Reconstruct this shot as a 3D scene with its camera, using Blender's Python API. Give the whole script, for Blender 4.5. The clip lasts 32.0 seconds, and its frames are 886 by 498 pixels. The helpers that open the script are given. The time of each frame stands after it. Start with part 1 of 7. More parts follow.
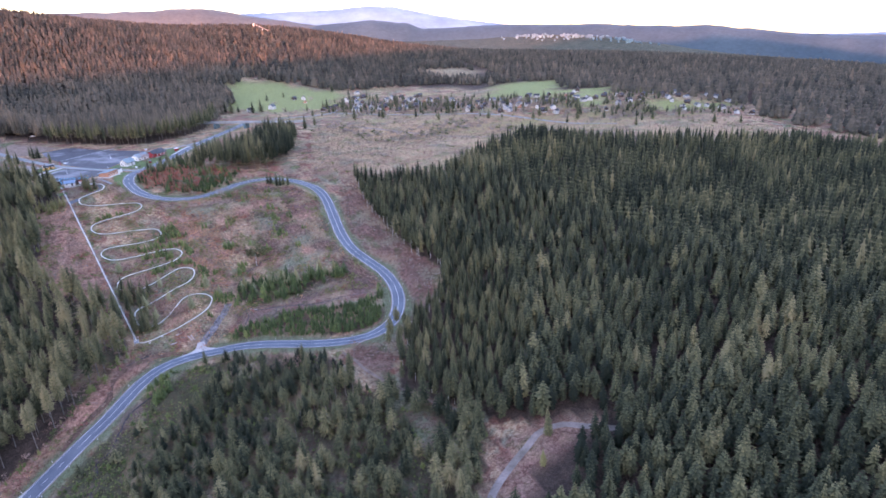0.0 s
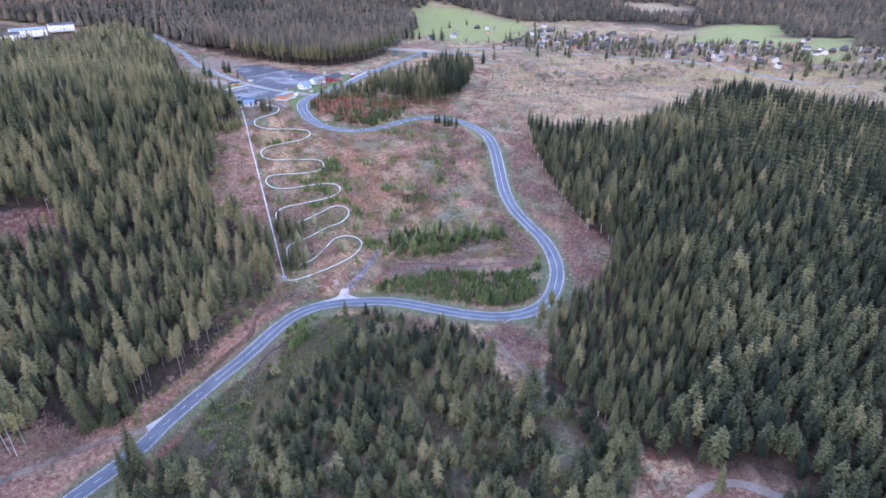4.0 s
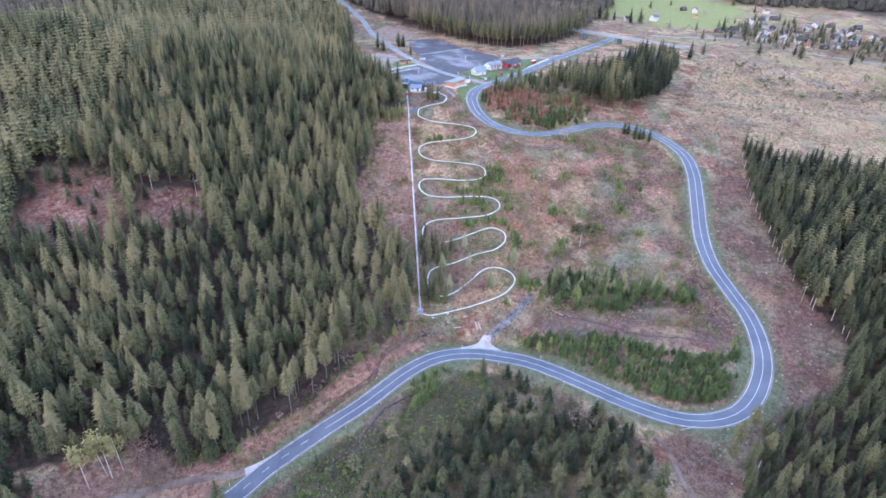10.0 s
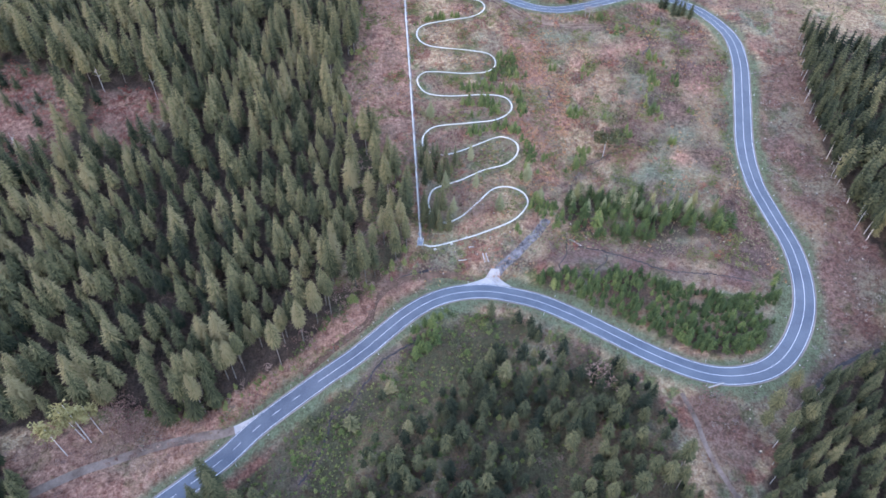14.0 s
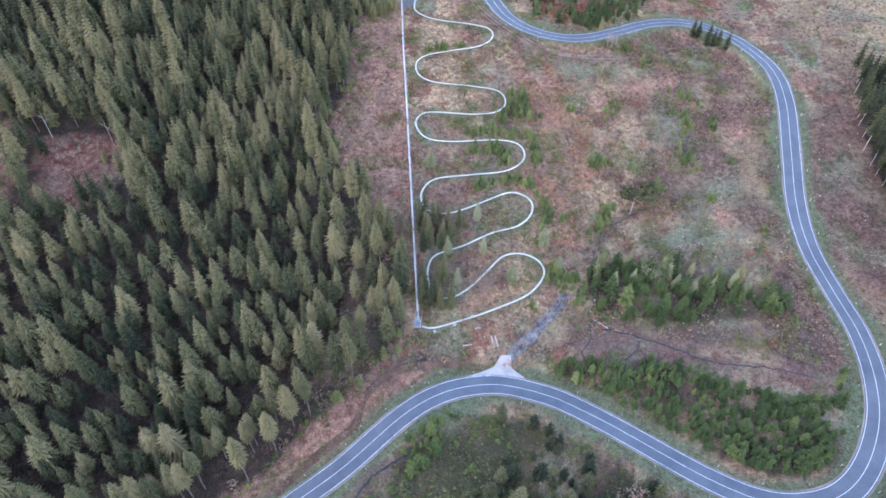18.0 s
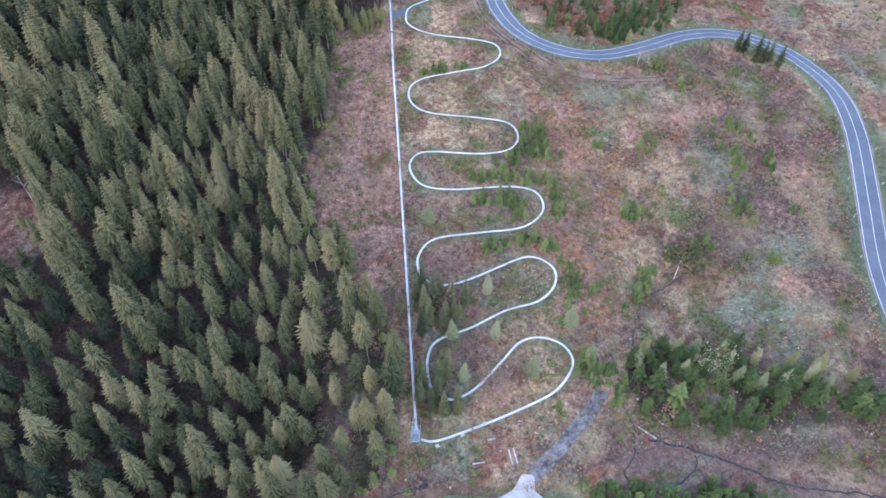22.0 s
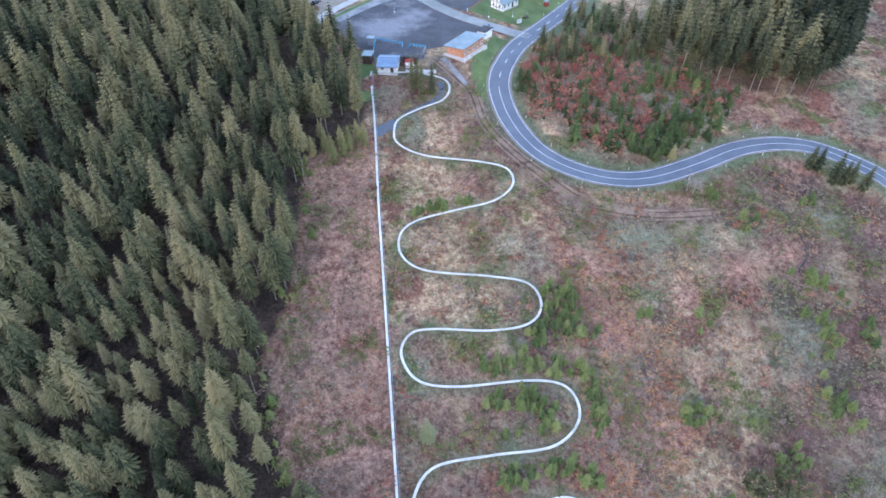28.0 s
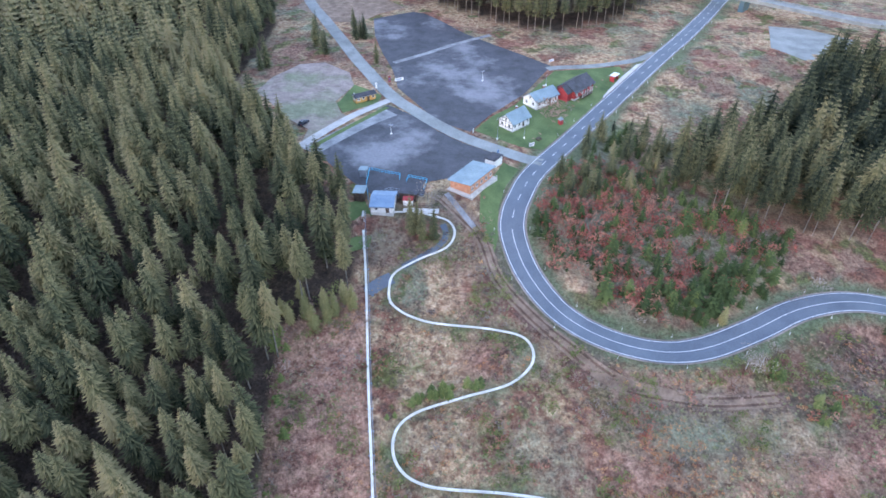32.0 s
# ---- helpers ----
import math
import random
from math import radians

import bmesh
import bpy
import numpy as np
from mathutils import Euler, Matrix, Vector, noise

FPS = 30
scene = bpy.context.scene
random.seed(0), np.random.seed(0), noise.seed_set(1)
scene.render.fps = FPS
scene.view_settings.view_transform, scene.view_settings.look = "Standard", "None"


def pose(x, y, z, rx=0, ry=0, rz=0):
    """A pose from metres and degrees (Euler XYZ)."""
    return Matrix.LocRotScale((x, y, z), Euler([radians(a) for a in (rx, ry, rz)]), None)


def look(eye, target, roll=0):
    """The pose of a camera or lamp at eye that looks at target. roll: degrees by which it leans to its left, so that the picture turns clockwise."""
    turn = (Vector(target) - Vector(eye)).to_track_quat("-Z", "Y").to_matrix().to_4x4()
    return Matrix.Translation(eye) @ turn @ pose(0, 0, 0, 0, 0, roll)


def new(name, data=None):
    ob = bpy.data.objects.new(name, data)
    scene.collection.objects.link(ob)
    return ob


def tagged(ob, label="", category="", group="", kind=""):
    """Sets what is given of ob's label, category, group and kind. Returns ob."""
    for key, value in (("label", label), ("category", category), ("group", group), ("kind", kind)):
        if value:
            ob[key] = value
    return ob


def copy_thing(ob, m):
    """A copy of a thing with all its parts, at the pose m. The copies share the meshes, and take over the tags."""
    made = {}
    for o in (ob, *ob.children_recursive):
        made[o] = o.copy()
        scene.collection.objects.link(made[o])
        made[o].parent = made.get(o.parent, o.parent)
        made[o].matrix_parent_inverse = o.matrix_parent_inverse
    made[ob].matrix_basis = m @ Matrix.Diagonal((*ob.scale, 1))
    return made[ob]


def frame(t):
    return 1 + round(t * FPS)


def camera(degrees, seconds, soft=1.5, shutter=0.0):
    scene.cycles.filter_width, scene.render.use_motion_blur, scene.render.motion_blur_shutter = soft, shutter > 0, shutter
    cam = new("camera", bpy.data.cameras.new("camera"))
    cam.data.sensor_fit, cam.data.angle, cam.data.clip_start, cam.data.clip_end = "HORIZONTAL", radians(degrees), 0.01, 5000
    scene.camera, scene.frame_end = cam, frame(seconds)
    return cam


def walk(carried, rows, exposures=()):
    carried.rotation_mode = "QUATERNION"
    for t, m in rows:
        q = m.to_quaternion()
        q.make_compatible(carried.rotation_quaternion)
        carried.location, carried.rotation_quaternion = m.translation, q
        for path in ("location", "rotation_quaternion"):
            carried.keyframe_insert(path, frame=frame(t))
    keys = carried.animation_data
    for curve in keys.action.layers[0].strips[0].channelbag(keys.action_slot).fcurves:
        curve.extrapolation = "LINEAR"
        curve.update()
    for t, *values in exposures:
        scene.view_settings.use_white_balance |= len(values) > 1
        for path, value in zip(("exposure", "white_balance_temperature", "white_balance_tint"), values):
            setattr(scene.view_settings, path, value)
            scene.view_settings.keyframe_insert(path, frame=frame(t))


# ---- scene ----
from mathutils import geometry

# ---- camera and its flight ----
cam = camera(72.83, 32.0, soft=1.65)
# seconds, x, y, z, heading (degrees clockwise from +y), tilt below the level, lean
FLIGHT = [
    (0, -11.0, -306.1, 141.6, 32.07, 20.30, 2.65), (0.5, -8.4, -301.7, 141.6, 30.42, 20.20, 2.45), (1, -5.8, -297.2, 141.6, 28.39, 20.33, 2.22),
    (1.5, -3.2, -292.8, 141.6, 26.30, 20.71, 1.97), (2, -0.7, -288.2, 141.7, 24.28, 21.10, 1.71), (2.5, 1.0, -283.3, 141.8, 22.09, 21.51, 1.42),
    (3, 2.4, -278.3, 142.1, 19.70, 22.51, 1.11), (3.5, 3.7, -273.3, 142.4, 17.38, 24.60, 0.81), (5.5, 7.5, -253.6, 145.0, 10.48, 27.20, -0.16),
    (6, 8.2, -248.7, 145.4, 7.19, 27.13, -0.46), (6.5, 9.0, -243.6, 145.8, 4.22, 27.18, -0.80), (7, 9.5, -238.6, 146.1, 1.74, 27.17, -1.08),
    (7.5, 9.6, -233.5, 146.4, 0.22, 27.12, -1.27), (8, 9.5, -228.4, 146.7, 0.15, 27.08, -1.33), (8.5, 9.3, -223.2, 147.0, 0.15, 27.06, -1.31),
    (9, 9.1, -217.9, 147.5, 0.18, 27.08, -1.25), (9.5, 9.0, -212.6, 148.0, -0.00, 27.07, -1.19), (10, 8.9, -207.2, 148.6, -0.01, 29.21, -1.12),
    (10.5, 8.9, -201.7, 149.3, -0.06, 33.13, -1.03), (11, 9.0, -196.1, 150.2, 0.12, 35.62, -0.94), (11.5, 9.0, -190.5, 151.2, -0.10, 36.99, -0.88),
    (12, 9.0, -184.9, 152.2, -0.14, 39.09, -0.84), (12.5, 9.0, -179.3, 153.1, -0.16, 41.57, -0.82), (13, 8.8, -173.9, 154.0, 0.00, 43.51, -0.81),
    (13.5, 8.7, -168.4, 154.7, -0.11, 43.66, -0.79), (14, 8.5, -163.1, 155.2, -0.10, 43.68, -0.77), (14.5, 8.4, -157.9, 155.4, -0.07, 43.65, -0.76),
    (15, 8.2, -152.7, 155.4, 0.01, 43.55, -0.77), (15.5, 8.1, -147.4, 155.1, -0.03, 43.54, -0.78), (17.5, 8.4, -125.7, 151.5, -0.41, 43.66, -0.90),
    (18, 8.1, -119.8, 150.4, -0.34, 43.77, -0.87), (18.5, 7.7, -113.8, 149.1, -0.23, 43.89, -0.81), (19, 7.3, -107.7, 147.8, -0.03, 43.93, -0.75),
    (19.5, 7.2, -101.8, 146.6, -0.05, 44.10, -0.72), (20, 7.1, -96.0, 145.3, -0.00, 44.22, -0.67), (20.5, 6.8, -90.0, 144.1, 0.04, 44.34, -0.59),
    (21, 6.5, -84.0, 143.0, 0.09, 44.48, -0.50), (21.5, 6.3, -77.9, 141.9, 0.10, 44.72, -0.44), (22, 6.1, -71.9, 141.0, 0.12, 45.00, -0.38),
    (22.5, 5.9, -66.1, 140.2, 0.15, 45.20, -0.31), (23, 5.8, -60.4, 139.8, 0.21, 45.26, -0.25), (23.5, 5.7, -54.8, 139.6, 0.26, 45.21, -0.19),
    (24, 5.7, -49.4, 139.7, 0.30, 45.15, -0.14), (24.5, 5.7, -44.2, 140.0, 0.33, 45.11, -0.08), (25, 5.8, -38.9, 140.4, 0.33, 45.16, -0.02),
    (25.5, 5.7, -33.5, 140.8, 0.39, 45.17, 0.08), (27.5, 5.5, -11.5, 143.2, 0.41, 44.89, 0.52), (28, 5.5, -5.8, 143.7, 0.35, 44.09, 0.62),
    (28.5, 5.6, -0.4, 144.2, 0.35, 43.42, 0.68), (29, 5.7, 5.1, 144.5, 0.32, 42.63, 0.74), (29.5, 5.6, 10.5, 144.8, 0.36, 41.65, 0.80),
    (30, 5.4, 15.9, 145.0, 0.38, 40.59, 0.84), (30.5, 5.3, 21.2, 145.1, 0.41, 39.50, 0.79), (31, 5.2, 26.4, 145.2, 0.46, 38.72, 0.70),
    (31.5, 5.0, 31.4, 145.3, 0.51, 38.57, 0.62), (32, 4.7, 36.4, 145.3, 0.57, 38.42, 0.53)
]


def flight_pose(x, y, z, heading, tilt, lean):
    a, p = radians(heading), radians(tilt)
    way = Vector((math.sin(a) * math.cos(p), math.cos(a) * math.cos(p), -math.sin(p)))
    eye = Vector((x, y, z))
    return look(eye, eye + 10 * way, -lean)


walk(cam, [(t, flight_pose(*rest)) for t, *rest in FLIGHT], exposures=[(0, 3.24, 6550, 43), (3, 3.5, 6600, 43), (7, 3.76, 6750, 41), (13, 3.58, 6900, 34), (24, 3.52, 6850, 31), (32, 3.37, 6800, 29)])

# ---- world and sun ----
SUN_AZ, SUN_EL = radians(215), radians(7)
world = bpy.data.worlds.new("evening_sky")
scene.world = world
world.use_nodes = True
wn = world.node_tree.nodes
sky = wn.new("ShaderNodeTexSky")
sky.sky_type = "NISHITA"
sky.sun_disc = False
sky.sun_elevation = SUN_EL
sky.sun_rotation = SUN_AZ
sky.air_density, sky.dust_density, sky.ozone_density = 1.0, 0.6, 1.6
wn["Background"].inputs["Strength"].default_value = 0.15
world.node_tree.links.new(sky.outputs["Color"], wn["Background"].inputs["Color"])
sun_data = bpy.data.lights.new("sun", "SUN")
sun_data.energy, sun_data.angle, sun_data.color = 1.6, radians(0.6), (1.0, 0.42, 0.24)
sun = new("sun", sun_data)
sun_way = Vector((math.sin(SUN_AZ) * math.cos(SUN_EL), math.cos(SUN_AZ) * math.cos(SUN_EL), math.sin(SUN_EL)))
sun.matrix_world = look(sun_way * 100, (0, 0, 0))

# ---- materials ----
def material(name, rough=0.9, metal=0.0, spec=0.3):
    m = bpy.data.materials.new(name)
    m.use_nodes = True
    b = m.node_tree.nodes["Principled BSDF"]
    b.inputs["Roughness"].default_value = rough
    b.inputs["Metallic"].default_value = metal
    b.inputs["Specular IOR Level"].default_value = spec
    return m, m.node_tree, b


def add_noise(nt, scale, detail=4.0, rough=0.6):
    """Fractal noise in metres of the world: scale is features per metre."""
    geo = nt.nodes.new("ShaderNodeNewGeometry")
    n = nt.nodes.new("ShaderNodeTexNoise")
    n.inputs["Scale"].default_value = scale
    n.inputs["Detail"].default_value = detail
    n.inputs["Roughness"].default_value = rough
    nt.links.new(geo.outputs["Position"], n.inputs["Vector"])
    return n.outputs["Fac"]


def ramp(nt, fac, stops):
    r = nt.nodes.new("ShaderNodeValToRGB")
    e = r.color_ramp.elements
    e[0].position, e[0].color = stops[0][0], (*stops[0][1], 1)
    e[1].position, e[1].color = stops[-1][0], (*stops[-1][1], 1)
    for p, c in stops[1:-1]:
        k = e.new(p)
        k.color = (*c, 1)
    nt.links.new(fac, r.inputs["Fac"])
    return r.outputs["Color"]


def blend(nt, fac, a, b, mode="MIX"):
    m = nt.nodes.new("ShaderNodeMix")
    m.data_type, m.blend_type = "RGBA", mode
    for value, socket in ((fac, m.inputs[0]), (a, m.inputs[6]), (b, m.inputs[7])):
        if isinstance(value, bpy.types.NodeSocket):
            nt.links.new(value, socket)
        elif isinstance(value, tuple):
            socket.default_value = (*value, 1)
        else:
            socket.default_value = value
    return m.outputs[2]


def bump(nt, b, fac, strength, distance):
    n = nt.nodes.new("ShaderNodeBump")
    n.inputs["Strength"].default_value = strength
    n.inputs["Distance"].default_value = distance
    nt.links.new(fac, n.inputs["Height"])
    nt.links.new(n.outputs["Normal"], b.inputs["Normal"])


def mottled(name, dark, light, scale, rough=0.9, metal=0.0, spec=0.3, fine=None, bumps=0.0):
    """Two scales of variation between two colours."""
    m, nt, b = material(name, rough, metal, spec)
    c = ramp(nt, add_noise(nt, scale), [(0.32, dark), (0.68, light)])
    f = add_noise(nt, fine or scale * 9, 3.0)
    c = blend(nt, 0.5, c, ramp(nt, f, [(0.3, (0.35, 0.35, 0.35)), (0.7, (0.65, 0.65, 0.65))]), "OVERLAY")
    nt.links.new(c, b.inputs["Base Color"])
    if bumps:
        bump(nt, b, f, 0.6, bumps)
    return m


def leafy(name, stops, rough=0.85):
    """Foliage: tone by plant, with any painted crown light (attribute), and by twig (island)."""
    m, nt, b = material(name, rough, 0.0, 0.15)
    tone = nt.nodes.new("ShaderNodeAttribute")
    tone.attribute_name = "tone"
    info = nt.nodes.new("ShaderNodeObjectInfo")
    geo = nt.nodes.new("ShaderNodeNewGeometry")
    add = nt.nodes.new("ShaderNodeMath")
    add.operation = "MULTIPLY_ADD"
    add.inputs[1].default_value = 0.24
    nt.links.new(geo.outputs["Random Per Island"], add.inputs[0])
    nt.links.new(tone.outputs["Fac"], add.inputs[2])
    more = nt.nodes.new("ShaderNodeMath")
    more.operation = "MULTIPLY_ADD"
    more.inputs[1].default_value = 0.3
    nt.links.new(info.outputs["Random"], more.inputs[0])
    nt.links.new(add.outputs[0], more.inputs[2])
    nt.links.new(ramp(nt, more.outputs[0], stops), b.inputs["Base Color"])
    return m


def attribute(nt, name):
    a = nt.nodes.new("ShaderNodeAttribute")
    a.attribute_name = name
    return a.outputs["Fac"]


def ground_material():
    m, nt, b = material("open_ground", 0.95, 0.0, 0.1)
    big, mid, fine, small = add_noise(nt, 0.03, 5), add_noise(nt, 0.22, 6, 0.7), add_noise(nt, 1.6, 4, 0.75), add_noise(nt, 0.55, 5, 0.75)
    c = ramp(nt, small, [(0.375, (0.245, 0.138, 0.085)), (0.5, (0.415, 0.265, 0.162)), (0.625, (0.565, 0.41, 0.265))])
    for scale, low, high, most, dark, light in ((0.022, 0.46, 0.55, 0.85, (0.125, 0.066, 0.05), (0.29, 0.17, 0.13)), (0.05, 0.54, 0.60, 0.8, (0.12, 0.135, 0.09), (0.25, 0.275, 0.20)),
                                              (0.075, 0.52, 0.58, 0.9, (0.14, 0.055, 0.04), (0.31, 0.135, 0.095)), (0.12, 0.55, 0.61, 0.6, (0.32, 0.235, 0.135), (0.49, 0.385, 0.24)),
                                              (0.10, 0.555, 0.61, 0.85, (0.06, 0.075, 0.025), (0.15, 0.165, 0.055)), (0.17, 0.56, 0.62, 0.6, (0.055, 0.036, 0.03), (0.15, 0.096, 0.074)),
                                              (0.28, 0.57, 0.63, 0.55, (0.15, 0.055, 0.035), (0.32, 0.13, 0.08)), (0.6, 0.57, 0.63, 0.55, (0.06, 0.04, 0.033), (0.15, 0.10, 0.08))):
        mask = ramp(nt, add_noise(nt, scale, 6, 0.56), [(low, (0, 0, 0)), (high, (most, most, most))])
        c = blend(nt, mask, c, ramp(nt, small, [(0.375, dark), (0.66, light)]))
    moss = ramp(nt, small, [(0.3, (0.10, 0.11, 0.07)), (0.7, (0.26, 0.275, 0.19))])
    red = ramp(nt, small, [(0.375, (0.20, 0.085, 0.062)), (0.625, (0.47, 0.26, 0.19))])
    needles = ramp(nt, mid, [(0.3, (0.03, 0.024, 0.02)), (0.7, (0.095, 0.065, 0.05))])
    grass = ramp(nt, small, [(0.3, (0.075, 0.098, 0.055)), (0.7, (0.165, 0.19, 0.112))])
    olive = ramp(nt, small, [(0.3, (0.034, 0.035, 0.019)), (0.7, (0.10, 0.094, 0.054))])
    meadow = ramp(nt, mid, [(0.3, (0.17, 0.195, 0.07)), (0.7, (0.26, 0.275, 0.11))])
    mud = ramp(nt, small, [(0.3, (0.065, 0.042, 0.037)), (0.7, (0.20, 0.132, 0.115))])
    straw = ramp(nt, small, [(0.32, (0.24, 0.16, 0.088)), (0.68, (0.48, 0.36, 0.21))])
    canopy = ramp(nt, add_noise(nt, 0.03, 6, 0.7), [(0.35, (0.045, 0.05, 0.035)), (0.65, (0.095, 0.092, 0.062))])
    mauve = ramp(nt, small, [(0.375, (0.056, 0.035, 0.031)), (0.625, (0.15, 0.098, 0.085))])
    for name, colour in (("zone_mauve", mauve), ("zone_straw", straw), ("zone_moss", moss), ("zone_red", red), ("zone_needles", needles), ("zone_olive", olive), ("zone_grass", grass), ("zone_meadow", meadow), ("zone_mud", mud), ("zone_canopy", canopy)):
        edge = nt.nodes.new("ShaderNodeMath")
        edge.operation = "MULTIPLY_ADD"
        nt.links.new(small, edge.inputs[0])
        edge.inputs[1].default_value = 1.6
        edge.inputs[2].default_value = -0.8
        total = nt.nodes.new("ShaderNodeMath")
        total.use_clamp = True
        total.operation = "MULTIPLY_ADD"
        nt.links.new(edge.outputs[0], total.inputs[0])
        near = attribute(nt, name)
        gate = nt.nodes.new("ShaderNodeMath")
        gate.operation = "MULTIPLY"
        gate.use_clamp = True
        nt.links.new(near, gate.inputs[0])
        gate.inputs[1].default_value = 2.5
        nt.links.new(gate.outputs[0], total.inputs[1])
        nt.links.new(near, total.inputs[2])
        c = blend(nt, total.outputs[0], c, colour)
    c = blend(nt, 0.8, c, ramp(nt, fine, [(0.28, (0.15, 0.15, 0.15)), (0.72, (0.85, 0.85, 0.85))]), "OVERLAY")
    nt.links.new(c, b.inputs["Base Color"])
    bump(nt, b, fine, 1.0, 0.5)
    return m


M_ground = ground_material()
M_asphalt = mottled("asphalt", (0.088, 0.110, 0.140), (0.132, 0.155, 0.186), 0.12, 0.75, fine=3.0)
M_old_asphalt = mottled("pale_old_asphalt", (0.19, 0.20, 0.195), (0.29, 0.30, 0.29), 0.15, 0.9, fine=2.0, spec=0.15)
M_line = mottled("road_paint", (0.52, 0.53, 0.54), (0.76, 0.76, 0.76), 0.8, 0.7)
M_steel = mottled("galvanised_steel", (0.54, 0.525, 0.475), (0.76, 0.745, 0.69), 0.3, 0.6, 0.1)
M_dark_steel = mottled("weathered_steel", (0.22, 0.25, 0.30), (0.36, 0.40, 0.46), 0.6, 0.5, 0.5)
M_gravel = mottled("pale_gravel", (0.34, 0.32, 0.31), (0.50, 0.47, 0.45), 0.25, 0.95, fine=2.5, bumps=0.05)
M_gravel_grey = mottled("grey_worn_gravel", (0.15, 0.155, 0.165), (0.31, 0.31, 0.315), 0.25, 0.95, fine=1.6, bumps=0.05)
M_pink_gravel = mottled("worn_pinkish_gravel", (0.15, 0.125, 0.10), (0.34, 0.275, 0.245), 0.09, 0.95, fine=1.2, bumps=0.05)
M_track = mottled("worn_brown_track", (0.12, 0.082, 0.062), (0.27, 0.20, 0.165), 0.2, 0.95, fine=1.5, bumps=0.08)
M_grass = mottled("mown_grass", (0.06, 0.10, 0.035), (0.13, 0.18, 0.068), 0.12, 0.95, fine=1.8)
M_mud = mottled("churned_mud", (0.070, 0.040, 0.028), (0.19, 0.115, 0.082), 0.3, 0.95, fine=1.5, bumps=0.12)
M_dirt = mottled("tan_earth_track", (0.15, 0.10, 0.072), (0.31, 0.22, 0.165), 0.3, 0.95, fine=1.5, bumps=0.12)
M_wet = mottled("wet_stony_track", (0.045, 0.042, 0.045), (0.25, 0.235, 0.245), 0.6, 0.5, fine=1.2, bumps=0.08)
M_stream = mottled("dark_stream_bed_and_shade", (0.018, 0.017, 0.018), (0.06, 0.05, 0.05), 0.5, 0.35, fine=2.0, bumps=0.1)


def lot_material():
    m, nt, b = material("cinder_car_park", 0.8, 0.0, 0.3)
    big, mid, fine = add_noise(nt, 0.035, 5, 0.65), add_noise(nt, 0.16, 5, 0.7), add_noise(nt, 1.4, 3)
    c = ramp(nt, mid, [(0.3, (0.041, 0.042, 0.049)), (0.7, (0.088, 0.089, 0.102))])
    c = blend(nt, ramp(nt, big, [(0.53, (0, 0, 0)), (0.66, (0.75, 0.75, 0.75))]), c, (0.25, 0.245, 0.265))
    c = blend(nt, 0.5, c, ramp(nt, fine, [(0.3, (0.38, 0.38, 0.38)), (0.7, (0.62, 0.62, 0.62))]), "OVERLAY")
    nt.links.new(c, b.inputs["Base Color"])
    bump(nt, b, fine, 0.5, 0.05)
    return m


M_lot = lot_material()


def yard_material():
    m, nt, b = material("worn_yard_with_grass", 0.95, 0.0, 0.1)
    big, mid, fine = add_noise(nt, 0.05, 5, 0.6), add_noise(nt, 0.3, 5, 0.7), add_noise(nt, 1.5, 3)
    c = ramp(nt, mid, [(0.3, (0.20, 0.155, 0.135)), (0.7, (0.38, 0.30, 0.27))])
    c = blend(nt, ramp(nt, big, [(0.48, (0, 0, 0)), (0.62, (0.8, 0.8, 0.8))]), c, ramp(nt, mid, [(0.3, (0.12, 0.145, 0.085)), (0.7, (0.24, 0.255, 0.16))]))
    c = blend(nt, 0.5, c, ramp(nt, fine, [(0.3, (0.36, 0.36, 0.36)), (0.7, (0.64, 0.64, 0.64))]), "OVERLAY")
    nt.links.new(c, b.inputs["Base Color"])
    bump(nt, b, fine, 0.5, 0.05)
    return m


M_yard = yard_material()
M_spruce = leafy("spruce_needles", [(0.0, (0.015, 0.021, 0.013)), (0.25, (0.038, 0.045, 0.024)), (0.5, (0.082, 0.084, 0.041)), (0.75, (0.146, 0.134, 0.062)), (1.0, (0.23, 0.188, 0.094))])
# base colour lightened to stand for haze over the far woods
M_far_spruce = leafy("brownish_hazed_crowns", [(0.0, (0.048, 0.047, 0.037)), (0.4, (0.095, 0.086, 0.064)), (0.7, (0.145, 0.118, 0.083)), (1.0, (0.20, 0.148, 0.10))])
M_young = leafy("young_spruce_needles", [(0.0, (0.034, 0.052, 0.019)), (0.4, (0.072, 0.100, 0.034)), (0.8, (0.140, 0.165, 0.050)), (1.0, (0.20, 0.205, 0.075))])
M_larch = leafy("pale_larch_needles", [(0.0, (0.15, 0.145, 0.06)), (0.5, (0.26, 0.225, 0.095)), (1.0, (0.38, 0.315, 0.15))])
M_sallow = leafy("pale_grey_green_leaves", [(0.0, (0.14, 0.15, 0.072)), (0.5, (0.225, 0.225, 0.115)), (1.0, (0.32, 0.30, 0.165))])
M_copper = leafy("copper_beech_leaves", [(0.0, (0.16, 0.042, 0.034)), (0.45, (0.28, 0.082, 0.062)), (0.8, (0.37, 0.14, 0.10)), (1.0, (0.42, 0.21, 0.145))])
M_twigs = leafy("bare_twigs", [(0.0, (0.15, 0.11, 0.09)), (0.5, (0.24, 0.19, 0.16)), (1.0, (0.34, 0.28, 0.24))])
M_red_twigs = leafy("reddish_bare_twigs", [(0.0, (0.16, 0.075, 0.06)), (0.5, (0.26, 0.15, 0.12)), (1.0, (0.36, 0.24, 0.19))])
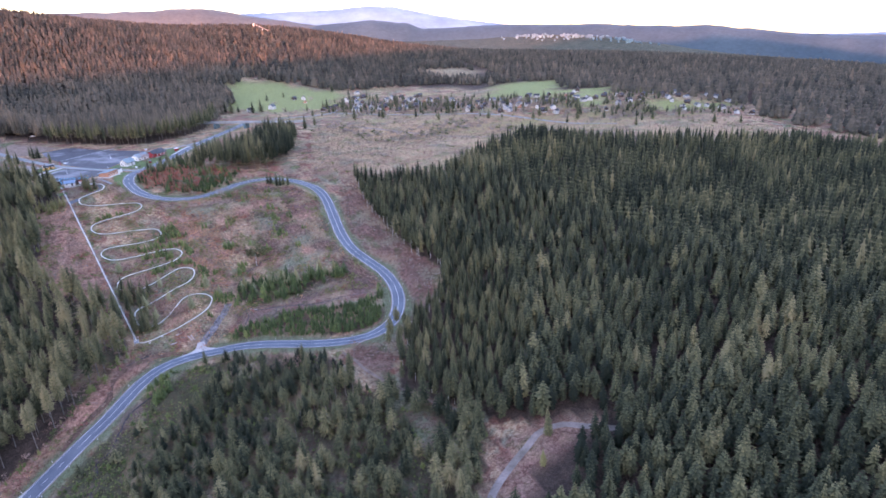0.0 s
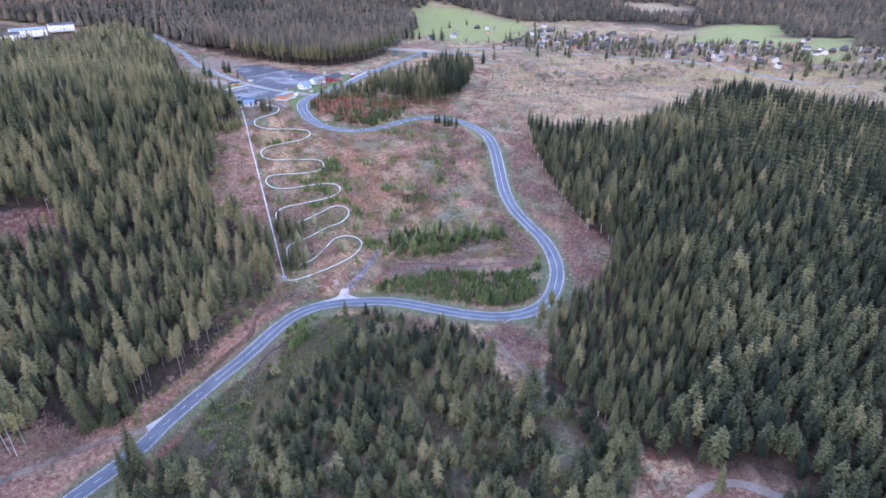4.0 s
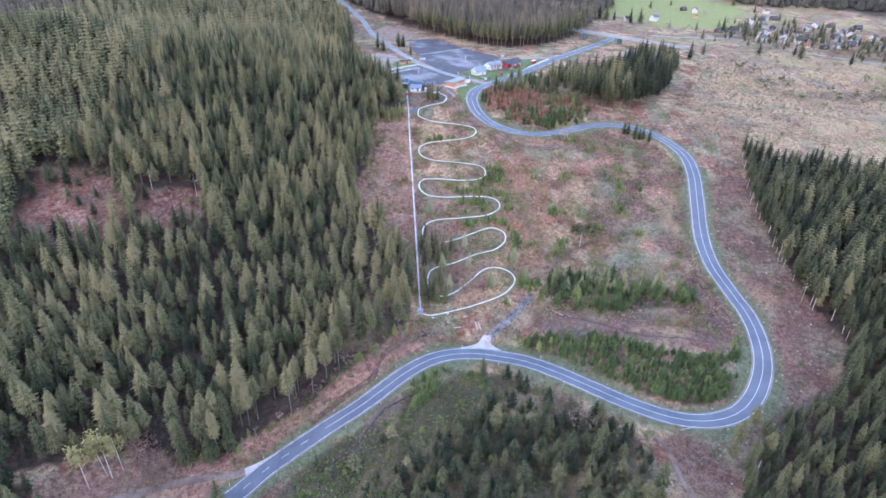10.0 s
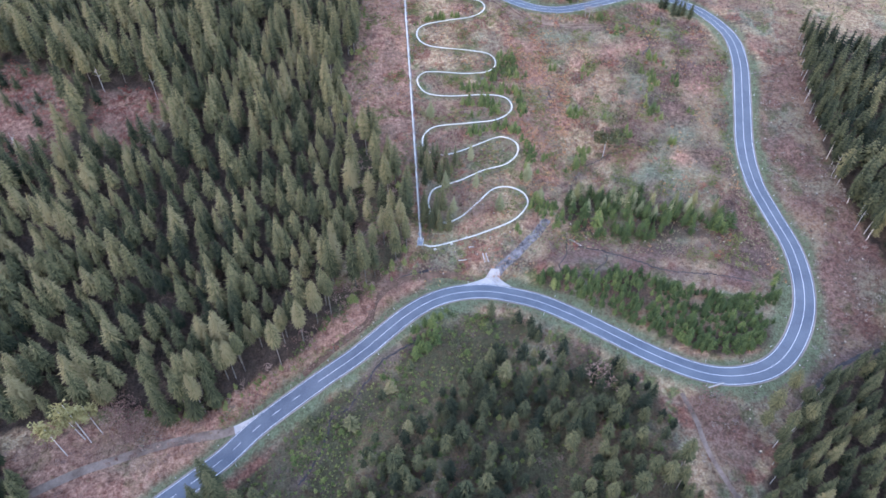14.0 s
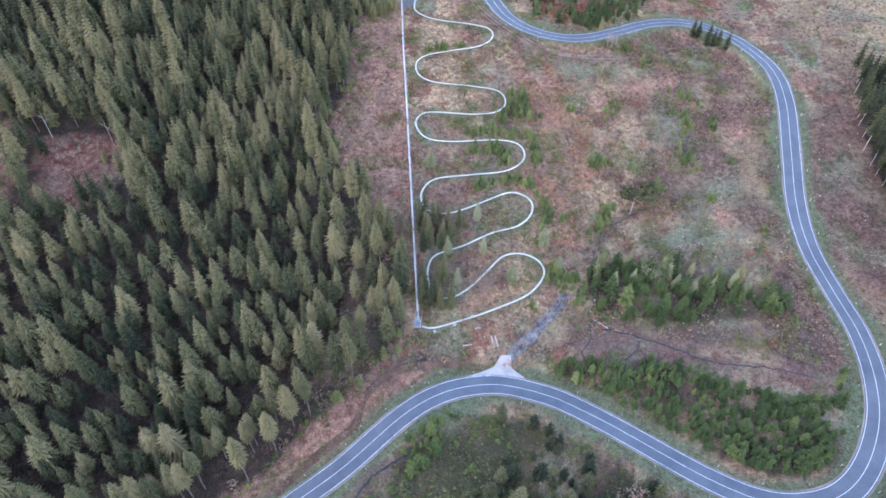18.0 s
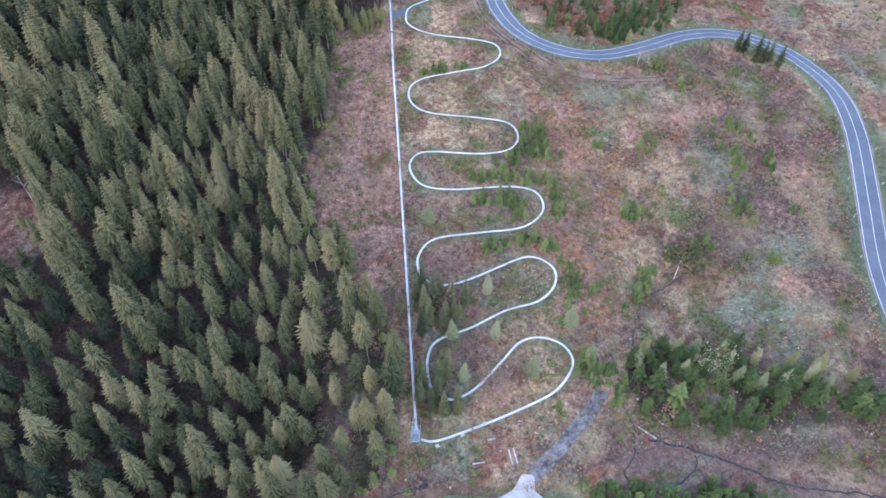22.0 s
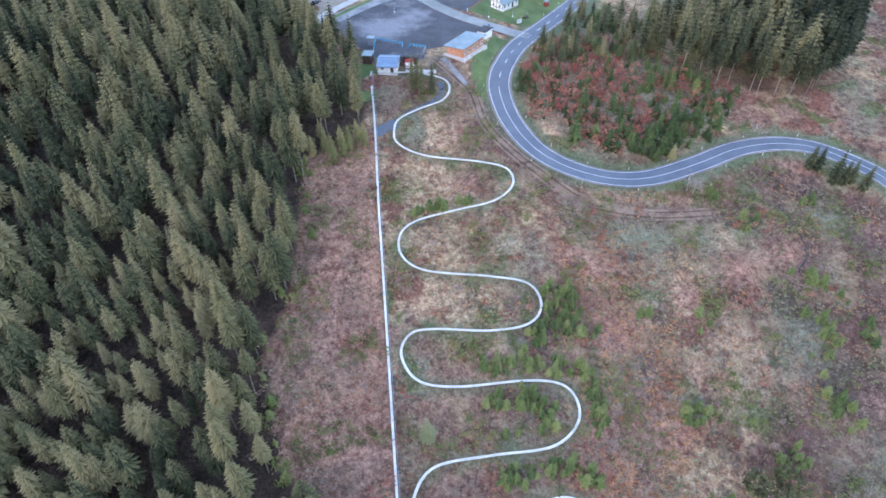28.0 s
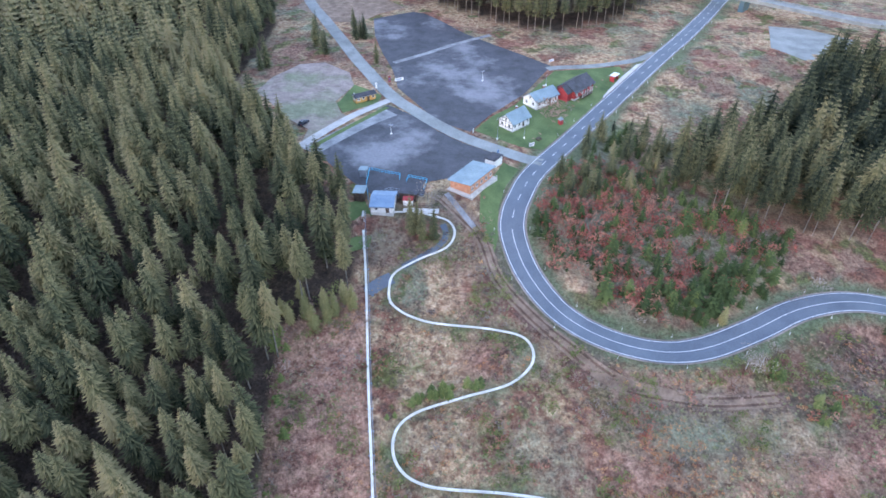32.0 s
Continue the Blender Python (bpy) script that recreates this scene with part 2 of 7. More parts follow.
M_tuft = leafy("dry_grass_tufts", [(0.0, (0.17, 0.085, 0.065)), (0.25, (0.25, 0.15, 0.11)), (0.5, (0.33, 0.24, 0.16)), (0.75, (0.24, 0.23, 0.11)), (1.0, (0.42, 0.35, 0.24))])
M_bracken = leafy("orange_bracken", [(0.0, (0.30, 0.095, 0.04)), (0.5, (0.46, 0.19, 0.085)), (1.0, (0.58, 0.31, 0.15))])
M_heather = leafy("dark_heather", [(0.0, (0.05, 0.035, 0.03)), (0.5, (0.10, 0.07, 0.058)), (1.0, (0.17, 0.12, 0.10))])
M_bark = mottled("spruce_bark", (0.10, 0.085, 0.07), (0.24, 0.205, 0.18), 1.2, 0.95)
M_dead = mottled("bare_dead_wood", (0.36, 0.33, 0.31), (0.58, 0.55, 0.52), 1.0, 0.9)
M_stump = mottled("cut_wood", (0.42, 0.32, 0.22), (0.62, 0.52, 0.40), 1.5, 0.9)
M_far_wall = mottled("distant_greyish_walls", (0.07, 0.125, 0.15), (0.15, 0.22, 0.25), 0.02, 0.9)
M_white = mottled("white_render", (0.66, 0.65, 0.63), (0.82, 0.81, 0.79), 0.5, 0.9)
M_orange = mottled("orange_boarding", (0.42, 0.19, 0.11), (0.55, 0.27, 0.17), 1.0, 0.8)
M_red = mottled("red_boarding", (0.30, 0.03, 0.035), (0.42, 0.06, 0.06), 1.0, 0.75)
M_timber = mottled("dark_timber", (0.045, 0.03, 0.025), (0.10, 0.07, 0.055), 1.2, 0.85)
M_yellow = mottled("yellow_boarding", (0.50, 0.25, 0.06), (0.66, 0.36, 0.12), 1.0, 0.8)
M_roof_blue = mottled("blue_grey_sheet_roof", (0.155, 0.225, 0.26), (0.23, 0.31, 0.345), 0.25, 0.55)
M_roof_slate = mottled("blue_grey_slate_roof", (0.075, 0.088, 0.105), (0.13, 0.15, 0.175), 0.3, 0.7)
M_roof_mid = mottled("mid_blue_sheet_roof", (0.13, 0.21, 0.31), (0.20, 0.30, 0.41), 0.3, 0.5)
M_roof_strong = mottled("blue_sheet_roof", (0.07, 0.15, 0.30), (0.12, 0.23, 0.40), 0.3, 0.5)
M_roof_dark = mottled("dark_slate_roof", (0.035, 0.035, 0.042), (0.075, 0.075, 0.09), 0.5, 0.7)
M_roof_red = mottled("red_tile_roof", (0.20, 0.07, 0.05), (0.32, 0.13, 0.09), 0.6, 0.8)
M_glass = material("window_glass", 0.08, 0.0, 0.6)[0]
M_glass.node_tree.nodes["Principled BSDF"].inputs["Base Color"].default_value = (0.03, 0.035, 0.045, 1)
M_concrete = mottled("pale_concrete", (0.42, 0.40, 0.38), (0.60, 0.58, 0.55), 0.4, 0.9)
M_cyan = mottled("bright_blue_paint", (0.02, 0.28, 0.45), (0.04, 0.38, 0.58), 1.0, 0.5)
M_black = mottled("black_rubber", (0.02, 0.02, 0.02), (0.04, 0.04, 0.04), 2.0, 0.8)
M_carpaint = mottled("dark_blue_car_paint", (0.012, 0.014, 0.03), (0.02, 0.024, 0.045), 0.5, 0.25, 0.2, 0.6)
# haze of distance is painted into the three backdrop ridge colours
M_haze = mottled("hazed_blue_mountain", (0.125, 0.215, 0.30), (0.155, 0.25, 0.33), 0.002, 1.0, fine=0.01)
M_brown_ridge = mottled("hazed_brown_woodland", (0.08, 0.085, 0.085), (0.12, 0.12, 0.115), 0.004, 1.0, fine=0.05)
M_dusk_ridge = mottled("hazed_violet_woodland", (0.034, 0.060, 0.078), (0.055, 0.085, 0.104), 0.004, 1.0, fine=0.05)
M_village_wall = mottled("pale_village_render", (0.36, 0.345, 0.315), (0.56, 0.54, 0.50), 0.1, 0.9)

# ---- shape of the land ----
LAND = (0.48769, 0.00107, 0.28055, 0.02784, -0.0312, 0.03951, -0.02391, -0.01349)
KNOLLS = ((75, 42, 26, -6.5), (30, -10, 20, -4.5), (-58, -68, 34, -5), (-132, 59, 60, 5), (40, 46, 16, 4.5), (82, -72, 24, 3.5), (18, 180, 16, 2))
# far hills: x, y, half-widths along and across, turn in degrees, height
# The last two are unseen, added to keep the low sun off the slope.
HILLS = ((-420, 900, 620, 330, 20, 150), (420, 1500, 700, 420, 35, 96), (1350, 900, 900, 330, -42, 24), (1900, 100, 900, 800, 0, -42), (3300, 600, 1800, 1600, 0, -75), (700, 2300, 800, 500, 20, 70),
         (-900, 300, 500, 500, 0, 60), (2600, 2400, 1500, 600, -45, 30), (2250, 1950, 560, 260, -55, 62), (-200, 3300, 1200, 600, 0, 110), (-1000, -1900, 2600, 420, -12, 495), (300, -1950, 1400, 420, 0, 245))


def smooth(a, b, v):
    k = np.clip((v - a) / (b - a), 0, 1)
    return k * k * (3 - 2 * k)


def bare_land(x, y):
    """Height of the ground at plan places, before the road was cut into it."""
    x, y = np.asarray(x, float), np.asarray(y, float)
    v = np.maximum(-6 * np.logaddexp(-y / 6, -185 / 6), -140)
    u = np.clip(x, -200, 260)
    z = sum(k * t for k, t in zip(LAND, (1, u, v, u * u / 100, u * v / 100, v * v / 100, v ** 3 / 1e4, u * u * v / 1e4)))
    for kx, ky, r, h in KNOLLS:
        z = z + h * np.exp(-((x - kx) ** 2 + (y - ky) ** 2) / (r * r))
    z = z + (51 - z) * smooth(205, 290, y)
    far = smooth(230, 430, np.hypot(x - 40, y - 60))
    for hx, hy, a, b, turn, h in HILLS:
        c, s = math.cos(radians(turn)), math.sin(radians(turn))
        du, dv = (x - hx) * c + (y - hy) * s, -(x - hx) * s + (y - hy) * c
        z = z + far * h * np.exp(-(du / a) ** 2 - (dv / b) ** 2)
    z = z - 130 * smooth(1500, 4300, x)
    return z


def spot(x, y, up=0.0):
    return Vector((x, y, float(land(x, y)) + up))


def spline(points, step=2.0, closed=False):
    """A smooth plan line through points, in steps of about that many metres."""
    p = [np.array(q, float) for q in points]
    n = len(p)
    out = []
    for i in range(n if closed else n - 1):
        if closed:
            a, b, c, d = p[i - 1], p[i], p[(i + 1) % n], p[(i + 2) % n]
        else:
            a, b, c, d = p[max(i - 1, 0)], p[i], p[i + 1], p[min(i + 2, n - 1)]
        k = max(1, int(round(np.linalg.norm(c - b) / step)))
        for j in range(k):
            t = j / k
            out.append(0.5 * (2 * b + (c - a) * t + (2 * a - 5 * b + 4 * c - d) * t * t + (3 * b - a - 3 * c + d) * t ** 3))
    if not closed:
        out.append(p[-1])
    return np.array(out)


def sideways(line):
    d = np.gradient(line, axis=0)
    d /= np.linalg.norm(d, axis=1)[:, None] + 1e-9
    return np.stack([d[:, 1], -d[:, 0]], 1)


def inside(x, y, poly):
    """Whether plan places lie in a polygon."""
    x, y = np.asarray(x, float), np.asarray(y, float)
    hit = np.zeros(x.shape, bool)
    for (x0, y0), (x1, y1) in zip(poly, poly[1:] + poly[:1]):
        if y0 != y1:
            hit ^= ((y0 > y) != (y1 > y)) & (x < (x1 - x0) * (y - y0) / (y1 - y0) + x0)
    return hit


def near_line(x, y, line, reach):
    """Distance in plan from places to a line, cut off at reach."""
    x, y = np.asarray(x, float), np.asarray(y, float)
    best = np.full(x.shape, float(reach))
    lo, hi = line.min(0) - reach, line.max(0) + reach
    pick = np.where((x > lo[0]) & (x < hi[0]) & (y > lo[1]) & (y < hi[1]))[0]
    for s in range(0, len(pick), 4000):
        k = pick[s:s + 4000]
        d = np.hypot(x[k][:, None] - line[None, :, 0], y[k][:, None] - line[None, :, 1]).min(1)
        best[k] = np.minimum(best[k], d)
    return best


def mesh_object(name, verts, faces, mat, parent=None, smooth_faces=False):
    me = bpy.data.meshes.new(name)
    me.from_pydata([tuple(v) for v in verts], [], [tuple(f) for f in faces])
    if smooth_faces:
        me.polygons.foreach_set("use_smooth", [True] * len(me.polygons))
    me.materials.append(mat)
    ob = new(name, me)
    if parent:
        ob.parent = parent
    return ob


def strip(name, line, left, right, up, mat, parent=None, lift=None):
    """A ribbon laid on the land along a plan line, from left to right of it."""
    side = sideways(line)
    cross = [left, (left + right) / 2, right] if right - left > 1.5 else [left, right]
    n = len(cross)
    verts, faces = [], []
    for i, (q, s) in enumerate(zip(line, side)):
        for o in cross:
            x, y = q + s * o
            verts.append((x, y, float(land(*(q if lift is None else (x, y)))) + up))
    for i in range(len(line) - 1):
        for k in range(n - 1):
            a = i * n + k
            faces.append((a, a + 1, a + n + 1, a + n))
    return mesh_object(name, verts, faces, mat, parent, True)


# plan lines (x, y)
ROAD = [(-140, -160), (-112, -130), (-80, -95), (-60, -74.5), (-49.5, -63), (-34, -51.2), (-19.3, -40.7), (-4.1, -27.1), (6, -20.4), (16.5, -16.4), (27.2, -15.2),
        (39.6, -18.8), (53.1, -26.6), (66, -34.7), (79.8, -43.6), (91.3, -49.3), (102, -51), (113.7, -48.6), (123.2, -41.4), (131.2, -29.2), (135, -16),
        (135.6, -2), (133, 13), (130.7, 28.9), (132, 47.3), (137.3, 70.8), (143.2, 97.4), (143.3, 116.6), (135.5, 132.8)]
ROAD_UP = [(127.5, 140.2), (119, 145), (108, 146.5), (95, 144), (81.5, 138), (67.5, 133), (56, 132.4), (44, 136), (34.5, 143), (28, 154), (25.1, 166), (25.9, 174),
           (28.6, 181.5), (31.9, 189.7), (35.6, 196.5), (40.6, 204), (49.9, 217), (62.5, 234.5), (81, 258.9), (99.7, 283.4), (118, 308), (142, 343), (158, 368), (168, 384)]
SLIDE = [(1, 0.8), (5.1, 0.6), (15.3, 4.3), (25.1, 8.2), (35.1, 12.5), (39.7, 16.9), (41.2, 20.9), (38.9, 24.5), (33.3, 26.4), (27.4, 25.3), (22.1, 20.2), (15.5, 13.8), (9, 10.5),
         (4, 12.5), (2.5, 17), (2.5, 21.4), (4.9, 25.6), (14, 29.2), (23.5, 33.6), (32.4, 35.5), (37, 38.8), (38.1, 43.1), (35.4, 46.5), (30.3, 48.4), (22.6, 46.4), (14.8, 43.5), (8.7, 41.7),
         (3.5, 42), (-0.2, 45), (-0.7, 50.6)]
SLIDE_UP = [(4, 55.9), (16.8, 57.9), (29.6, 59), (35.6, 63.4), (36.9, 68.5), (34, 73), (25.7, 74.2), (8.9, 72.9), (-0.3, 74.4), (-4.3, 80.4), (-2.2, 85.5), (3.8, 86.8), (17.7, 86.4),
            (27.3, 88.2), (30.8, 93.1), (28, 98.9), (18.1, 100.9), (1.9, 102.4), (-4.5, 106.4), (-5.3, 112.6), (-1.1, 117.1), (9.3, 120.6), (20.8, 124.1), (26.4, 129.6), (25.1, 135.2),
            (17.3, 137.6), (1.5, 139.5), (-6.6, 143.8), (-7.8, 149.1), (-6.4, 153.5), (-0.6, 157.7), (6.9, 161.7), (9.2, 166.3), (7.8, 170.2), (3.9, 172.3), (-1.6, 174), (-8, 174.2)]
LIFT = [(0.2, 2), (-0.6, 7), (-4.6, 50), (-9.3, 100.6), (-11.3, 121.4), (-13.7, 150.7), (-15.7, 169.2), (-16, 174.5)]
road_line = spline(ROAD + ROAD_UP, 2.0)
slide_line = spline(SLIDE + SLIDE_UP, 1.0)
lift_line = spline(LIFT, 2.0)
road_height = bare_land(road_line[:, 0], road_line[:, 1])
road_way = np.gradient(road_line, axis=0)
road_pace = np.linalg.norm(road_way, axis=1)
road_way, road_slope = road_way / road_pace[:, None], np.gradient(road_height) / road_pace


def land(x, y):
    """Height of the ground at plan places, levelled across the road."""
    x, y = np.asarray(x, float), np.asarray(y, float)
    z = bare_land(x, y)
    flat_x, flat_y, flat_z = np.atleast_1d(x), np.atleast_1d(y), np.atleast_1d(z).copy()
    lo, hi = road_line.min(0) - 12, road_line.max(0) + 12
    pick = np.where((flat_x > lo[0]) & (flat_x < hi[0]) & (flat_y > lo[1]) & (flat_y < hi[1]))[0]
    for s in range(0, len(pick), 4000):
        k = pick[s:s + 4000]
        d = np.hypot(flat_x[k][:, None] - road_line[None, :, 0], flat_y[k][:, None] - road_line[None, :, 1])
        best = d.argmin(1)
        w = smooth(11.0, 5.4, d[np.arange(len(k)), best])
        ahead = (flat_x[k] - road_line[best, 0]) * road_way[best, 0] + (flat_y[k] - road_line[best, 1]) * road_way[best, 1]
        flat_z[k] += w * (road_height[best] + np.clip(ahead, -1.4, 1.4) * road_slope[best] - 0.05 - flat_z[k])
    return flat_z.reshape(x.shape) if x.shape else flat_z[0]

# woods and clearings (plan outlines)
WOOD_WEST = [(-17, 149), (-32, 138), (-32, 96), (-37, 81), (-30, 56), (-22, 46), (-12, 34), (-6, 20), (-4, 0), (-11, -10), (-21, -19), (-31, -28), (-40, -42), (-53, -48), (-67, -60), (-80, -62),
             (-93, -60), (-130, -72), (-300, -150), (-420, -120), (-420, 480), (-110, 450), (-82, 380), (-70, 320), (-74, 255), (-48, 210), (-30, 188), (-20, 178), (-17, 160)]
WEST_GAP = [(-193, 72), (-177, 75), (-152, 66), (-142, 47), (-142, 30), (-155, 22), (-175, 22), (-188, 38)]
WEST_GAP_SMALL = [(-137, 60), (-124, 64), (-111, 64), (-104, 53), (-108, 38), (-120, 30), (-132, 35)]
WEST_YARD = [(-270, 380), (-170, 405), (-165, 500), (-275, 500)]
WOOD_SW = [(-112, -84), (-100, -96), (-84, -108), (-90, -125), (-120, -155), (-200, -230), (-300, -230), (-300, -110), (-160, -85), (-128, -76)]
WOOD_SOUTH = [(-50, -80), (-40, -66), (-16, -53), (2, -36), (24, -25), (42, -31), (66, -47), (76, -56), (79, -66), (79, -86), (92, -95), (106, -120), (112, -139), (101, -150), (86, -166), (96, -178), (90, -250), (-90, -250), (-80, -130)]
WOOD_EAST = [(176, 110), (167, 78), (163, 40), (162, 7), (168, -20), (150, -45), (128, -56), (116, -66), (103, -82), (95, -94), (110, -120), (115, -137), (127, -150), (143, -161), (152, -172), (119, -167), (99, -179), (96, -250),
             (200, -330), (700, -330), (700, -20), (657, 38), (587, 48), (533, 80), (466, 110), (440, 125), (396, 165), (329, 140), (300, 120), (243, 90), (205, 102)]
PLANTING = [(42.5, -9), (52, -8.5), (60, -11), (70, -9), (79, -10.5), (86, -14.6), (92, -16.5), (98, -18.7), (106, -22), (121, -22), (127, -13), (129, -20), (126, -34), (118, -41), (101, -43), (87, -39), (72, -32), (57, -24), (44, -13)]
CLUSTER = [(55, 20), (60, 26), (75, 27), (86, 26), (92, 18), (103, 18), (116, 12), (115, 4), (105, 4), (88, 3), (72, 1.5), (57, 6)]
WOOD_MID = [(72, 188), (83, 183), (92, 177), (108, 172), (122, 168), (140, 176), (158, 205), (180, 248), (178, 268), (157, 263), (141, 246), (122, 221), (102, 206), (92, 207), (79, 200)]
YOUNG_MID = [(31, 168), (35, 184), (46, 200), (60, 214), (72, 226), (72, 196), (92, 178), (104, 168), (96, 156), (84, 150), (70, 143), (56, 140), (44, 148), (35, 158)]
WOOD_NORTH = [(-20, 390), (15, 355), (38, 330), (62, 318), (95, 338), (122, 372), (140, 420), (168, 475), (205, 560), (215, 670), (320, 930), (200, 1250), (-420, 1250), (-420, 490), (-120, 490), (-70, 440)]
CAR_PARK_FAR = [(-25, 336), (-6, 346), (0, 343), (8, 332), (18, 315), (33, 297), (52, 275), (38, 250), (24, 233), (16, 220), (5, 227), (0.7, 235), (-7, 249), (-10, 255), (-11, 263), (-13, 274), (-17.6, 290), (-22.8, 313)]
CAR_PARK_NEAR = [(-33.7, 208.3), (-12.9, 239), (-8, 235), (-2.2, 229.5), (5, 220), (13.5, 212), (22, 206.5), (26, 203), (22, 198.5), (14, 196), (8, 189), (2, 187.5), (0.7, 181), (-13, 180.5), (-20, 187), (-27, 195), (-33, 203)]
GRAVEL_YARD = [(-38.5, 209.3), (-37.9, 218.2), (-44.5, 224.1), (-52.5, 235.9), (-62.4, 249.6), (-59.6, 265.4), (-51.4, 279.5), (-41.4, 281.6), (-29.7, 269.7), (-26.7, 256.8), (-31.8, 240.8), (-28.4, 231.2), (-25, 228)]
BARE_FIELD = [(-66, 352), (-48, 392), (-26, 372), (-10, 352), (-22, 344), (-32, 330), (-44, 332)]
LAWN = [(17.5, 221), (24.3, 231.8), (33.3, 240.9), (37.5, 247), (52.4, 270), (80, 274), (80.5, 268), (67.7, 249.2), (64.6, 242.7), (49.4, 223.8), (39.6, 210), (32, 211)]
MEADOWS = [[(507, 409), (588, 460), (690, 600), (830, 590), (702, 451), (600, 400)], [(606, 320), (738, 443), (805, 425), (665, 305)], [(195, 579), (215, 655), (289, 758), (348, 682), (387, 609), (355, 538), (300, 453), (270, 440), (222, 460), (182, 514)], [(584, 492), (655, 528), (678, 418), (608, 340), (591, 397)],
           [(612, 328), (700, 336), (605, 262), (558, 267)], [(691, 262), (771, 245), (802, 215), (756, 189), (654, 226)]]
HEATH = [(150, 140), (210, 285), (290, 330), (379, 303), (484, 255), (568, 233), (645, 199), (697, 104), (720, -30), (657, 34), (533, 76), (440, 120), (396, 160), (329, 136), (243, 86), (176, 106)]
LOWER_BARE = [(-130, -80), (-60, -50), (-34, -28), (-20, -18), (0, -11), (6, -17), (-20, -37), (-50, -59), (-62, -72), (-100, -100)]
EAST_RED = [(100, -52), (124, -46), (140, -20), (139, 10), (136, 40), (146, 90), (170, 100), (164, 40), (163, 8), (168, -20), (150, -44), (116, -64), (100, -80), (86, -90), (84, -60)]
SIDE_ROAD = [(-110, 478), (-75, 409), (-59.2, 359.4), (-48.5, 334.6), (-37.5, 308.2), (-28.8, 285.9), (-20.1, 265.3), (-15.3, 253.9), (-9.3, 242.8), (-2.2, 233.6), (5.1, 224.5), (13.5, 216.1), (22, 210), (30, 205), (38, 201.5)]
side_road_line = spline(SIDE_ROAD, 3.0)
DIRT = [(6, 180), (11, 173), (16.5, 165), (19.7, 153), (26, 143), (34.4, 133.5), (46, 124), (64, 120), (81, 120.5)]
# fourth and fifth are ditch shadow drawn as dark strips, seventh is wheel ruts
STREAMS_AND_SHADE = [([(-10, -15.5), (-6, -12.6), (-1, -10.6), (3, -9.4)], 1.5), ([(54.3, 6), (54.5, 4), (59.4, 0.6), (67.5, -1.3), (71.4, -3), (79.1, -5.8), (86.4, -9.6)], 0.7),
           ([(54.4, 3), (54.2, -2.4), (51, -7.4), (56.5, -11.2), (64, -9.1), (68.2, -6.1), (68.8, -3.2)], 0.5), ([(84.7, 50.5), (78.6, 49.5), (72.8, 46.1), (68.1, 43.4), (65, 39), (60.7, 33.5), (58.4, 25.5)], 0.4),
           ([(101.1, 122.9), (103.1, 115.8), (103.6, 107.9), (99.3, 101.7)], 0.5), ([(-1, -36.5), (-3.5, -38.8), (-11.6, -44.2), (-17.1, -52), (-21.1, -58.7), (-26.5, -61.6), (-28.1, -70.8), (-34, -82)], 0.8),
           ([(120, -62), (123.3, -57.7), (130.4, -51.9), (140.1, -46.7), (151.9, -43.5)], 1.6), ([(86.4, -9.6), (96, -11.5), (108, -13), (118, -16)], 0.5)]
WET = [(28.3, -7), (31.1, -4), (35.9, -0.2), (40.8, 4.6), (43.5, 6.8), (48.3, 13.1)]
CREEK = [(68, 110), (64, 98.3), (58.6, 85.2), (53.5, 73.2), (51.4, 58.8), (47.5, 44.6)]
FOREST_TRACKS = [([(-56, -64), (-66, -66.8), (-79, -71), (-91, -76.7), (-100, -81), (-118, -92)], 3.2, "pale brown forest track leaving the road"),
                 ([(84, -57), (86, -66), (88, -78), (98, -100), (112, -130)], 1.7, "brown logging track below the road"), ([(80, -180), (90.5, -169), (103, -163), (116.5, -158.6), (123, -156.5), (129.2, -157.5), (134.3, -160.2), (139.1, -166.3), (150, -180)], 3.6, "pale gravel forest track between the spruces")]
# tinted patches of the slope: x, y, radius
MINT = [(49, 116, 7), (57, 113.5, 7), (66, 111.6, 6), (77, 112, 6), (94.5, 84, 7), (112.6, 118, 6), (108, 54, 9), (104, 37, 9), (93, 38, 6), (85, 35, 6), (52, 50, 4), (100, 26, 8), (101, 45, 6), (60, 8, 5), (96, 2, 6)]
RUST = [(43.6, 93.5, 5), (40.5, 91.7, 4), (84.7, 104, 6), (99.3, 107, 6), (41, 65, 5), (38, 61, 5), (39.5, 46, 4), (57, 62, 5), (47, 24, 4), (84, 48, 5), (106, 43, 5), (6, 21, 5), (20, 12, 5), (24, 24, 4), (15, 130, 5), (120, 80, 7), (70, 96, 5)]
CLEARING = [(88, -167), (110, -154), (120, -149), (131, -150), (144, -163), (146, -172), (128, -173), (112, -188), (95, -184)]
WET_GROUND = [(44, 14), (52, 6), (66, 4), (90, 0), (112, 2), (126, -4), (126, -18), (104, -20), (84, -12), (66, -7), (54, -6), (44, -4), (34, -8), (32, 0)]
BANK = [(-52, -82), (-34, -60), (-14, -47), (0, -36), (8, -26), (24, -24), (32, -38), (16, -50), (2, -60), (-14, -74), (-24, -94)]
VALLEY_CLEARING = [(640, 720), (700, 900), (820, 900), (800, 780), (720, 680)]
SLOPE = [(-30, 134), (-10, 158), (20, 175), (24, 150), (60, 128), (100, 138), (130, 126), (139, 100), (130, 50), (128, 20), (130, -18), (110, -8), (60, 0), (40, -8), (5, -16), (-20, -30), (-60, -58),
         (-70, -72), (-40, -48), (-2, -22), (-4, 20), (-20, 44), (-28, 60), (-34, 82), (-30, 110)]
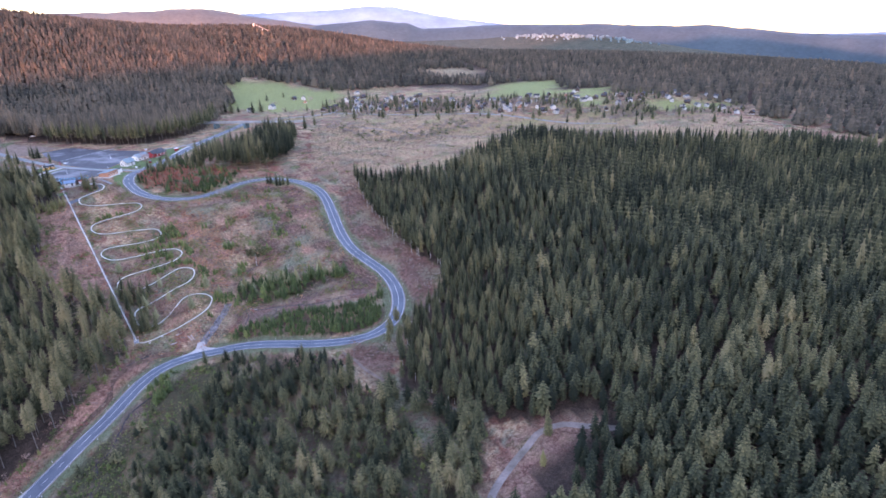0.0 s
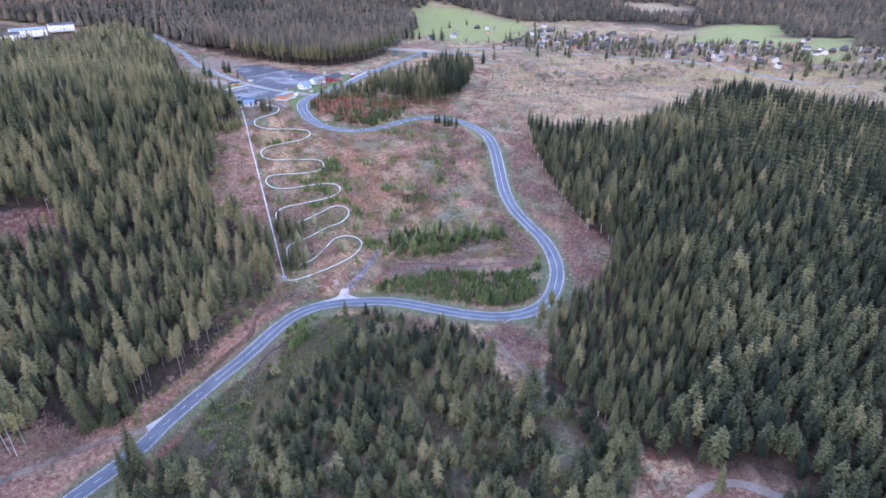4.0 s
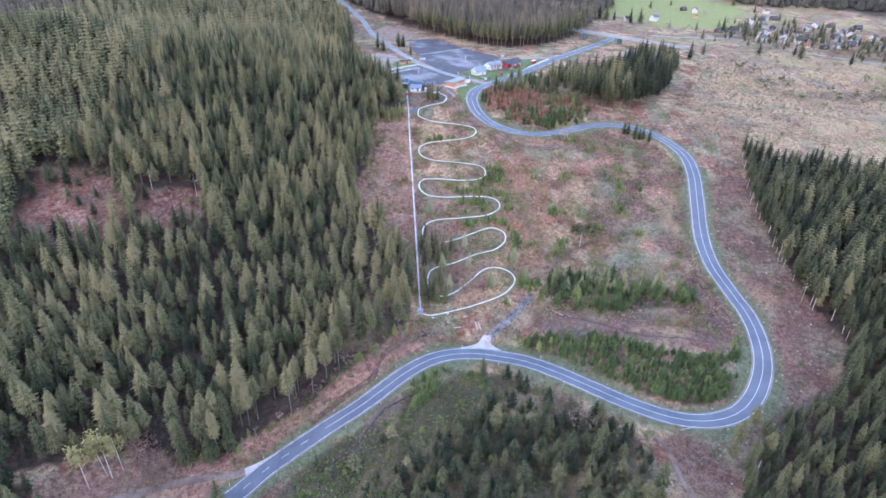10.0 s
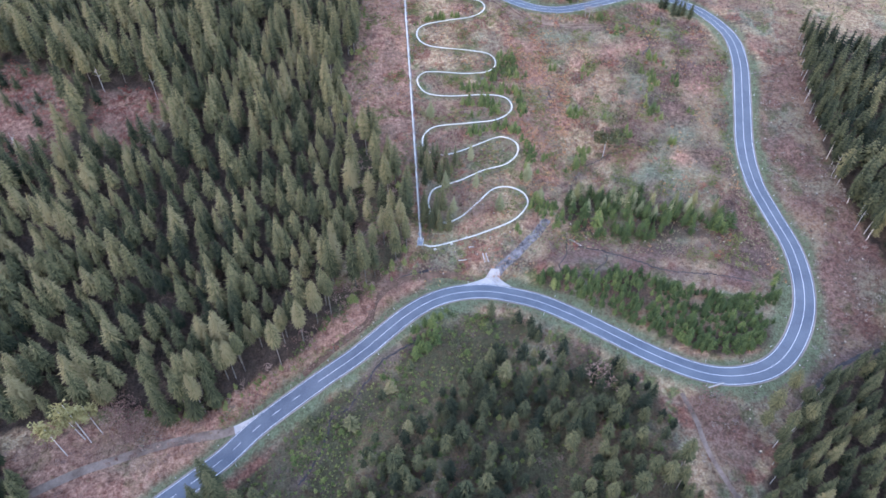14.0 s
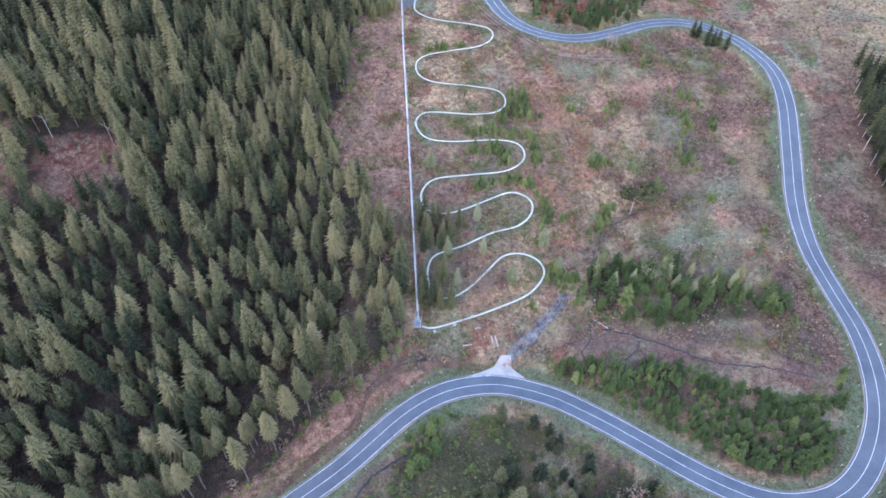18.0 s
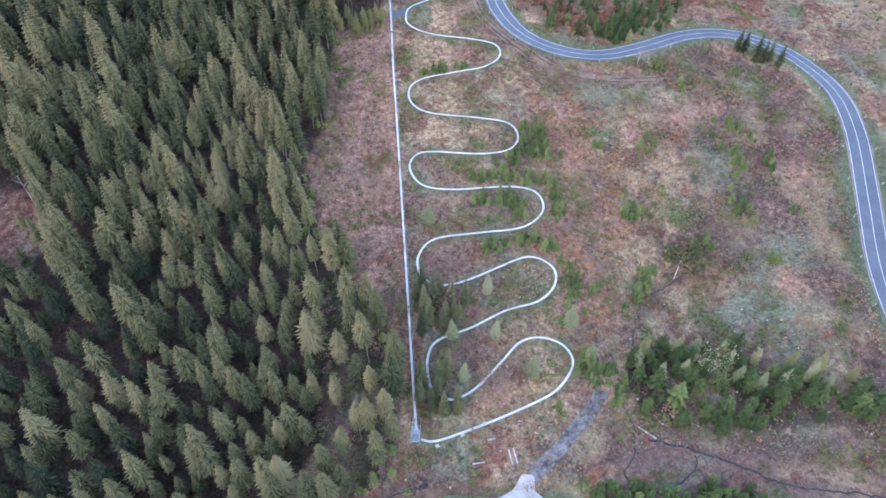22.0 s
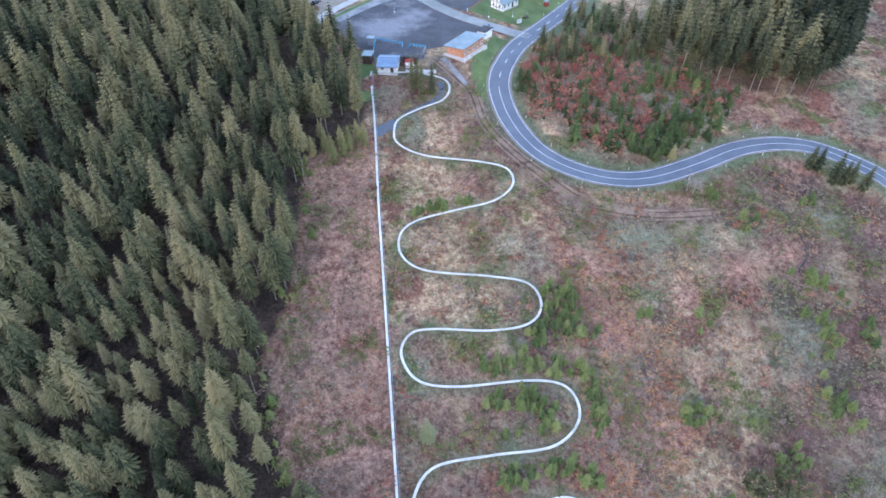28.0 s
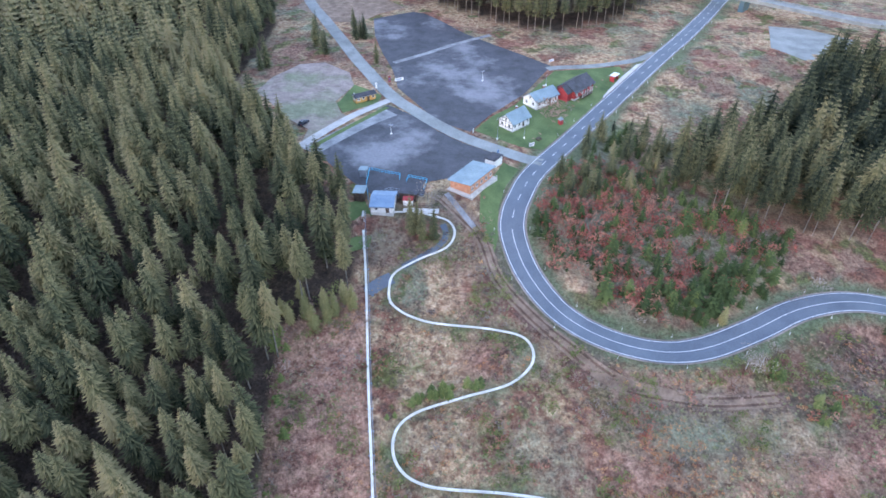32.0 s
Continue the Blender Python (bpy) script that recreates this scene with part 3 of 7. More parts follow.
LOBE = [(-4, 22), (-14, 36), (-24, 46), (-31, 40), (-26, 20), (-25, 0), (-33, -20), (-30, -28), (-11, -10), (-4, 0)]

# ---- ground ----
def axis(lo, hi, fine, far, near_lo, near_hi):
    inner = list(np.arange(near_lo, near_hi + 0.1, fine))
    step, v, right = fine, inner[-1], []
    while v < hi:
        step = min(step * 1.12, far)
        v += step
        right.append(v)
    step, v, left = fine, inner[0], []
    while v > lo:
        step = min(step * 1.12, far)
        v -= step
        left.append(v)
    return np.array(left[::-1] + inner + right)


def build_ground():
    xs, ys = axis(-3500, 6500, 2.0, 160, -120, 180), axis(-2600, 5600, 2.0, 160, -120, 280)
    X, Y = np.meshgrid(xs, ys)
    x, y = X.ravel(), Y.ravel()
    z = land(x, y)
    clear = np.minimum(near_line(x, y, road_line, 30) - 6, near_line(x, y, slide_line, 30) - 2)
    for wet in [line for line, width in STREAMS_AND_SHADE] + [WET, CREEK, DIRT] + [line for line, width, label in FOREST_TRACKS]:
        clear = np.minimum(clear, near_line(x, y, spline(wet, 1.5), 30) - 3)
    calm = smooth(0, 8, clear) * smooth(0, 1, np.where((y > 172) & (x < 100) & (x > -70), 0, 1))
    rough = np.array([noise.noise(Vector((a * 0.11, b * 0.11, 0))) + 0.6 * noise.noise(Vector((a * 0.27, b * 0.27, 5))) + 0.4 * noise.noise(Vector((a * 0.6, b * 0.6, 7))) if abs(a) < 200 and -200 < b < 285 else 0 for a, b in zip(x, y)])
    z = z + rough * 0.7 * calm
    nx, ny = len(xs), len(ys)
    i = np.arange((nx - 1) * (ny - 1))
    a = i // (nx - 1) * nx + i % (nx - 1)
    faces = np.stack([a, a + 1, a + nx + 1, a + nx], 1)
    me = bpy.data.meshes.new("ground")
    me.from_pydata(np.stack([x, y, z], 1).tolist(), [], faces.tolist())
    me.polygons.foreach_set("use_smooth", [True] * len(me.polygons))
    me.materials.append(M_ground)
    jitter = np.array([noise.noise(Vector((p * 0.06, q * 0.06, 9))) for p, q in zip(x, y)])

    def zone(name, w):
        me.attributes.new(name, "FLOAT", "POINT").data.foreach_set("value", np.clip(w, 0, 1).astype(np.float32))

    wood = inside(x, y, WOOD_WEST) & ~inside(x, y, WEST_GAP) & ~inside(x, y, WEST_GAP_SMALL) & ~inside(x, y, LOBE) | inside(x, y, WOOD_EAST) | inside(x, y, WOOD_NORTH) | inside(x, y, WOOD_SW)
    part_wood = inside(x, y, LOBE) | inside(x, y, WOOD_SOUTH) & ~inside(x, y, BANK) | inside(x, y, WOOD_MID) | inside(x, y, PLANTING) | inside(x, y, CLUSTER)
    meadow = np.zeros(len(x), bool)
    for m in MEADOWS:
        meadow |= inside(x, y, m)
    far_wood = ((x < 170) & (y > 500) | (x + 0.75 * y > 1015) | (np.hypot(x - 100, y) > 1000)) & ~meadow & ~inside(x, y, VALLEY_CLEARING)
    zone("zone_needles", np.where(wood | far_wood, 1.0, np.where(part_wood, np.where(y > 130, 0.3, 0.55) + jitter, 0.0)))
    strip_west = inside(x, y, [(-34, 140), (-13.5, 150), (-9, 98), (-5, 50), (-3, 30), (-22, 46), (-30, 58), (-37, 81), (-33, 100)])
    bracken = np.exp(-((x - 48) / 11) ** 2 - ((y - 68) / 44) ** 2) * (0.75 + 1.2 * jitter)
    spots = [sum(np.exp(-((x - px) ** 2 + (y - py) ** 2) / (r * r)) for px, py, r in rows) for rows in (MINT, RUST)]
    zone("zone_red", np.where(inside(x, y, CLEARING), 0.35, np.maximum(0.95 * spots[1], np.where(inside(x, y, WEST_GAP) | inside(x, y, WEST_GAP_SMALL), 0.35 + 0.8 * jitter, np.where(strip_west, 0.7, np.where(inside(x, y, LOWER_BARE), 0.6 + 0.4 * jitter, np.where(inside(x, y, EAST_RED), 0.5 * jitter, np.maximum(smooth(0.15, 0.5, jitter) * 0.3, 0.9 * bracken))))))))
    zone("zone_moss", np.where(inside(x, y, YOUNG_MID), 0.5, np.maximum(0.7 * spots[0], smooth(0.0, 0.5, -jitter) * 0.42)))
    d = near_line(x, y, road_line, 30)
    zone("zone_grass", np.maximum(smooth(9.0, 5.5, d + 2.5 * jitter) * 0.9, smooth(2.8, 0.8, near_line(x, y, slide_line, 20)) * 0.6))
    zone("zone_olive", np.where(inside(x, y, BANK), 0.85 + 0.7 * jitter, np.where(inside(x, y, WOOD_SOUTH), 0.55 + 0.9 * jitter, np.where(inside(x, y, LOBE), 0.35 + 0.9 * jitter, 0.0))))
    zone("zone_canopy", np.where(np.hypot(x - 100, y) > 1400, 1.0, 0.0))
    zone("zone_mauve", np.where(inside(x, y, WEST_GAP) | inside(x, y, WEST_GAP_SMALL), 0.75, np.where(inside(x, y, EAST_RED) | inside(x, y, CLEARING), 0.55 + 0.5 * jitter, np.where(inside(x, y, HEATH), smooth(300, 180, x + 0.3 * y) * (0.3 + 0.9 * jitter), np.where(inside(x, y, SLOPE), smooth(64, 100, x) * (0.58 + 1.3 * jitter), 0.0)))))
    zone("zone_straw", np.where(inside(x, y, HEATH), smooth(150, 330, x + 0.4 * y) * (0.5 + 0.9 * jitter), np.where(inside(x, y, VALLEY_CLEARING), 0.6, 0.0)))
    village = (x > 180) & (y > 170) & (x + 0.9 * y > 545) & ~far_wood
    zone("zone_meadow", np.where(meadow, 1.0, village * 0.55 * smooth(0.1, 0.4, jitter)))
    streams = near_line(x, y, spline(CREEK, 1.5), 20) + 1.5
    for line, width in STREAMS_AND_SHADE:
        streams = np.minimum(streams, near_line(x, y, spline(line, 1.5), 20) + 0.8 - width)
    churned = near_line(x, y, spline(DIRT, 2), 20)
    zone("zone_mud", np.maximum(np.where(inside(x, y, WET_GROUND), 0.55 + 1.2 * jitter, 0.0), np.maximum(smooth(3.0, 0.8, streams + 2 * jitter) * 0.7, smooth(5, 2, churned + 2 * jitter) * 0.6)))
    return tagged(new("ground", me), "uneven heath and clear-felled slope with straw-coloured grass", "ground", kind="structure")


ground_ob = build_ground()


def sheet(name, outline, up, mat, label, category, step=3.0):
    """A flat-lying area that follows the land inside an outline."""
    edge = [tuple(p) for a, b in zip(outline, outline[1:] + outline[:1]) for p in np.linspace(a, b, max(2, int(math.dist(a, b) / step)) , endpoint=False)]
    px, py = [q[0] for q in outline], [q[1] for q in outline]
    gx, gy = np.meshgrid(np.arange(min(px), max(px), step), np.arange(min(py), max(py), step))
    ok = inside(gx.ravel(), gy.ravel(), outline)
    pts = [Vector(p) for p in edge] + [Vector(p) for p in zip(gx.ravel()[ok], gy.ravel()[ok])]
    n = len(edge)
    v, _, f, *_ = geometry.delaunay_2d_cdt(pts, [(i, (i + 1) % n) for i in range(n)], [], 1, 0.01)
    z = land(np.array([p.x for p in v]), np.array([p.y for p in v])) + up
    ob = mesh_object(name, [(p.x, p.y, h) for p, h in zip(v, z)], f, mat, None, True)
    return tagged(ob, label, category, kind="structure")


def lane(name, line, width, up, mat, label, category):
    return tagged(strip(name, line, -width / 2, width / 2, up, mat, None, True), label, category, kind="structure")


# ---- roads, tracks, car parks ----
road = strip("road", road_line, -3.5, 3.5, 0.17, M_asphalt)
tagged(road, "grey asphalt two-lane mountain road with white lines", "road", kind="structure")
for o in (-3.75, 3.75):
    tagged(strip("road_shoulder", road_line, o - 0.22, o + 0.22, 0.15, M_pink_gravel), "pale gravel shoulder along the asphalt road", "shoulder", kind="structure")
for o in (-3.15, 3.15):
    strip("edge_line", road_line, o - 0.085, o + 0.085, 0.19, M_line, road)


def dashes(line, first, last, on, off, o, width, name):
    step = np.r_[0, np.cumsum(np.linalg.norm(np.diff(line, axis=0), axis=1))]
    s = first
    while s + on < last:
        k = np.arange(s, s + on + 0.1, max(on / 3, 1.0))
        piece = np.stack([np.interp(k, step, line[:, 0]), np.interp(k, step, line[:, 1])], 1)
        strip(name, piece, o - width / 2, o + width / 2, 0.195, M_line, road)
        s += on + off


road_length = float(np.linalg.norm(np.diff(road_line, axis=0), axis=1).sum())
dashes(road_line, 2, 150, 3.0, 4.5, 0, 0.16, "centre_dash")
solid = road_line[np.searchsorted(np.cumsum(np.linalg.norm(np.diff(road_line, axis=0), axis=1)), 155):]
stop = int(len(solid) * 0.66)
strip("centre_line", solid[:stop], -0.08, 0.08, 0.195, M_line, road)
dashes(solid[stop:], 2, 330, 3.0, 4.5, 0, 0.16, "centre_dash")

sheet("car_park", CAR_PARK_FAR, 0.10, M_lot, "dark cinder car park with pale worn patches", "car park")
sheet("car_park", CAR_PARK_NEAR, 0.12, M_lot, "dark cinder car park beside the slide station", "car park")
sheet("gravel_yard", GRAVEL_YARD, 0.08, M_yard, "worn pinkish gravel yard with grass patches", "yard")
sheet("lawn", LAWN, 0.07, M_grass, "mown green lawn round the three houses", "lawn")
sheet("lawn", [(-31, 239), (-28, 231.5), (-16.5, 240.5), (-15.4, 247), (-20.5, 252.4), (-26.6, 257)], 0.11, M_grass, "green lawn round the yellow hut", "lawn")
sheet("lawn", [(25.5, 200), (22.5, 193), (17, 181), (16.2, 171), (19.5, 160), (21, 166), (21.8, 176), (25, 187), (30, 197)], 0.07, M_grass, "green verge between the house and the road", "lawn")
lane("side_road", side_road_line, 5.6, 0.17, M_old_asphalt, "pale old asphalt lane across the car park", "road")
lane("yard_lane", spline([(-39, 205), (-34, 214), (-26, 227), (-18, 237), (-12.5, 243)], 2), 3.2, 0.15, M_gravel, "pale gravel lane into the yard", "lane")
tagged(strip("verge", spline([(-36.3, 206), (-26, 221.5), (-14, 238)], 2), 0.6, 2.6, 0.14, M_grass), "narrow green verge beside the car park", "verge", kind="structure")
sheet("bus_bay", [(66.7, 244.8), (68.3, 250.1), (77.4, 263.6), (87.5, 276.3), (91, 277.5), (80.5, 262), (69, 246)], 0.10, M_concrete, "pale paved bus bay beside the road", "bus bay")
lane("park_exit", spline([(50, 272), (54.3, 273.3), (70.8, 274.9), (88.6, 280.5), (98, 288)], 2), 3.4, 0.13, M_old_asphalt, "pale asphalt lane from the car park to the road", "lane")
lane("worn_strip", spline([(-35, 203), (-28.1, 213), (-19.8, 224), (-11, 233)], 2), 6.0, 0.155, M_gravel_grey, "pale worn gravel strip along the car park", "strip")
lane("worn_strip", spline([(-12.5, 280), (1.2, 290.4), (13.7, 300.9), (30, 312)], 2), 2.6, 0.135, M_gravel_grey, "pale worn vehicle strip across the car park", "strip")
lane("path", spline([(-4.6, 155.6), (-0.8, 158.2), (3.3, 161.2), (6.2, 164.3), (6.8, 167), (6.0, 169.7)], 1.0), 1.7, 0.10, M_asphalt, "narrow dark asphalt path inside the first slide curve", "path")
lane("path", spline([(7.2, 181.5), (9.9, 176.5), (12.2, 172.3), (14.5, 168.6)], 1.0), 1.6, 0.12, M_gravel_grey, "grey gravel footpath below the lodge", "path")
sheet("lawn", [(-23, 170), (-18.5, 160), (-13.5, 162), (-12.5, 171), (-16, 179), (-21, 178)], 0.07, M_grass, "rough green lawn beside the slide station", "lawn")
sheet("bare_field", BARE_FIELD, 0.08, M_dirt, "bare brownish field beyond the car park", "field")
lane("path", spline([(-13.2, 147.6), (-10.5, 150.2), (-7.2, 152.2)], 1.0), 3.6, 0.10, M_asphalt, "short dark asphalt path to the slide", "path")
for rut in (-0.9, 0.9):
    tagged(strip("wheel_rut", spline(DIRT, 2), rut - 0.28, rut + 0.28, 0.09, M_mud, None, True), "dark muddy wheel rut in the vehicle track", "rut", kind="structure")
lane("dirt_track", spline(DIRT, 2), 3.6, 0.07, M_dirt, "churned muddy vehicle track across the slope", "track")
lane("stony_track", spline(WET, 1.5), 3.4, 0.08, M_wet, "wet stony track leading to the road", "track")
# stream beds, plus ruts and painted ditch shade, all as dark strips
for k, (line, width) in enumerate(STREAMS_AND_SHADE):
    bed = spline(line, 0.9)
    bed = bed + sideways(bed) * np.array([0.75 * noise.noise(Vector((i * 0.33, k, 21))) + 0.35 * noise.noise(Vector((i * 0.9, k, 23))) for i in range(len(bed))])[:, None]
    lane("stream", bed, width * 0.75, 0.06, M_stream, "dark narrow strip for stream, wheel rut and ditch shade", "stream")
lane("dirt_track", spline([(-38, -47), (-27, -37), (-17.7, -29.3), (-15.4, -22), (-9, -15), (0, -11.5), (10, -9.5), (20, -9.5)], 2), 2.2, 0.07, M_mud, "brown rutted track along the wood's edge", "track")
sheet("gravel_apron", [(26.3, -5.4), (29.4, -5.5), (29.6, -8.8), (33.8, -12.6), (28, -11.6), (22, -12.3), (15.5, -13), (20.5, -10.6), (24, -8.6)], 0.17, M_gravel, "pale gravel apron at the road junction", "junction", 1.0)
sheet("gravel_apron", [(-58.5, -63.2), (-53, -60.5), (-47, -56.5), (-52.5, -61.6), (-57, -66.5)], 0.17, M_gravel, "pale gravel apron of the forest track", "junction", 1.0)
for line, width, label in FOREST_TRACKS:
    lane("forest_track", spline(line, 2), width * 0.85, 0.10, M_track if "brown" in label else M_pink_gravel, label, "track")
sheet("gravel_yard", [(150, 292), (162, 321), (178, 316), (192, 301), (176, 283), (161, 273)], 0.1, M_old_asphalt, "pale gravel lay-by at the edge of the wood", "yard")
lane("village_road", spline([(204, 400), (250, 399), (284, 410), (335, 479), (391, 551)], 4), 5.0, 0.15, M_old_asphalt, "grey village street between the houses", "road")
lane("village_road", spline([(284, 408), (330, 345), (390, 300), (460, 250), (540, 180)], 4), 5.0, 0.15, M_old_asphalt, "grey village street along the heath", "road")
lane("heath_track", spline([(228, 290), (280, 250), (330, 215), (400, 160), (470, 100)], 4), 3.0, 0.1, M_pink_gravel, "worn pale track across the heath", "track")

# ---- trees and scrub ----
def spruce_shape(rng, whorls=10, arms=8, width=0.17, low=0.16, core=True, twigs=0, full=1.5):
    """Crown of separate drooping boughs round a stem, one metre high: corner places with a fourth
    number for painted light and shade (darker inside, lighter tips, lightest at the top), and triangles."""
    v, f = [], []
    if core:
        r = width * (0.46 if twigs >= 0 else 0.66)
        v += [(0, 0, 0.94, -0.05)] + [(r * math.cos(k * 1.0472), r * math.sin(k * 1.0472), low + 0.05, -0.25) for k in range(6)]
        f += [(0, 1 + k, 1 + (k + 1) % 6) for k in range(6)]
    for i in range(whorls):
        q = i / (whorls - 0.6)
        h = low + (0.97 - low) * q
        reach = width * min(1.0, full * (1.03 - q)) ** 0.8 * min(1.0, 0.76 + 1.3 * q) * rng.uniform(0.88, 1.12) + 0.006
        # light from above painted into the upper crown's tone
        top_light = 0.3 * max(0.0, (h - 0.5) / 0.5)
        turn = rng.uniform(0, 6.28)
        n = max(5, int(round(arms * (1 - 0.35 * q * q))))
        for k in range(n):
            a = turn + 6.2832 * k / n + rng.uniform(-0.3, 0.3)
            r = reach * rng.uniform(0.72, 1.14)
            c, s = math.cos(a), math.sin(a)
            w = r * (rng.uniform(0.09, 0.125) if twigs > 0 else rng.uniform(0.19, 0.28))
            b = len(v)
            lift, drop = rng.uniform(0.005, 0.03), rng.uniform(0.2, 0.6) * (1.2 - q)
            if twigs < 0:
                v += [(-0.1 * r * c - 1.6 * w * s, -0.1 * r * s + 1.6 * w * c, h + 0.3 * r, -0.1 + top_light), (r * c, r * s, h - drop * r, 0.1 + top_light), (-0.1 * r * c + 1.6 * w * s, -0.1 * r * s - 1.6 * w * c, h + 0.3 * r, -0.1 + top_light)]
                f += [(b, b + 1, b + 2)]
                continue
            z6 = h - (drop + 0.1) * 0.55 * r
            v += [(0, 0, h + lift, -0.3 + top_light), (0.58 * r * c - w * s, 0.58 * r * s + w * c, z6, 0.0 + top_light), (r * c, r * s, h - drop * 0.85 * r, 0.26 + top_light), (0.58 * r * c + w * s, 0.58 * r * s - w * c, z6, 0.0 + top_light)]
            f += [(b, b + 1, b + 2), (b, b + 2, b + 3)]
            for side in ((-1, 1) if twigs > 0 else ()):
                t = a + side * rng.uniform(0.28, 0.5)
                r2, b = r * rng.uniform(0.68, 0.95), len(v)
                c2, s2 = math.cos(t), math.sin(t)
                v += [(0.3 * r * c, 0.3 * r * s, h - drop * 0.25 * r, -0.15 + top_light), (0.8 * r2 * c2 - side * 0.7 * w * s2, 0.8 * r2 * s2 + side * 0.7 * w * c2, h - (drop + 0.12) * 0.7 * r2, 0.05 + top_light), (r2 * c2, r2 * s2, h - (drop + 0.05) * r2, 0.24 + top_light)]
                f += [(b, b + 1, b + 2)]
    return np.array(v), np.array(f)


def leaf_shape(rng, leaves=60, wide=0.5, low=0.1, size=0.16, lumps=5):
    """A crown of loose leaf clumps in several lumps, one metre high."""
    v, f = [], []
    lump = [(rng.uniform(-0.5, 0.5) * wide, rng.uniform(-0.5, 0.5) * wide, rng.uniform(low + 0.2, 0.85), rng.uniform(0.5, 1.0)) for _ in range(lumps)]
    for _ in range(leaves):
        lx, ly, lz, lr = lump[rng.integers(lumps)]
        d = rng.normal(size=3)
        d /= np.linalg.norm(d)
        r = lr * rng.uniform(0.55, 1.0)
        c = np.array([lx + d[0] * r * wide * 0.5, ly + d[1] * r * wide * 0.5, lz + d[2] * r * 0.28])
        c[2] = min(max(c[2], low * 0.5), 1.0)
        a, b2 = rng.normal(size=3), rng.normal(size=3) + d
        a /= np.linalg.norm(a)
        b2 /= np.linalg.norm(b2)
        s = size * rng.uniform(0.6, 1.3)
        b = len(v)
        v += [tuple(c - a * s * 0.6), tuple(c + b2 * s * 0.7), tuple(c + a * s * 0.6)]
        f += [(b, b + 1, b + 2)]
    return np.array(v), np.array(f)


def tuft_shape(rng, blades=6):
    v, f = [], []
    for k in range(blades):
        a = 6.2832 * k / blades + rng.uniform(-0.4, 0.4)
        c, s = math.cos(a), math.sin(a)
        r, h = rng.uniform(0.4, 0.9), rng.uniform(0.5, 1.0)
        b = len(v)
        v += [(-0.25 * s, 0.25 * c, 0.0), (0.25 * s, -0.25 * c, 0.0), (r * c, r * s, h)]
        f += [(b, b + 1, b + 2)]
    return np.array(v), np.array(f)


def scatter(poly, gap, rng, holes=(), clear=(), keep=1.0):
    """Plan places on a jittered grid inside an outline, clear of lines."""
    px, py = [q[0] for q in poly], [q[1] for q in poly]
    gx, gy = np.meshgrid(np.arange(min(px), max(px), gap), np.arange(min(py), max(py), gap * 0.87))
    gx = gx + (np.arange(gx.shape[0]) % 2)[:, None] * gap / 2
    gx, gy = gx.ravel(), gy.ravel()
    gx = gx + rng.uniform(-0.42, 0.42, gx.size) * gap
    gy = gy + rng.uniform(-0.42, 0.42, gx.size) * gap
    ok = inside(gx, gy, poly) & (rng.uniform(size=gx.size) < keep)
    for h in holes:
        ok &= ~inside(gx, gy, h)
    for line, gap_to in clear:
        ok &= near_line(gx, gy, line, gap_to + 5) > gap_to
    return np.stack([gx[ok], gy[ok]], 1)


def clumped(places, scale, least, seed):
    """Keeps the places where a slow noise is high, so that plants stand in drifts."""
    k = np.array([noise.noise(Vector((x * scale, y * scale, seed))) for x, y in places])
    return places[k > least]


def fill_mesh(name, V, F, T, mat):
    me = bpy.data.meshes.new(name)
    me.vertices.add(len(V))
    me.vertices.foreach_set("co", V.ravel())
    me.loops.add(F.size)
    me.loops.foreach_set("vertex_index", F.ravel().astype(np.int32))
    me.polygons.add(len(F))
    me.polygons.foreach_set("loop_start", np.arange(0, F.size, 3, dtype=np.int32))
    me.update(calc_edges=True)
    me.attributes.new("tone", "FLOAT", "POINT").data.foreach_set("value", T.astype(np.float32))
    me.materials.append(mat)
    return me


def plant_many(name, places, heights, shapes, mat, rng, label, tones=None, wide=(0.85, 1.2), category="trees", sink=0.2):
    """All plants of a stand as one mesh."""
    V, F, T = [], [], []
    base = 0
    ground_z = land(places[:, 0], places[:, 1])
    for i, (x, y) in enumerate(places):
        v, f = shapes[rng.integers(len(shapes))]
        a, h = rng.uniform(0, 6.28), heights[i]
        w = h * rng.uniform(*wide)
        c, s = math.cos(a) * w, math.sin(a) * w
        tx, ty = rng.normal(0, 0.018, 2) * h
        V.append(np.stack([v[:, 0] * c - v[:, 1] * s + x + v[:, 2] * tx, v[:, 0] * s + v[:, 1] * c + y + v[:, 2] * ty, v[:, 2] * h + ground_z[i] - sink], 1))
        F.append(f + base)
        base += len(v)
        # the fourth number adds painted crown light and shade to the plant's tone
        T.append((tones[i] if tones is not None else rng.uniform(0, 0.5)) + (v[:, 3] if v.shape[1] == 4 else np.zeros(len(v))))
    me = fill_mesh(name, np.concatenate(V), np.concatenate(F), np.concatenate(T), mat)
    return tagged(new(name, me), label, category, kind="stuff")


rng = np.random.default_rng(7)
SPRUCE = [spruce_shape(rng, rng.integers(12, 15), 9, rng.uniform(0.12, 0.175), rng.uniform(0.16, 0.36), True, 2, rng.uniform(1.3, 1.9)) for _ in range(16)]
SPRUCE_EAST = [spruce_shape(rng, 11, 9, rng.uniform(0.15, 0.195), rng.uniform(0.15, 0.3), True, 0, rng.uniform(1.5, 2.1)) for _ in range(10)]
SPRUCE_MID = [spruce_shape(rng, 8, 7, rng.uniform(0.165, 0.215), rng.uniform(0.15, 0.3), True, 0, 1.8) for _ in range(8)]
SPRUCE_SLIM = [spruce_shape(rng, 9, 7, rng.uniform(0.19, 0.26), rng.uniform(0.08, 0.3), True, 2, 1.7) for _ in range(8)]
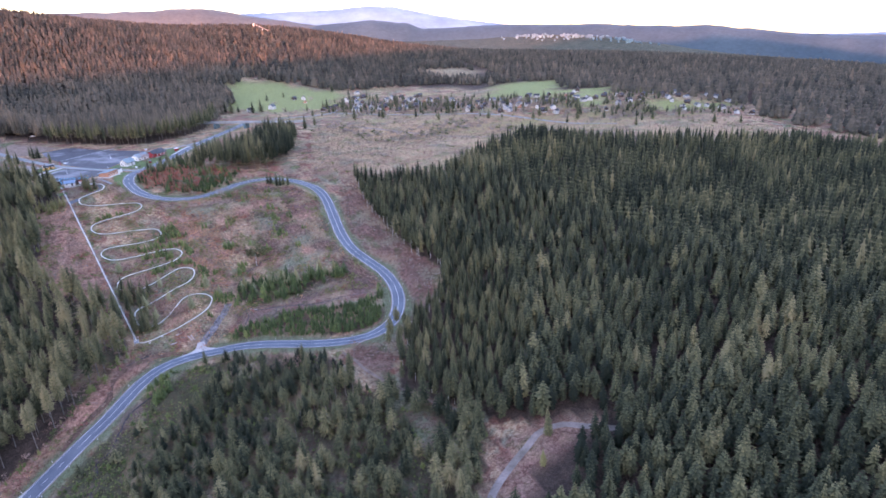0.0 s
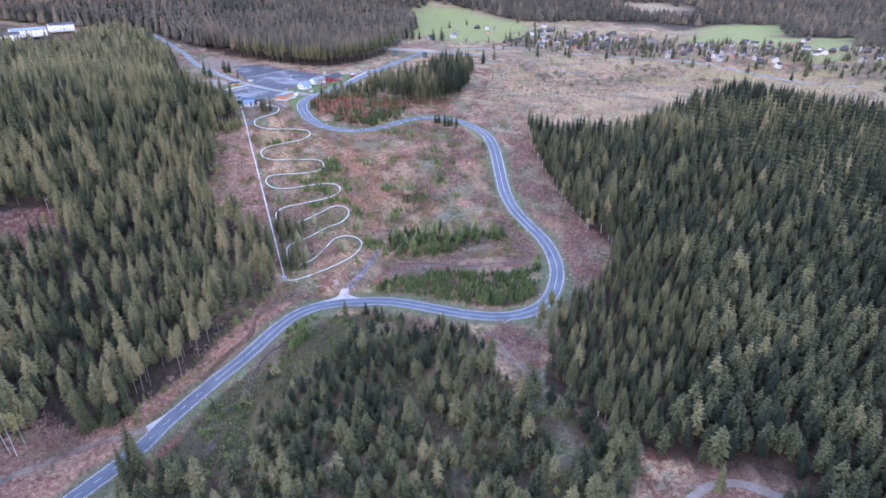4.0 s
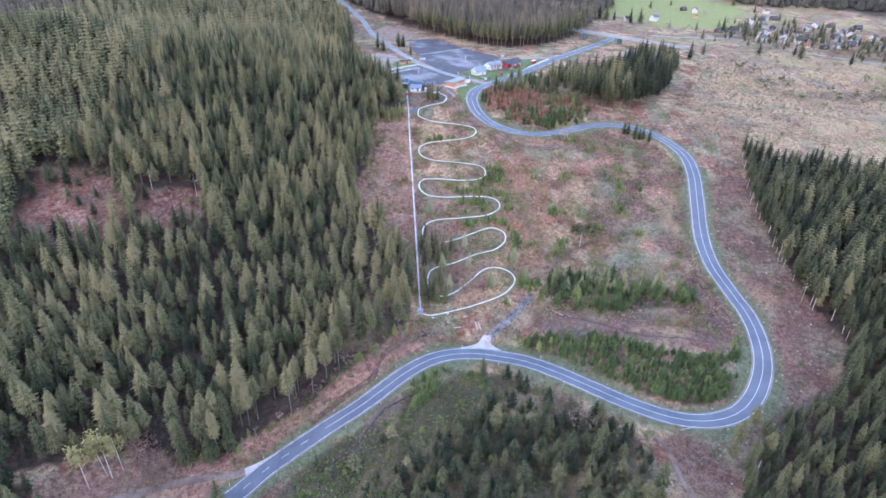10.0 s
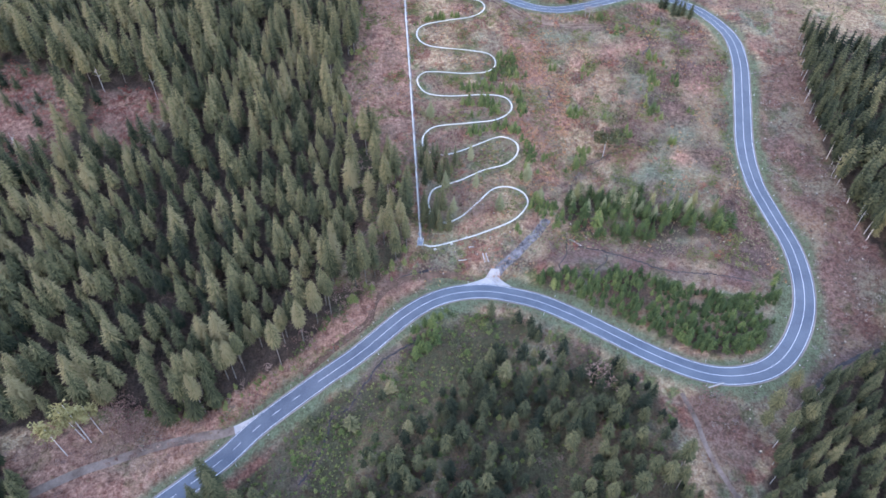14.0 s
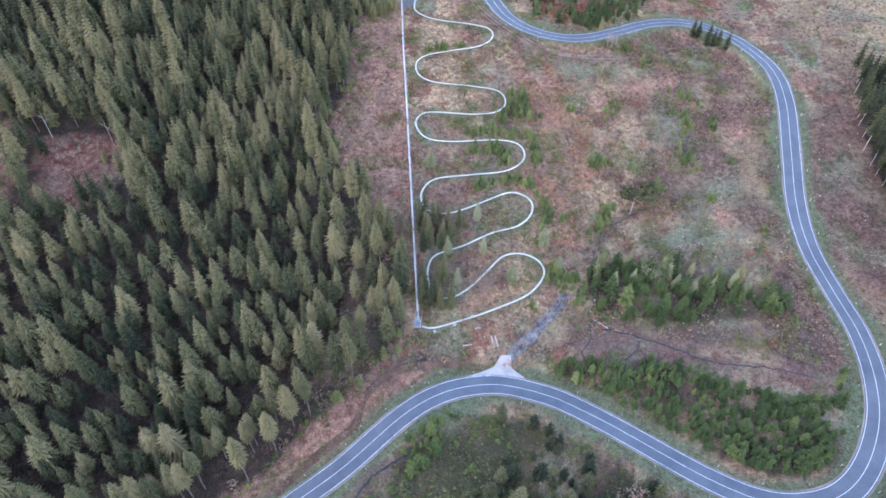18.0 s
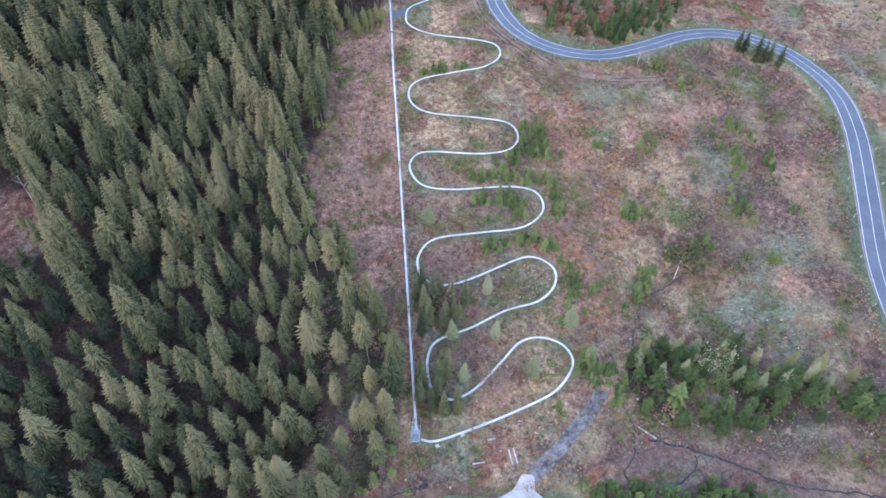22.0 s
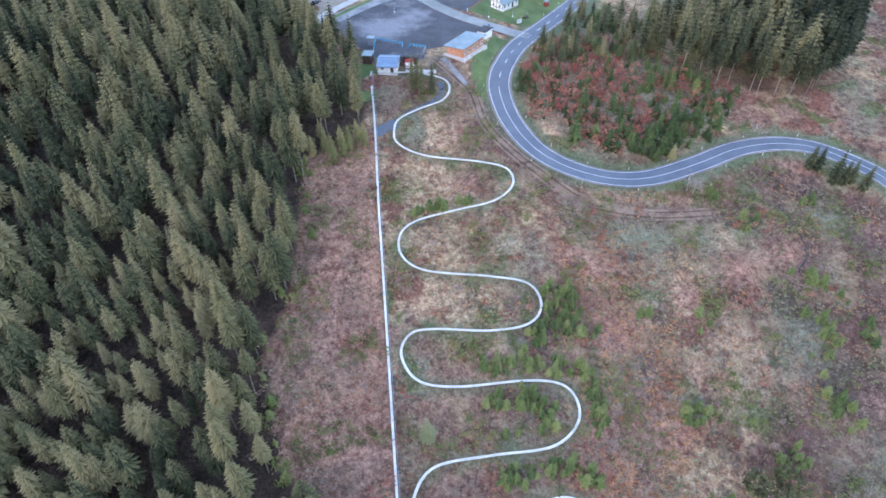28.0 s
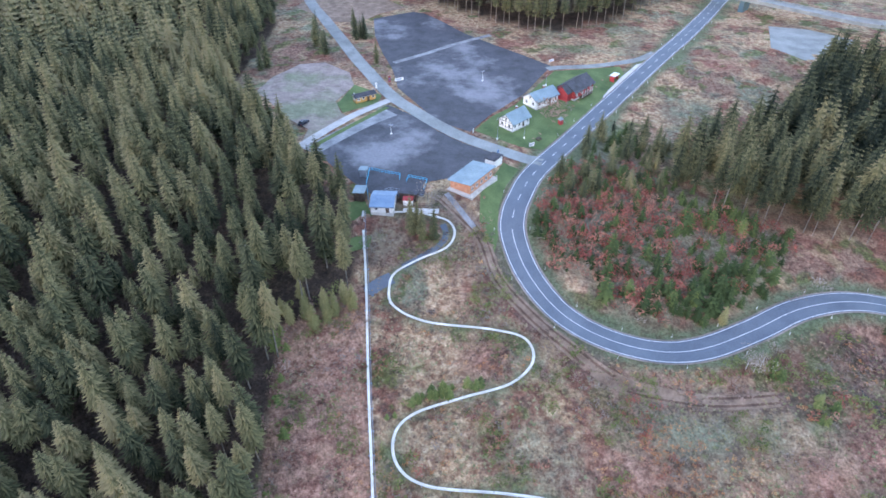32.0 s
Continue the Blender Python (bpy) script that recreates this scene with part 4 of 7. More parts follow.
SPRUCE_LITE = [spruce_shape(rng, 6, 7, 0.2, 0.1, True, -1, 1.8) for _ in range(6)]
SPRUCE_FAR = [spruce_shape(rng, 4, 6, 0.23, 0.05, True, -1, 2.2) for _ in range(6)]
SPRUCE_BARE = [spruce_shape(rng, 11, 9, rng.uniform(0.11, 0.145), rng.uniform(0.25, 0.4), True, 2, 1.7) for _ in range(6)]
YOUNG = [spruce_shape(rng, 8, 7, rng.uniform(0.28, 0.40), 0.02, True, 0, 1.4) for _ in range(6)]
BUSH = [leaf_shape(rng, 46, 1.0, 0.05, 0.24) for _ in range(6)]
TUFT = [tuft_shape(rng, 5) for _ in range(6)]
AIRY = [leaf_shape(rng, 60, 0.5, 0.2, 0.10, 7) for _ in range(5)]


def stand(name, poly, gap, low, high, label, shapes, mat=None, tone=0.12, spread=(-0.16, 0.32), grove=0.4, wide=(0.85, 1.2), drift=None, **kw):
    p = scatter(poly, gap, rng, **kw)
    if drift:
        p = clumped(p, *drift)
    h = rng.uniform(low, high, len(p)) * (1 + 0.2 * np.array([noise.noise(Vector((a * 0.02, b * 0.02, 3))) for a, b in p]))
    t = tone + grove * np.array([noise.noise(Vector((a * 0.018, b * 0.018, 8))) for a, b in p]) + rng.uniform(*spread, len(p))
    odd = rng.uniform(size=len(p)) < 0.07
    t[odd] += 0.38
    h[odd] *= 1.12
    return plant_many(name, p, h, shapes, mat or M_spruce, rng, label, t, wide)


EDGE_WEST = [(-17, 150), (-34, 138), (-34, 96), (-39, 81), (-33, 56), (-24, 46), (-14, 34), (-9, 20), (-8, 0), (-14, -9), (-24, -19), (-34, -29), (-43, -42), (-56, -48), (-68, -58), (-84, -58)]
edge_west_line = spline(EDGE_WEST, 3)
FAR_WEST = [(-180, -200), (-600, -200), (-600, 600), (-100, 600), (-100, 260), (-180, 260)]
GAPS = [WEST_GAP, WEST_GAP_SMALL]
EAST_NEAR = [(162, 7), (168, -20), (150, -45), (128, -56), (116, -66), (103, -82), (95, -94), (110, -120), (115, -137), (150, -120), (185, -60), (190, 7)]
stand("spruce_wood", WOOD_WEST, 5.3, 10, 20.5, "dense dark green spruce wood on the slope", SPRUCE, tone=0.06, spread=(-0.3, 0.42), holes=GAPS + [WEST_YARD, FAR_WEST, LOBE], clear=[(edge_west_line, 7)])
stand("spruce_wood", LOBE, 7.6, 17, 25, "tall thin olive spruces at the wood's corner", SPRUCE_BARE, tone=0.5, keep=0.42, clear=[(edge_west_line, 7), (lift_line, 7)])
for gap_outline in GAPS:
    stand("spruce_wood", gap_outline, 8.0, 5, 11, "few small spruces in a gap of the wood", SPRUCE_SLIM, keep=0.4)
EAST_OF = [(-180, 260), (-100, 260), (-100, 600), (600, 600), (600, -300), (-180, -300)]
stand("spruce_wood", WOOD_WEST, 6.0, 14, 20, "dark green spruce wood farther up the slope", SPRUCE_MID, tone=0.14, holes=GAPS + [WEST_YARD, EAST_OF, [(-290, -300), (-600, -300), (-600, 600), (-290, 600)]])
# far crown colour and raised tone paint haze onto this stand
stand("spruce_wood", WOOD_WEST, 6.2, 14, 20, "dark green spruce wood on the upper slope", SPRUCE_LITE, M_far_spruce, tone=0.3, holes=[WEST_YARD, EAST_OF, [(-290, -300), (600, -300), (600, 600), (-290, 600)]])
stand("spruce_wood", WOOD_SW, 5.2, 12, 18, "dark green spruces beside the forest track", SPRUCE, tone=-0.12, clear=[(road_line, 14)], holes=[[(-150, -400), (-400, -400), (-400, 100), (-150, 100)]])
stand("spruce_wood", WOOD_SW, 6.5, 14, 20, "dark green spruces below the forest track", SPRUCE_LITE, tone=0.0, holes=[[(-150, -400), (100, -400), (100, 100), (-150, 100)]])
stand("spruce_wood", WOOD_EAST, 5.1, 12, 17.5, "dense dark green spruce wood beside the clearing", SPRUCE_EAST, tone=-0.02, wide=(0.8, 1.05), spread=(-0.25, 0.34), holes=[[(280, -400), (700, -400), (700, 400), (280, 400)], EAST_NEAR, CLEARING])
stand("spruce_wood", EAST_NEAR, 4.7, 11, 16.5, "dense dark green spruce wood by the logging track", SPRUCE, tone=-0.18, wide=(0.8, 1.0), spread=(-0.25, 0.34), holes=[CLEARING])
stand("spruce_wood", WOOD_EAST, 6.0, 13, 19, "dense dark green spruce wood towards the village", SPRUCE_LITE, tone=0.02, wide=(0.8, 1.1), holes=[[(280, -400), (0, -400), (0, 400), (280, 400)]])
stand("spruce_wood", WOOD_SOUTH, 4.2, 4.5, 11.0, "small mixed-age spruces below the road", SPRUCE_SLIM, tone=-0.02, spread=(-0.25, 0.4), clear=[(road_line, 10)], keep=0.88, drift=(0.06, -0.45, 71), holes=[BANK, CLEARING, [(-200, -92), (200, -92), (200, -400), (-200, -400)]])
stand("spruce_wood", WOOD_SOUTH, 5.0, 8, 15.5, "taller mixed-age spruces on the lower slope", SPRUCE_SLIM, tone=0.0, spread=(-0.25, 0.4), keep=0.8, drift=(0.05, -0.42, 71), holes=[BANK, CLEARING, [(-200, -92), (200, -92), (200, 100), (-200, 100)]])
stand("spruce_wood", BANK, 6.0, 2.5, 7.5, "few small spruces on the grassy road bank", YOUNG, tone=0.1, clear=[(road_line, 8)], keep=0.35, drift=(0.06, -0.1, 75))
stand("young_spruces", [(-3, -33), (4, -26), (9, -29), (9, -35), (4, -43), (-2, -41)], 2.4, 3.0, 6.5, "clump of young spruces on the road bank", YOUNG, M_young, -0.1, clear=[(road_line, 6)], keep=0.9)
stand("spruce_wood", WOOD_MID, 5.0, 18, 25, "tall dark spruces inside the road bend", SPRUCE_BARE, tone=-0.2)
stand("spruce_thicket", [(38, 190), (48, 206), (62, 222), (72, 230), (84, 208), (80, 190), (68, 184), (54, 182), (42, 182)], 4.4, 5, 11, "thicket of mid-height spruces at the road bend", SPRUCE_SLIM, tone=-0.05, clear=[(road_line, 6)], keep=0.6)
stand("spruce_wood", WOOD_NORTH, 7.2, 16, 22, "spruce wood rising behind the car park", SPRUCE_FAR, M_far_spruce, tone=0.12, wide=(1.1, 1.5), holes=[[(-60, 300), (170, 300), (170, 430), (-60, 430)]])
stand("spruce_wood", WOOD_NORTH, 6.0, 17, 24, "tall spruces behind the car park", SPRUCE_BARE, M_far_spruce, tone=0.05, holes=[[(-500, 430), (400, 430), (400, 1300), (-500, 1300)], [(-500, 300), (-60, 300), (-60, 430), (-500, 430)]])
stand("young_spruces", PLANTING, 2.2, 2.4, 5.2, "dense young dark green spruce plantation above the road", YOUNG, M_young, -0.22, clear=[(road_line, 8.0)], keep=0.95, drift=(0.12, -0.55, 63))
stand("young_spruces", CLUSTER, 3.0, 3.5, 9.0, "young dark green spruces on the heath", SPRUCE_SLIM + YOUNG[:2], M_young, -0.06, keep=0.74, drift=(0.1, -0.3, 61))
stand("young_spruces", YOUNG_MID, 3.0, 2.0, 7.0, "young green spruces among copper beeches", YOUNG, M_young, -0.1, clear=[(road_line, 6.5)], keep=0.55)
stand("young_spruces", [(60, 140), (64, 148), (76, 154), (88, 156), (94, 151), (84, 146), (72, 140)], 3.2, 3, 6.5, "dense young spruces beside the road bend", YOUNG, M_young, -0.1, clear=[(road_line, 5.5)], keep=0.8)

for band in ([(27, 82), (34, 85), (40, 86), (41, 92), (38, 98), (33, 98), (33, 91), (29, 87)], [(15, 75.5), (28, 76), (38, 74.5), (40, 78), (30, 80), (16, 79)], [(14, 68), (24, 68.5), (31, 63), (31.5, 67), (27, 71.5), (15, 71)],
             [(-6, 115), (0, 118.5), (14, 122.5), (14, 125), (0, 121.5)], [(98, 77), (103, 84), (102, 91), (99, 88)], [(60, 64), (66, 64), (68, 70), (62, 70)], [(62, 38), (68, 44), (68, 52), (64, 52)],
             [(42, 16), (54, 10), (55, 16), (50, 22), (44, 24)], [(80, 52), (88, 56), (86, 62), (80, 58)], [(17, 52), (30, 52.5), (38, 49.5), (40, 53), (34, 56), (18, 55.5)], [(39, 42), (44, 36), (47, 40), (43, 48)], [(40, 60), (44, 66), (42, 76), (39, 74), (39, 66)], [(110, 80), (114, 85), (113, 89), (109, 87)], [(88, 114), (91, 114.5), (91, 121), (88.5, 120.5)], [(106, 122.5), (112, 122), (111.5, 126), (106.5, 126)], [(81, 125), (84.5, 125), (84, 129.5), (80.5, 129)], [(95, 64), (101, 66), (100, 72), (95, 71)]):
    stand("young_spruces", band, 1.6, 1.6, 4.4, "thicket of bright green young spruces", YOUNG, M_young, 0.28, clear=[(slide_line, 1.5)], keep=0.78)

WOOD_BACK = [(-90, -252), (96, -252), (200, -332), (560, -332), (560, -560), (-420, -560), (-300, -232), (-200, -232), (-150, -190), (-120, -180)]
stand("spruce_wood", WOOD_BACK, 13.0, 13, 19, "spruce wood below the lower slope", SPRUCE_LITE, wide=(1.1, 1.4), clear=[(road_line, 12)])

# far wooded hills
hill_wood = [(-1100, 480), (-420, 490), (-120, 490), (-420, 1250), (200, 1250), (320, 930), (218, 675), (289, 770), (352, 697), (396, 624), (480, 640), (597, 645), (654, 584), (714, 446), (760, 700), (1000, 1300), (900, 2000), (-700, 1900), (-1100, 1200)]
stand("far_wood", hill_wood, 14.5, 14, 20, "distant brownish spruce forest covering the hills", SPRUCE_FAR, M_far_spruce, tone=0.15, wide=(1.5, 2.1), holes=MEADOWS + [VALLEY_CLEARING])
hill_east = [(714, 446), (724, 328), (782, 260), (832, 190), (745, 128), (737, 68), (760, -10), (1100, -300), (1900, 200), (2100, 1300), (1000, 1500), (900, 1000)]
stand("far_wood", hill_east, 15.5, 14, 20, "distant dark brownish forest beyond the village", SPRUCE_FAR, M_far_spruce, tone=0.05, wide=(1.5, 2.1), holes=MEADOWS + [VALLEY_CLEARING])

# scrub and grass on the open slope
EAST_BARE = [(147, 110), (140, 75), (136, 45), (136, 15), (140, -15), (136, -32), (120, -50), (105, -56), (90, -60), (100, -78), (116, -64), (130, -54), (150, -43), (166, -20), (161, 8), (161, 40), (166, 80), (176, 112), (250, 170),
             (330, 210), (460, 90), (540, 80), (420, 200), (340, 260), (240, 290), (205, 280), (160, 190), (140, 150)]
lines_clear = [(road_line, 5.5), (slide_line, 1.4), (lift_line, 1.2)]


def tufts(name, poly, gap, size, label, mat=None, least=-1.0, seed=0, shapes=None, tone=None, **kw):
    p = clumped(scatter(poly, gap, rng, clear=lines_clear, **kw), 0.09, least, seed)
    slow = np.array([noise.noise(Vector((a * 0.05, b * 0.05, 30 + seed))) for a, b in p])
    t = np.clip(0.3 + 0.5 * slow + rng.uniform(-0.15, 0.2, len(p)), 0, 1) if tone is None else rng.uniform(*tone, len(p))
    return plant_many(name, p, rng.uniform(*size, len(p)), shapes or TUFT, mat or M_tuft, rng, label, t, (0.9, 1.6), "grass", 0.02)


tufts("grass_tufts", SLOPE, 1.3, (0.25, 0.7), "dry straw-coloured grass tufts and heather", None, -0.12, 2)
tufts("grass_tufts", EAST_BARE, 3.4, (0.4, 1.0), "brown grass tufts on the clear-felled ground", M_heather, tone=(0.2, 0.9))
tufts("grass_tufts", WOOD_SOUTH, 2.6, (0.4, 0.9), "olive grass between the thin spruces", M_young, tone=(0.1, 0.7))
tufts("low_scrub", SLOPE, 2.8, (0.5, 1.4), "low greyish leafless scrub", M_twigs, 0.2, 4, BUSH, (0.0, 0.6))
tufts("low_scrub", SLOPE, 2.8, (0.7, 1.8), "low copper-leaved beech scrub", M_copper, 0.36, 11, BUSH, (0.1, 0.8))
tufts("low_scrub", SLOPE, 2.4, (0.5, 1.5), "low reddish bramble on the slope", M_red_twigs, 0.18, 14, BUSH, (0.0, 0.8))
tufts("low_scrub", SLOPE, 2.1, (0.6, 1.9), "low green bilberry and broom scrub", M_young, 0.2, 17, BUSH, (0.2, 0.9))
BRACKEN = [(38, 18), (52, 18), (60, 50), (64, 90), (60, 116), (46, 114), (40, 98), (44, 84), (40, 60)]
tufts("grass_tufts", SLOPE, 2.0, (0.3, 0.8), "pale grey-green grass tufts on the slope", M_sallow, -0.02, 91, None, (-0.2, 0.4), holes=[[(-60, 200), (-1, 200), (3, 4), (-1, -80), (-60, -80)]])
tufts("bracken", BRACKEN, 1.5, (0.35, 0.95), "withered orange bracken on the slope", M_bracken, -0.2, 81, BUSH, (0.0, 0.9))
tufts("bracken", SLOPE, 2.4, (0.35, 0.9), "withered orange bracken in drifts", M_bracken, 0.2, 83, BUSH, (0.0, 0.9))
tufts("heather", SLOPE, 1.9, (0.3, 0.9), "dark brown heather clumps on the slope", M_heather, 0.14, 85, BUSH, (0.0, 0.9))
tufts("low_scrub", YOUNG_MID, 3.2, (0.5, 1.4), "low scrub among young trees", M_twigs, 0.0, 21, BUSH, (0.0, 0.7))
tufts("low_scrub", WOOD_SOUTH, 3.4, (0.8, 2.6), "green saplings below the road", M_young, 0.05, 73, YOUNG + BUSH[:2], (0.0, 0.6))
tufts("low_scrub", WOOD_SOUTH, 4.0, (0.5, 1.8), "dark brown undergrowth", M_heather, -0.1, 24, BUSH, (0.0, 0.7))
tufts("low_scrub", EAST_BARE, 6.0, (0.6, 1.6), "low scrub on clear-felled ground", M_twigs, 0.15, 27, BUSH, (0.0, 0.7))
tufts("low_scrub", LOWER_BARE, 2.4, (0.5, 1.6), "reddish bramble below the wood", M_red_twigs, -0.1, 34, BUSH, (0.0, 0.8))
tufts("low_scrub", EAST_RED, 3.4, (0.5, 1.5), "mauve bramble on clear-felled ground", M_twigs, 0.1, 36, BUSH, (0.0, 0.8))
tufts("copper_beech_scrub", [(32, 176), (46, 200), (66, 206), (72, 193), (67, 179), (71, 155), (61, 141), (52, 142), (40, 151), (33, 160)], 2.5, (1.0, 3.0), "copper-leaved young beech thicket", M_copper, -0.22, 38, BUSH, (0.0, 0.8))
tufts("low_scrub", [(-12, 150), (-8, 150), (0, 50), (4, 4), (-1, 4), (-5, 60)], 3.6, (0.5, 1.5), "copper-leaved seedlings beside the lift", M_copper, -0.05, 43, BUSH, (0.1, 0.8))
for gap_outline in GAPS:
    tufts("low_scrub", gap_outline, 2.2, (0.6, 1.5), "reddish bramble in a gap of the wood", M_copper, -0.35, 31, BUSH, (-0.1, 0.25))
tufts("low_scrub", BANK, 2.6, (0.5, 2.0), "dark green shrubs on the road bank", M_young, -0.05, 77, YOUNG + BUSH[:3], (-0.1, 0.4))
tufts("grass_tufts", BANK, 1.8, (0.3, 0.8), "olive grass tufts on the road bank", M_young, -0.3, 76, None, (0.3, 0.9))
fringe = np.array([(x, y) for x, y in zip(*(edge_west_line + sideways(edge_west_line) * -2.5).T)])
fringe = np.concatenate([fringe + rng.normal(0, 1.6, fringe.shape) for _ in range(3)])
fringe = fringe[near_line(fringe[:, 0], fringe[:, 1], lift_line, 12) > 5]
plant_many("undergrowth", fringe[::2], rng.uniform(1.0, 4.5, len(fringe[::2])), YOUNG + BUSH[:3], M_young, rng, "green undergrowth along the wood's edge", rng.uniform(0.1, 0.9, len(fringe[::2])), category="scrub")
plant_many("undergrowth", fringe[1::2], rng.uniform(0.8, 3.0, len(fringe[1::2])), BUSH, M_red_twigs, rng, "brown undergrowth along the wood's edge", rng.uniform(0.0, 0.8, len(fringe[1::2])), category="scrub")
tufts("low_scrub", HEATH, 7.0, (0.8, 2.2), "reddish scrub on the heath", M_red_twigs, 0.05, 51, BUSH, (0.0, 0.8))
tufts("low_scrub", HEATH, 8.0, (0.8, 2.6), "dark green scrub on the heath", M_young, 0.2, 53, BUSH, (0.0, 0.5))
tufts("grass_tufts", HEATH, 6.0, (0.5, 1.3), "straw-coloured grass on the heath", None, -0.1, 55)
tufts("low_scrub", LOBE, 2.6, (0.6, 2.2), "brown undergrowth below thin spruces", M_red_twigs, -0.1, 57, BUSH, (0.0, 0.8))
tufts("low_scrub", LOBE, 3.4, (0.6, 2.2), "green undergrowth below thin spruces", M_young, 0.0, 59, BUSH, (0.2, 0.9))

# ---- builders for things ----
class Shape:
    """Collects corners and faces of simple solids."""

    def __init__(self):
        self.v, self.f = [], []

    def add(self, verts, faces):
        b = len(self.v)
        self.v += [tuple(p) for p in verts]
        self.f += [tuple(b + i for i in q) for q in faces]
        return self

    def box(self, x0, x1, y0, y1, z0, z1, cut=0.0):
        c = cut
        low = [(x0, y0), (x1, y0), (x1, y1), (x0, y1)]
        top = [(x0 + c, y0 + c), (x1 - c, y0 + c), (x1 - c, y1 - c), (x0 + c, y1 - c)]
        return self.add([(*p, z0) for p in low] + [(*p, z1) for p in top], [(3, 2, 1, 0), (4, 5, 6, 7), (0, 1, 5, 4), (1, 2, 6, 5), (2, 3, 7, 6), (3, 0, 4, 7)])

    def tube(self, a, b, r0, r1, sides=7):
        a, b = Vector(a), Vector(b)
        q = (b - a).to_track_quat("Z", "Y")
        ring = [Vector((math.cos(6.2832 * k / sides), math.sin(6.2832 * k / sides), 0)) for k in range(sides)]
        verts = [a + q @ (p * r0) for p in ring] + [b + q @ (p * r1) for p in ring]
        faces = [(k, (k + 1) % sides, sides + (k + 1) % sides, sides + k) for k in range(sides)]
        return self.add(verts, faces + [tuple(range(sides))[::-1], tuple(range(sides, 2 * sides))])

    def slab(self, quad, thick):
        """A sloped board: four corners and a thickness straight down."""
        return self.add(list(quad) + [(x, y, z - thick) for x, y, z in quad], [(0, 1, 2, 3), (7, 6, 5, 4), (0, 4, 5, 1), (1, 5, 6, 2), (2, 6, 7, 3), (3, 7, 4, 0)])


def part(name, shape, mat, parent, label=""):
    ob = mesh_object(name, shape.v, shape.f, mat, parent)
    return tagged(ob, label) if label else ob


def thing(name, m, label, category, group="", kind=""):
    ob = new(name)
    ob.matrix_basis = m
    return tagged(ob, label, category, group, kind)


def at(x, y, turn=0.0, up=0.0, size=1.0):
    return Matrix.Translation(spot(x, y, up)) @ pose(0, 0, 0, 0, 0, turn) @ Matrix.Diagonal((size, size, size, 1))


def window(parent, place, face, w=1.0, h=1.2, shutters=None, sills=True):
    """A window on a wall: face gives the wall's outward way, 'x+', 'x-', 'y+' or 'y-'."""
    turn = {"y-": 0, "x+": 90, "y+": 180, "x-": 270}[face]
    frame_shape = Shape()
    t = 0.09
    for a, b, c, d in ((-w / 2, w / 2, h - t, h), (-w / 2, w / 2, 0, t), (-w / 2, -w / 2 + t, t, h - t), (w / 2 - t, w / 2, t, h - t)):
        frame_shape.box(a, b, -0.06, 0.02, c, d)
    frame_shape.box(-0.03, 0.03, -0.05, 0.02, t, h - t)
    win = part("window", frame_shape, M_white, parent)
    win.matrix_basis = pose(*place, 0, 0, turn)
    part("pane", Shape().box(-w / 2 + t, w / 2 - t, -0.03, 0.02, t, h - t), M_glass, win)
    if sills:
        part("sill", Shape().box(-w / 2 - 0.08, w / 2 + 0.08, -0.14, 0.02, -0.07, -0.004), M_concrete, win)
    if shutters:
        for s in (-1, 1):
            part("shutter", Shape().box(s * (w / 2 + 0.22) - 0.2, s * (w / 2 + 0.22) + 0.2, -0.06, 0.02, 0, h), shutters, win)
    return win


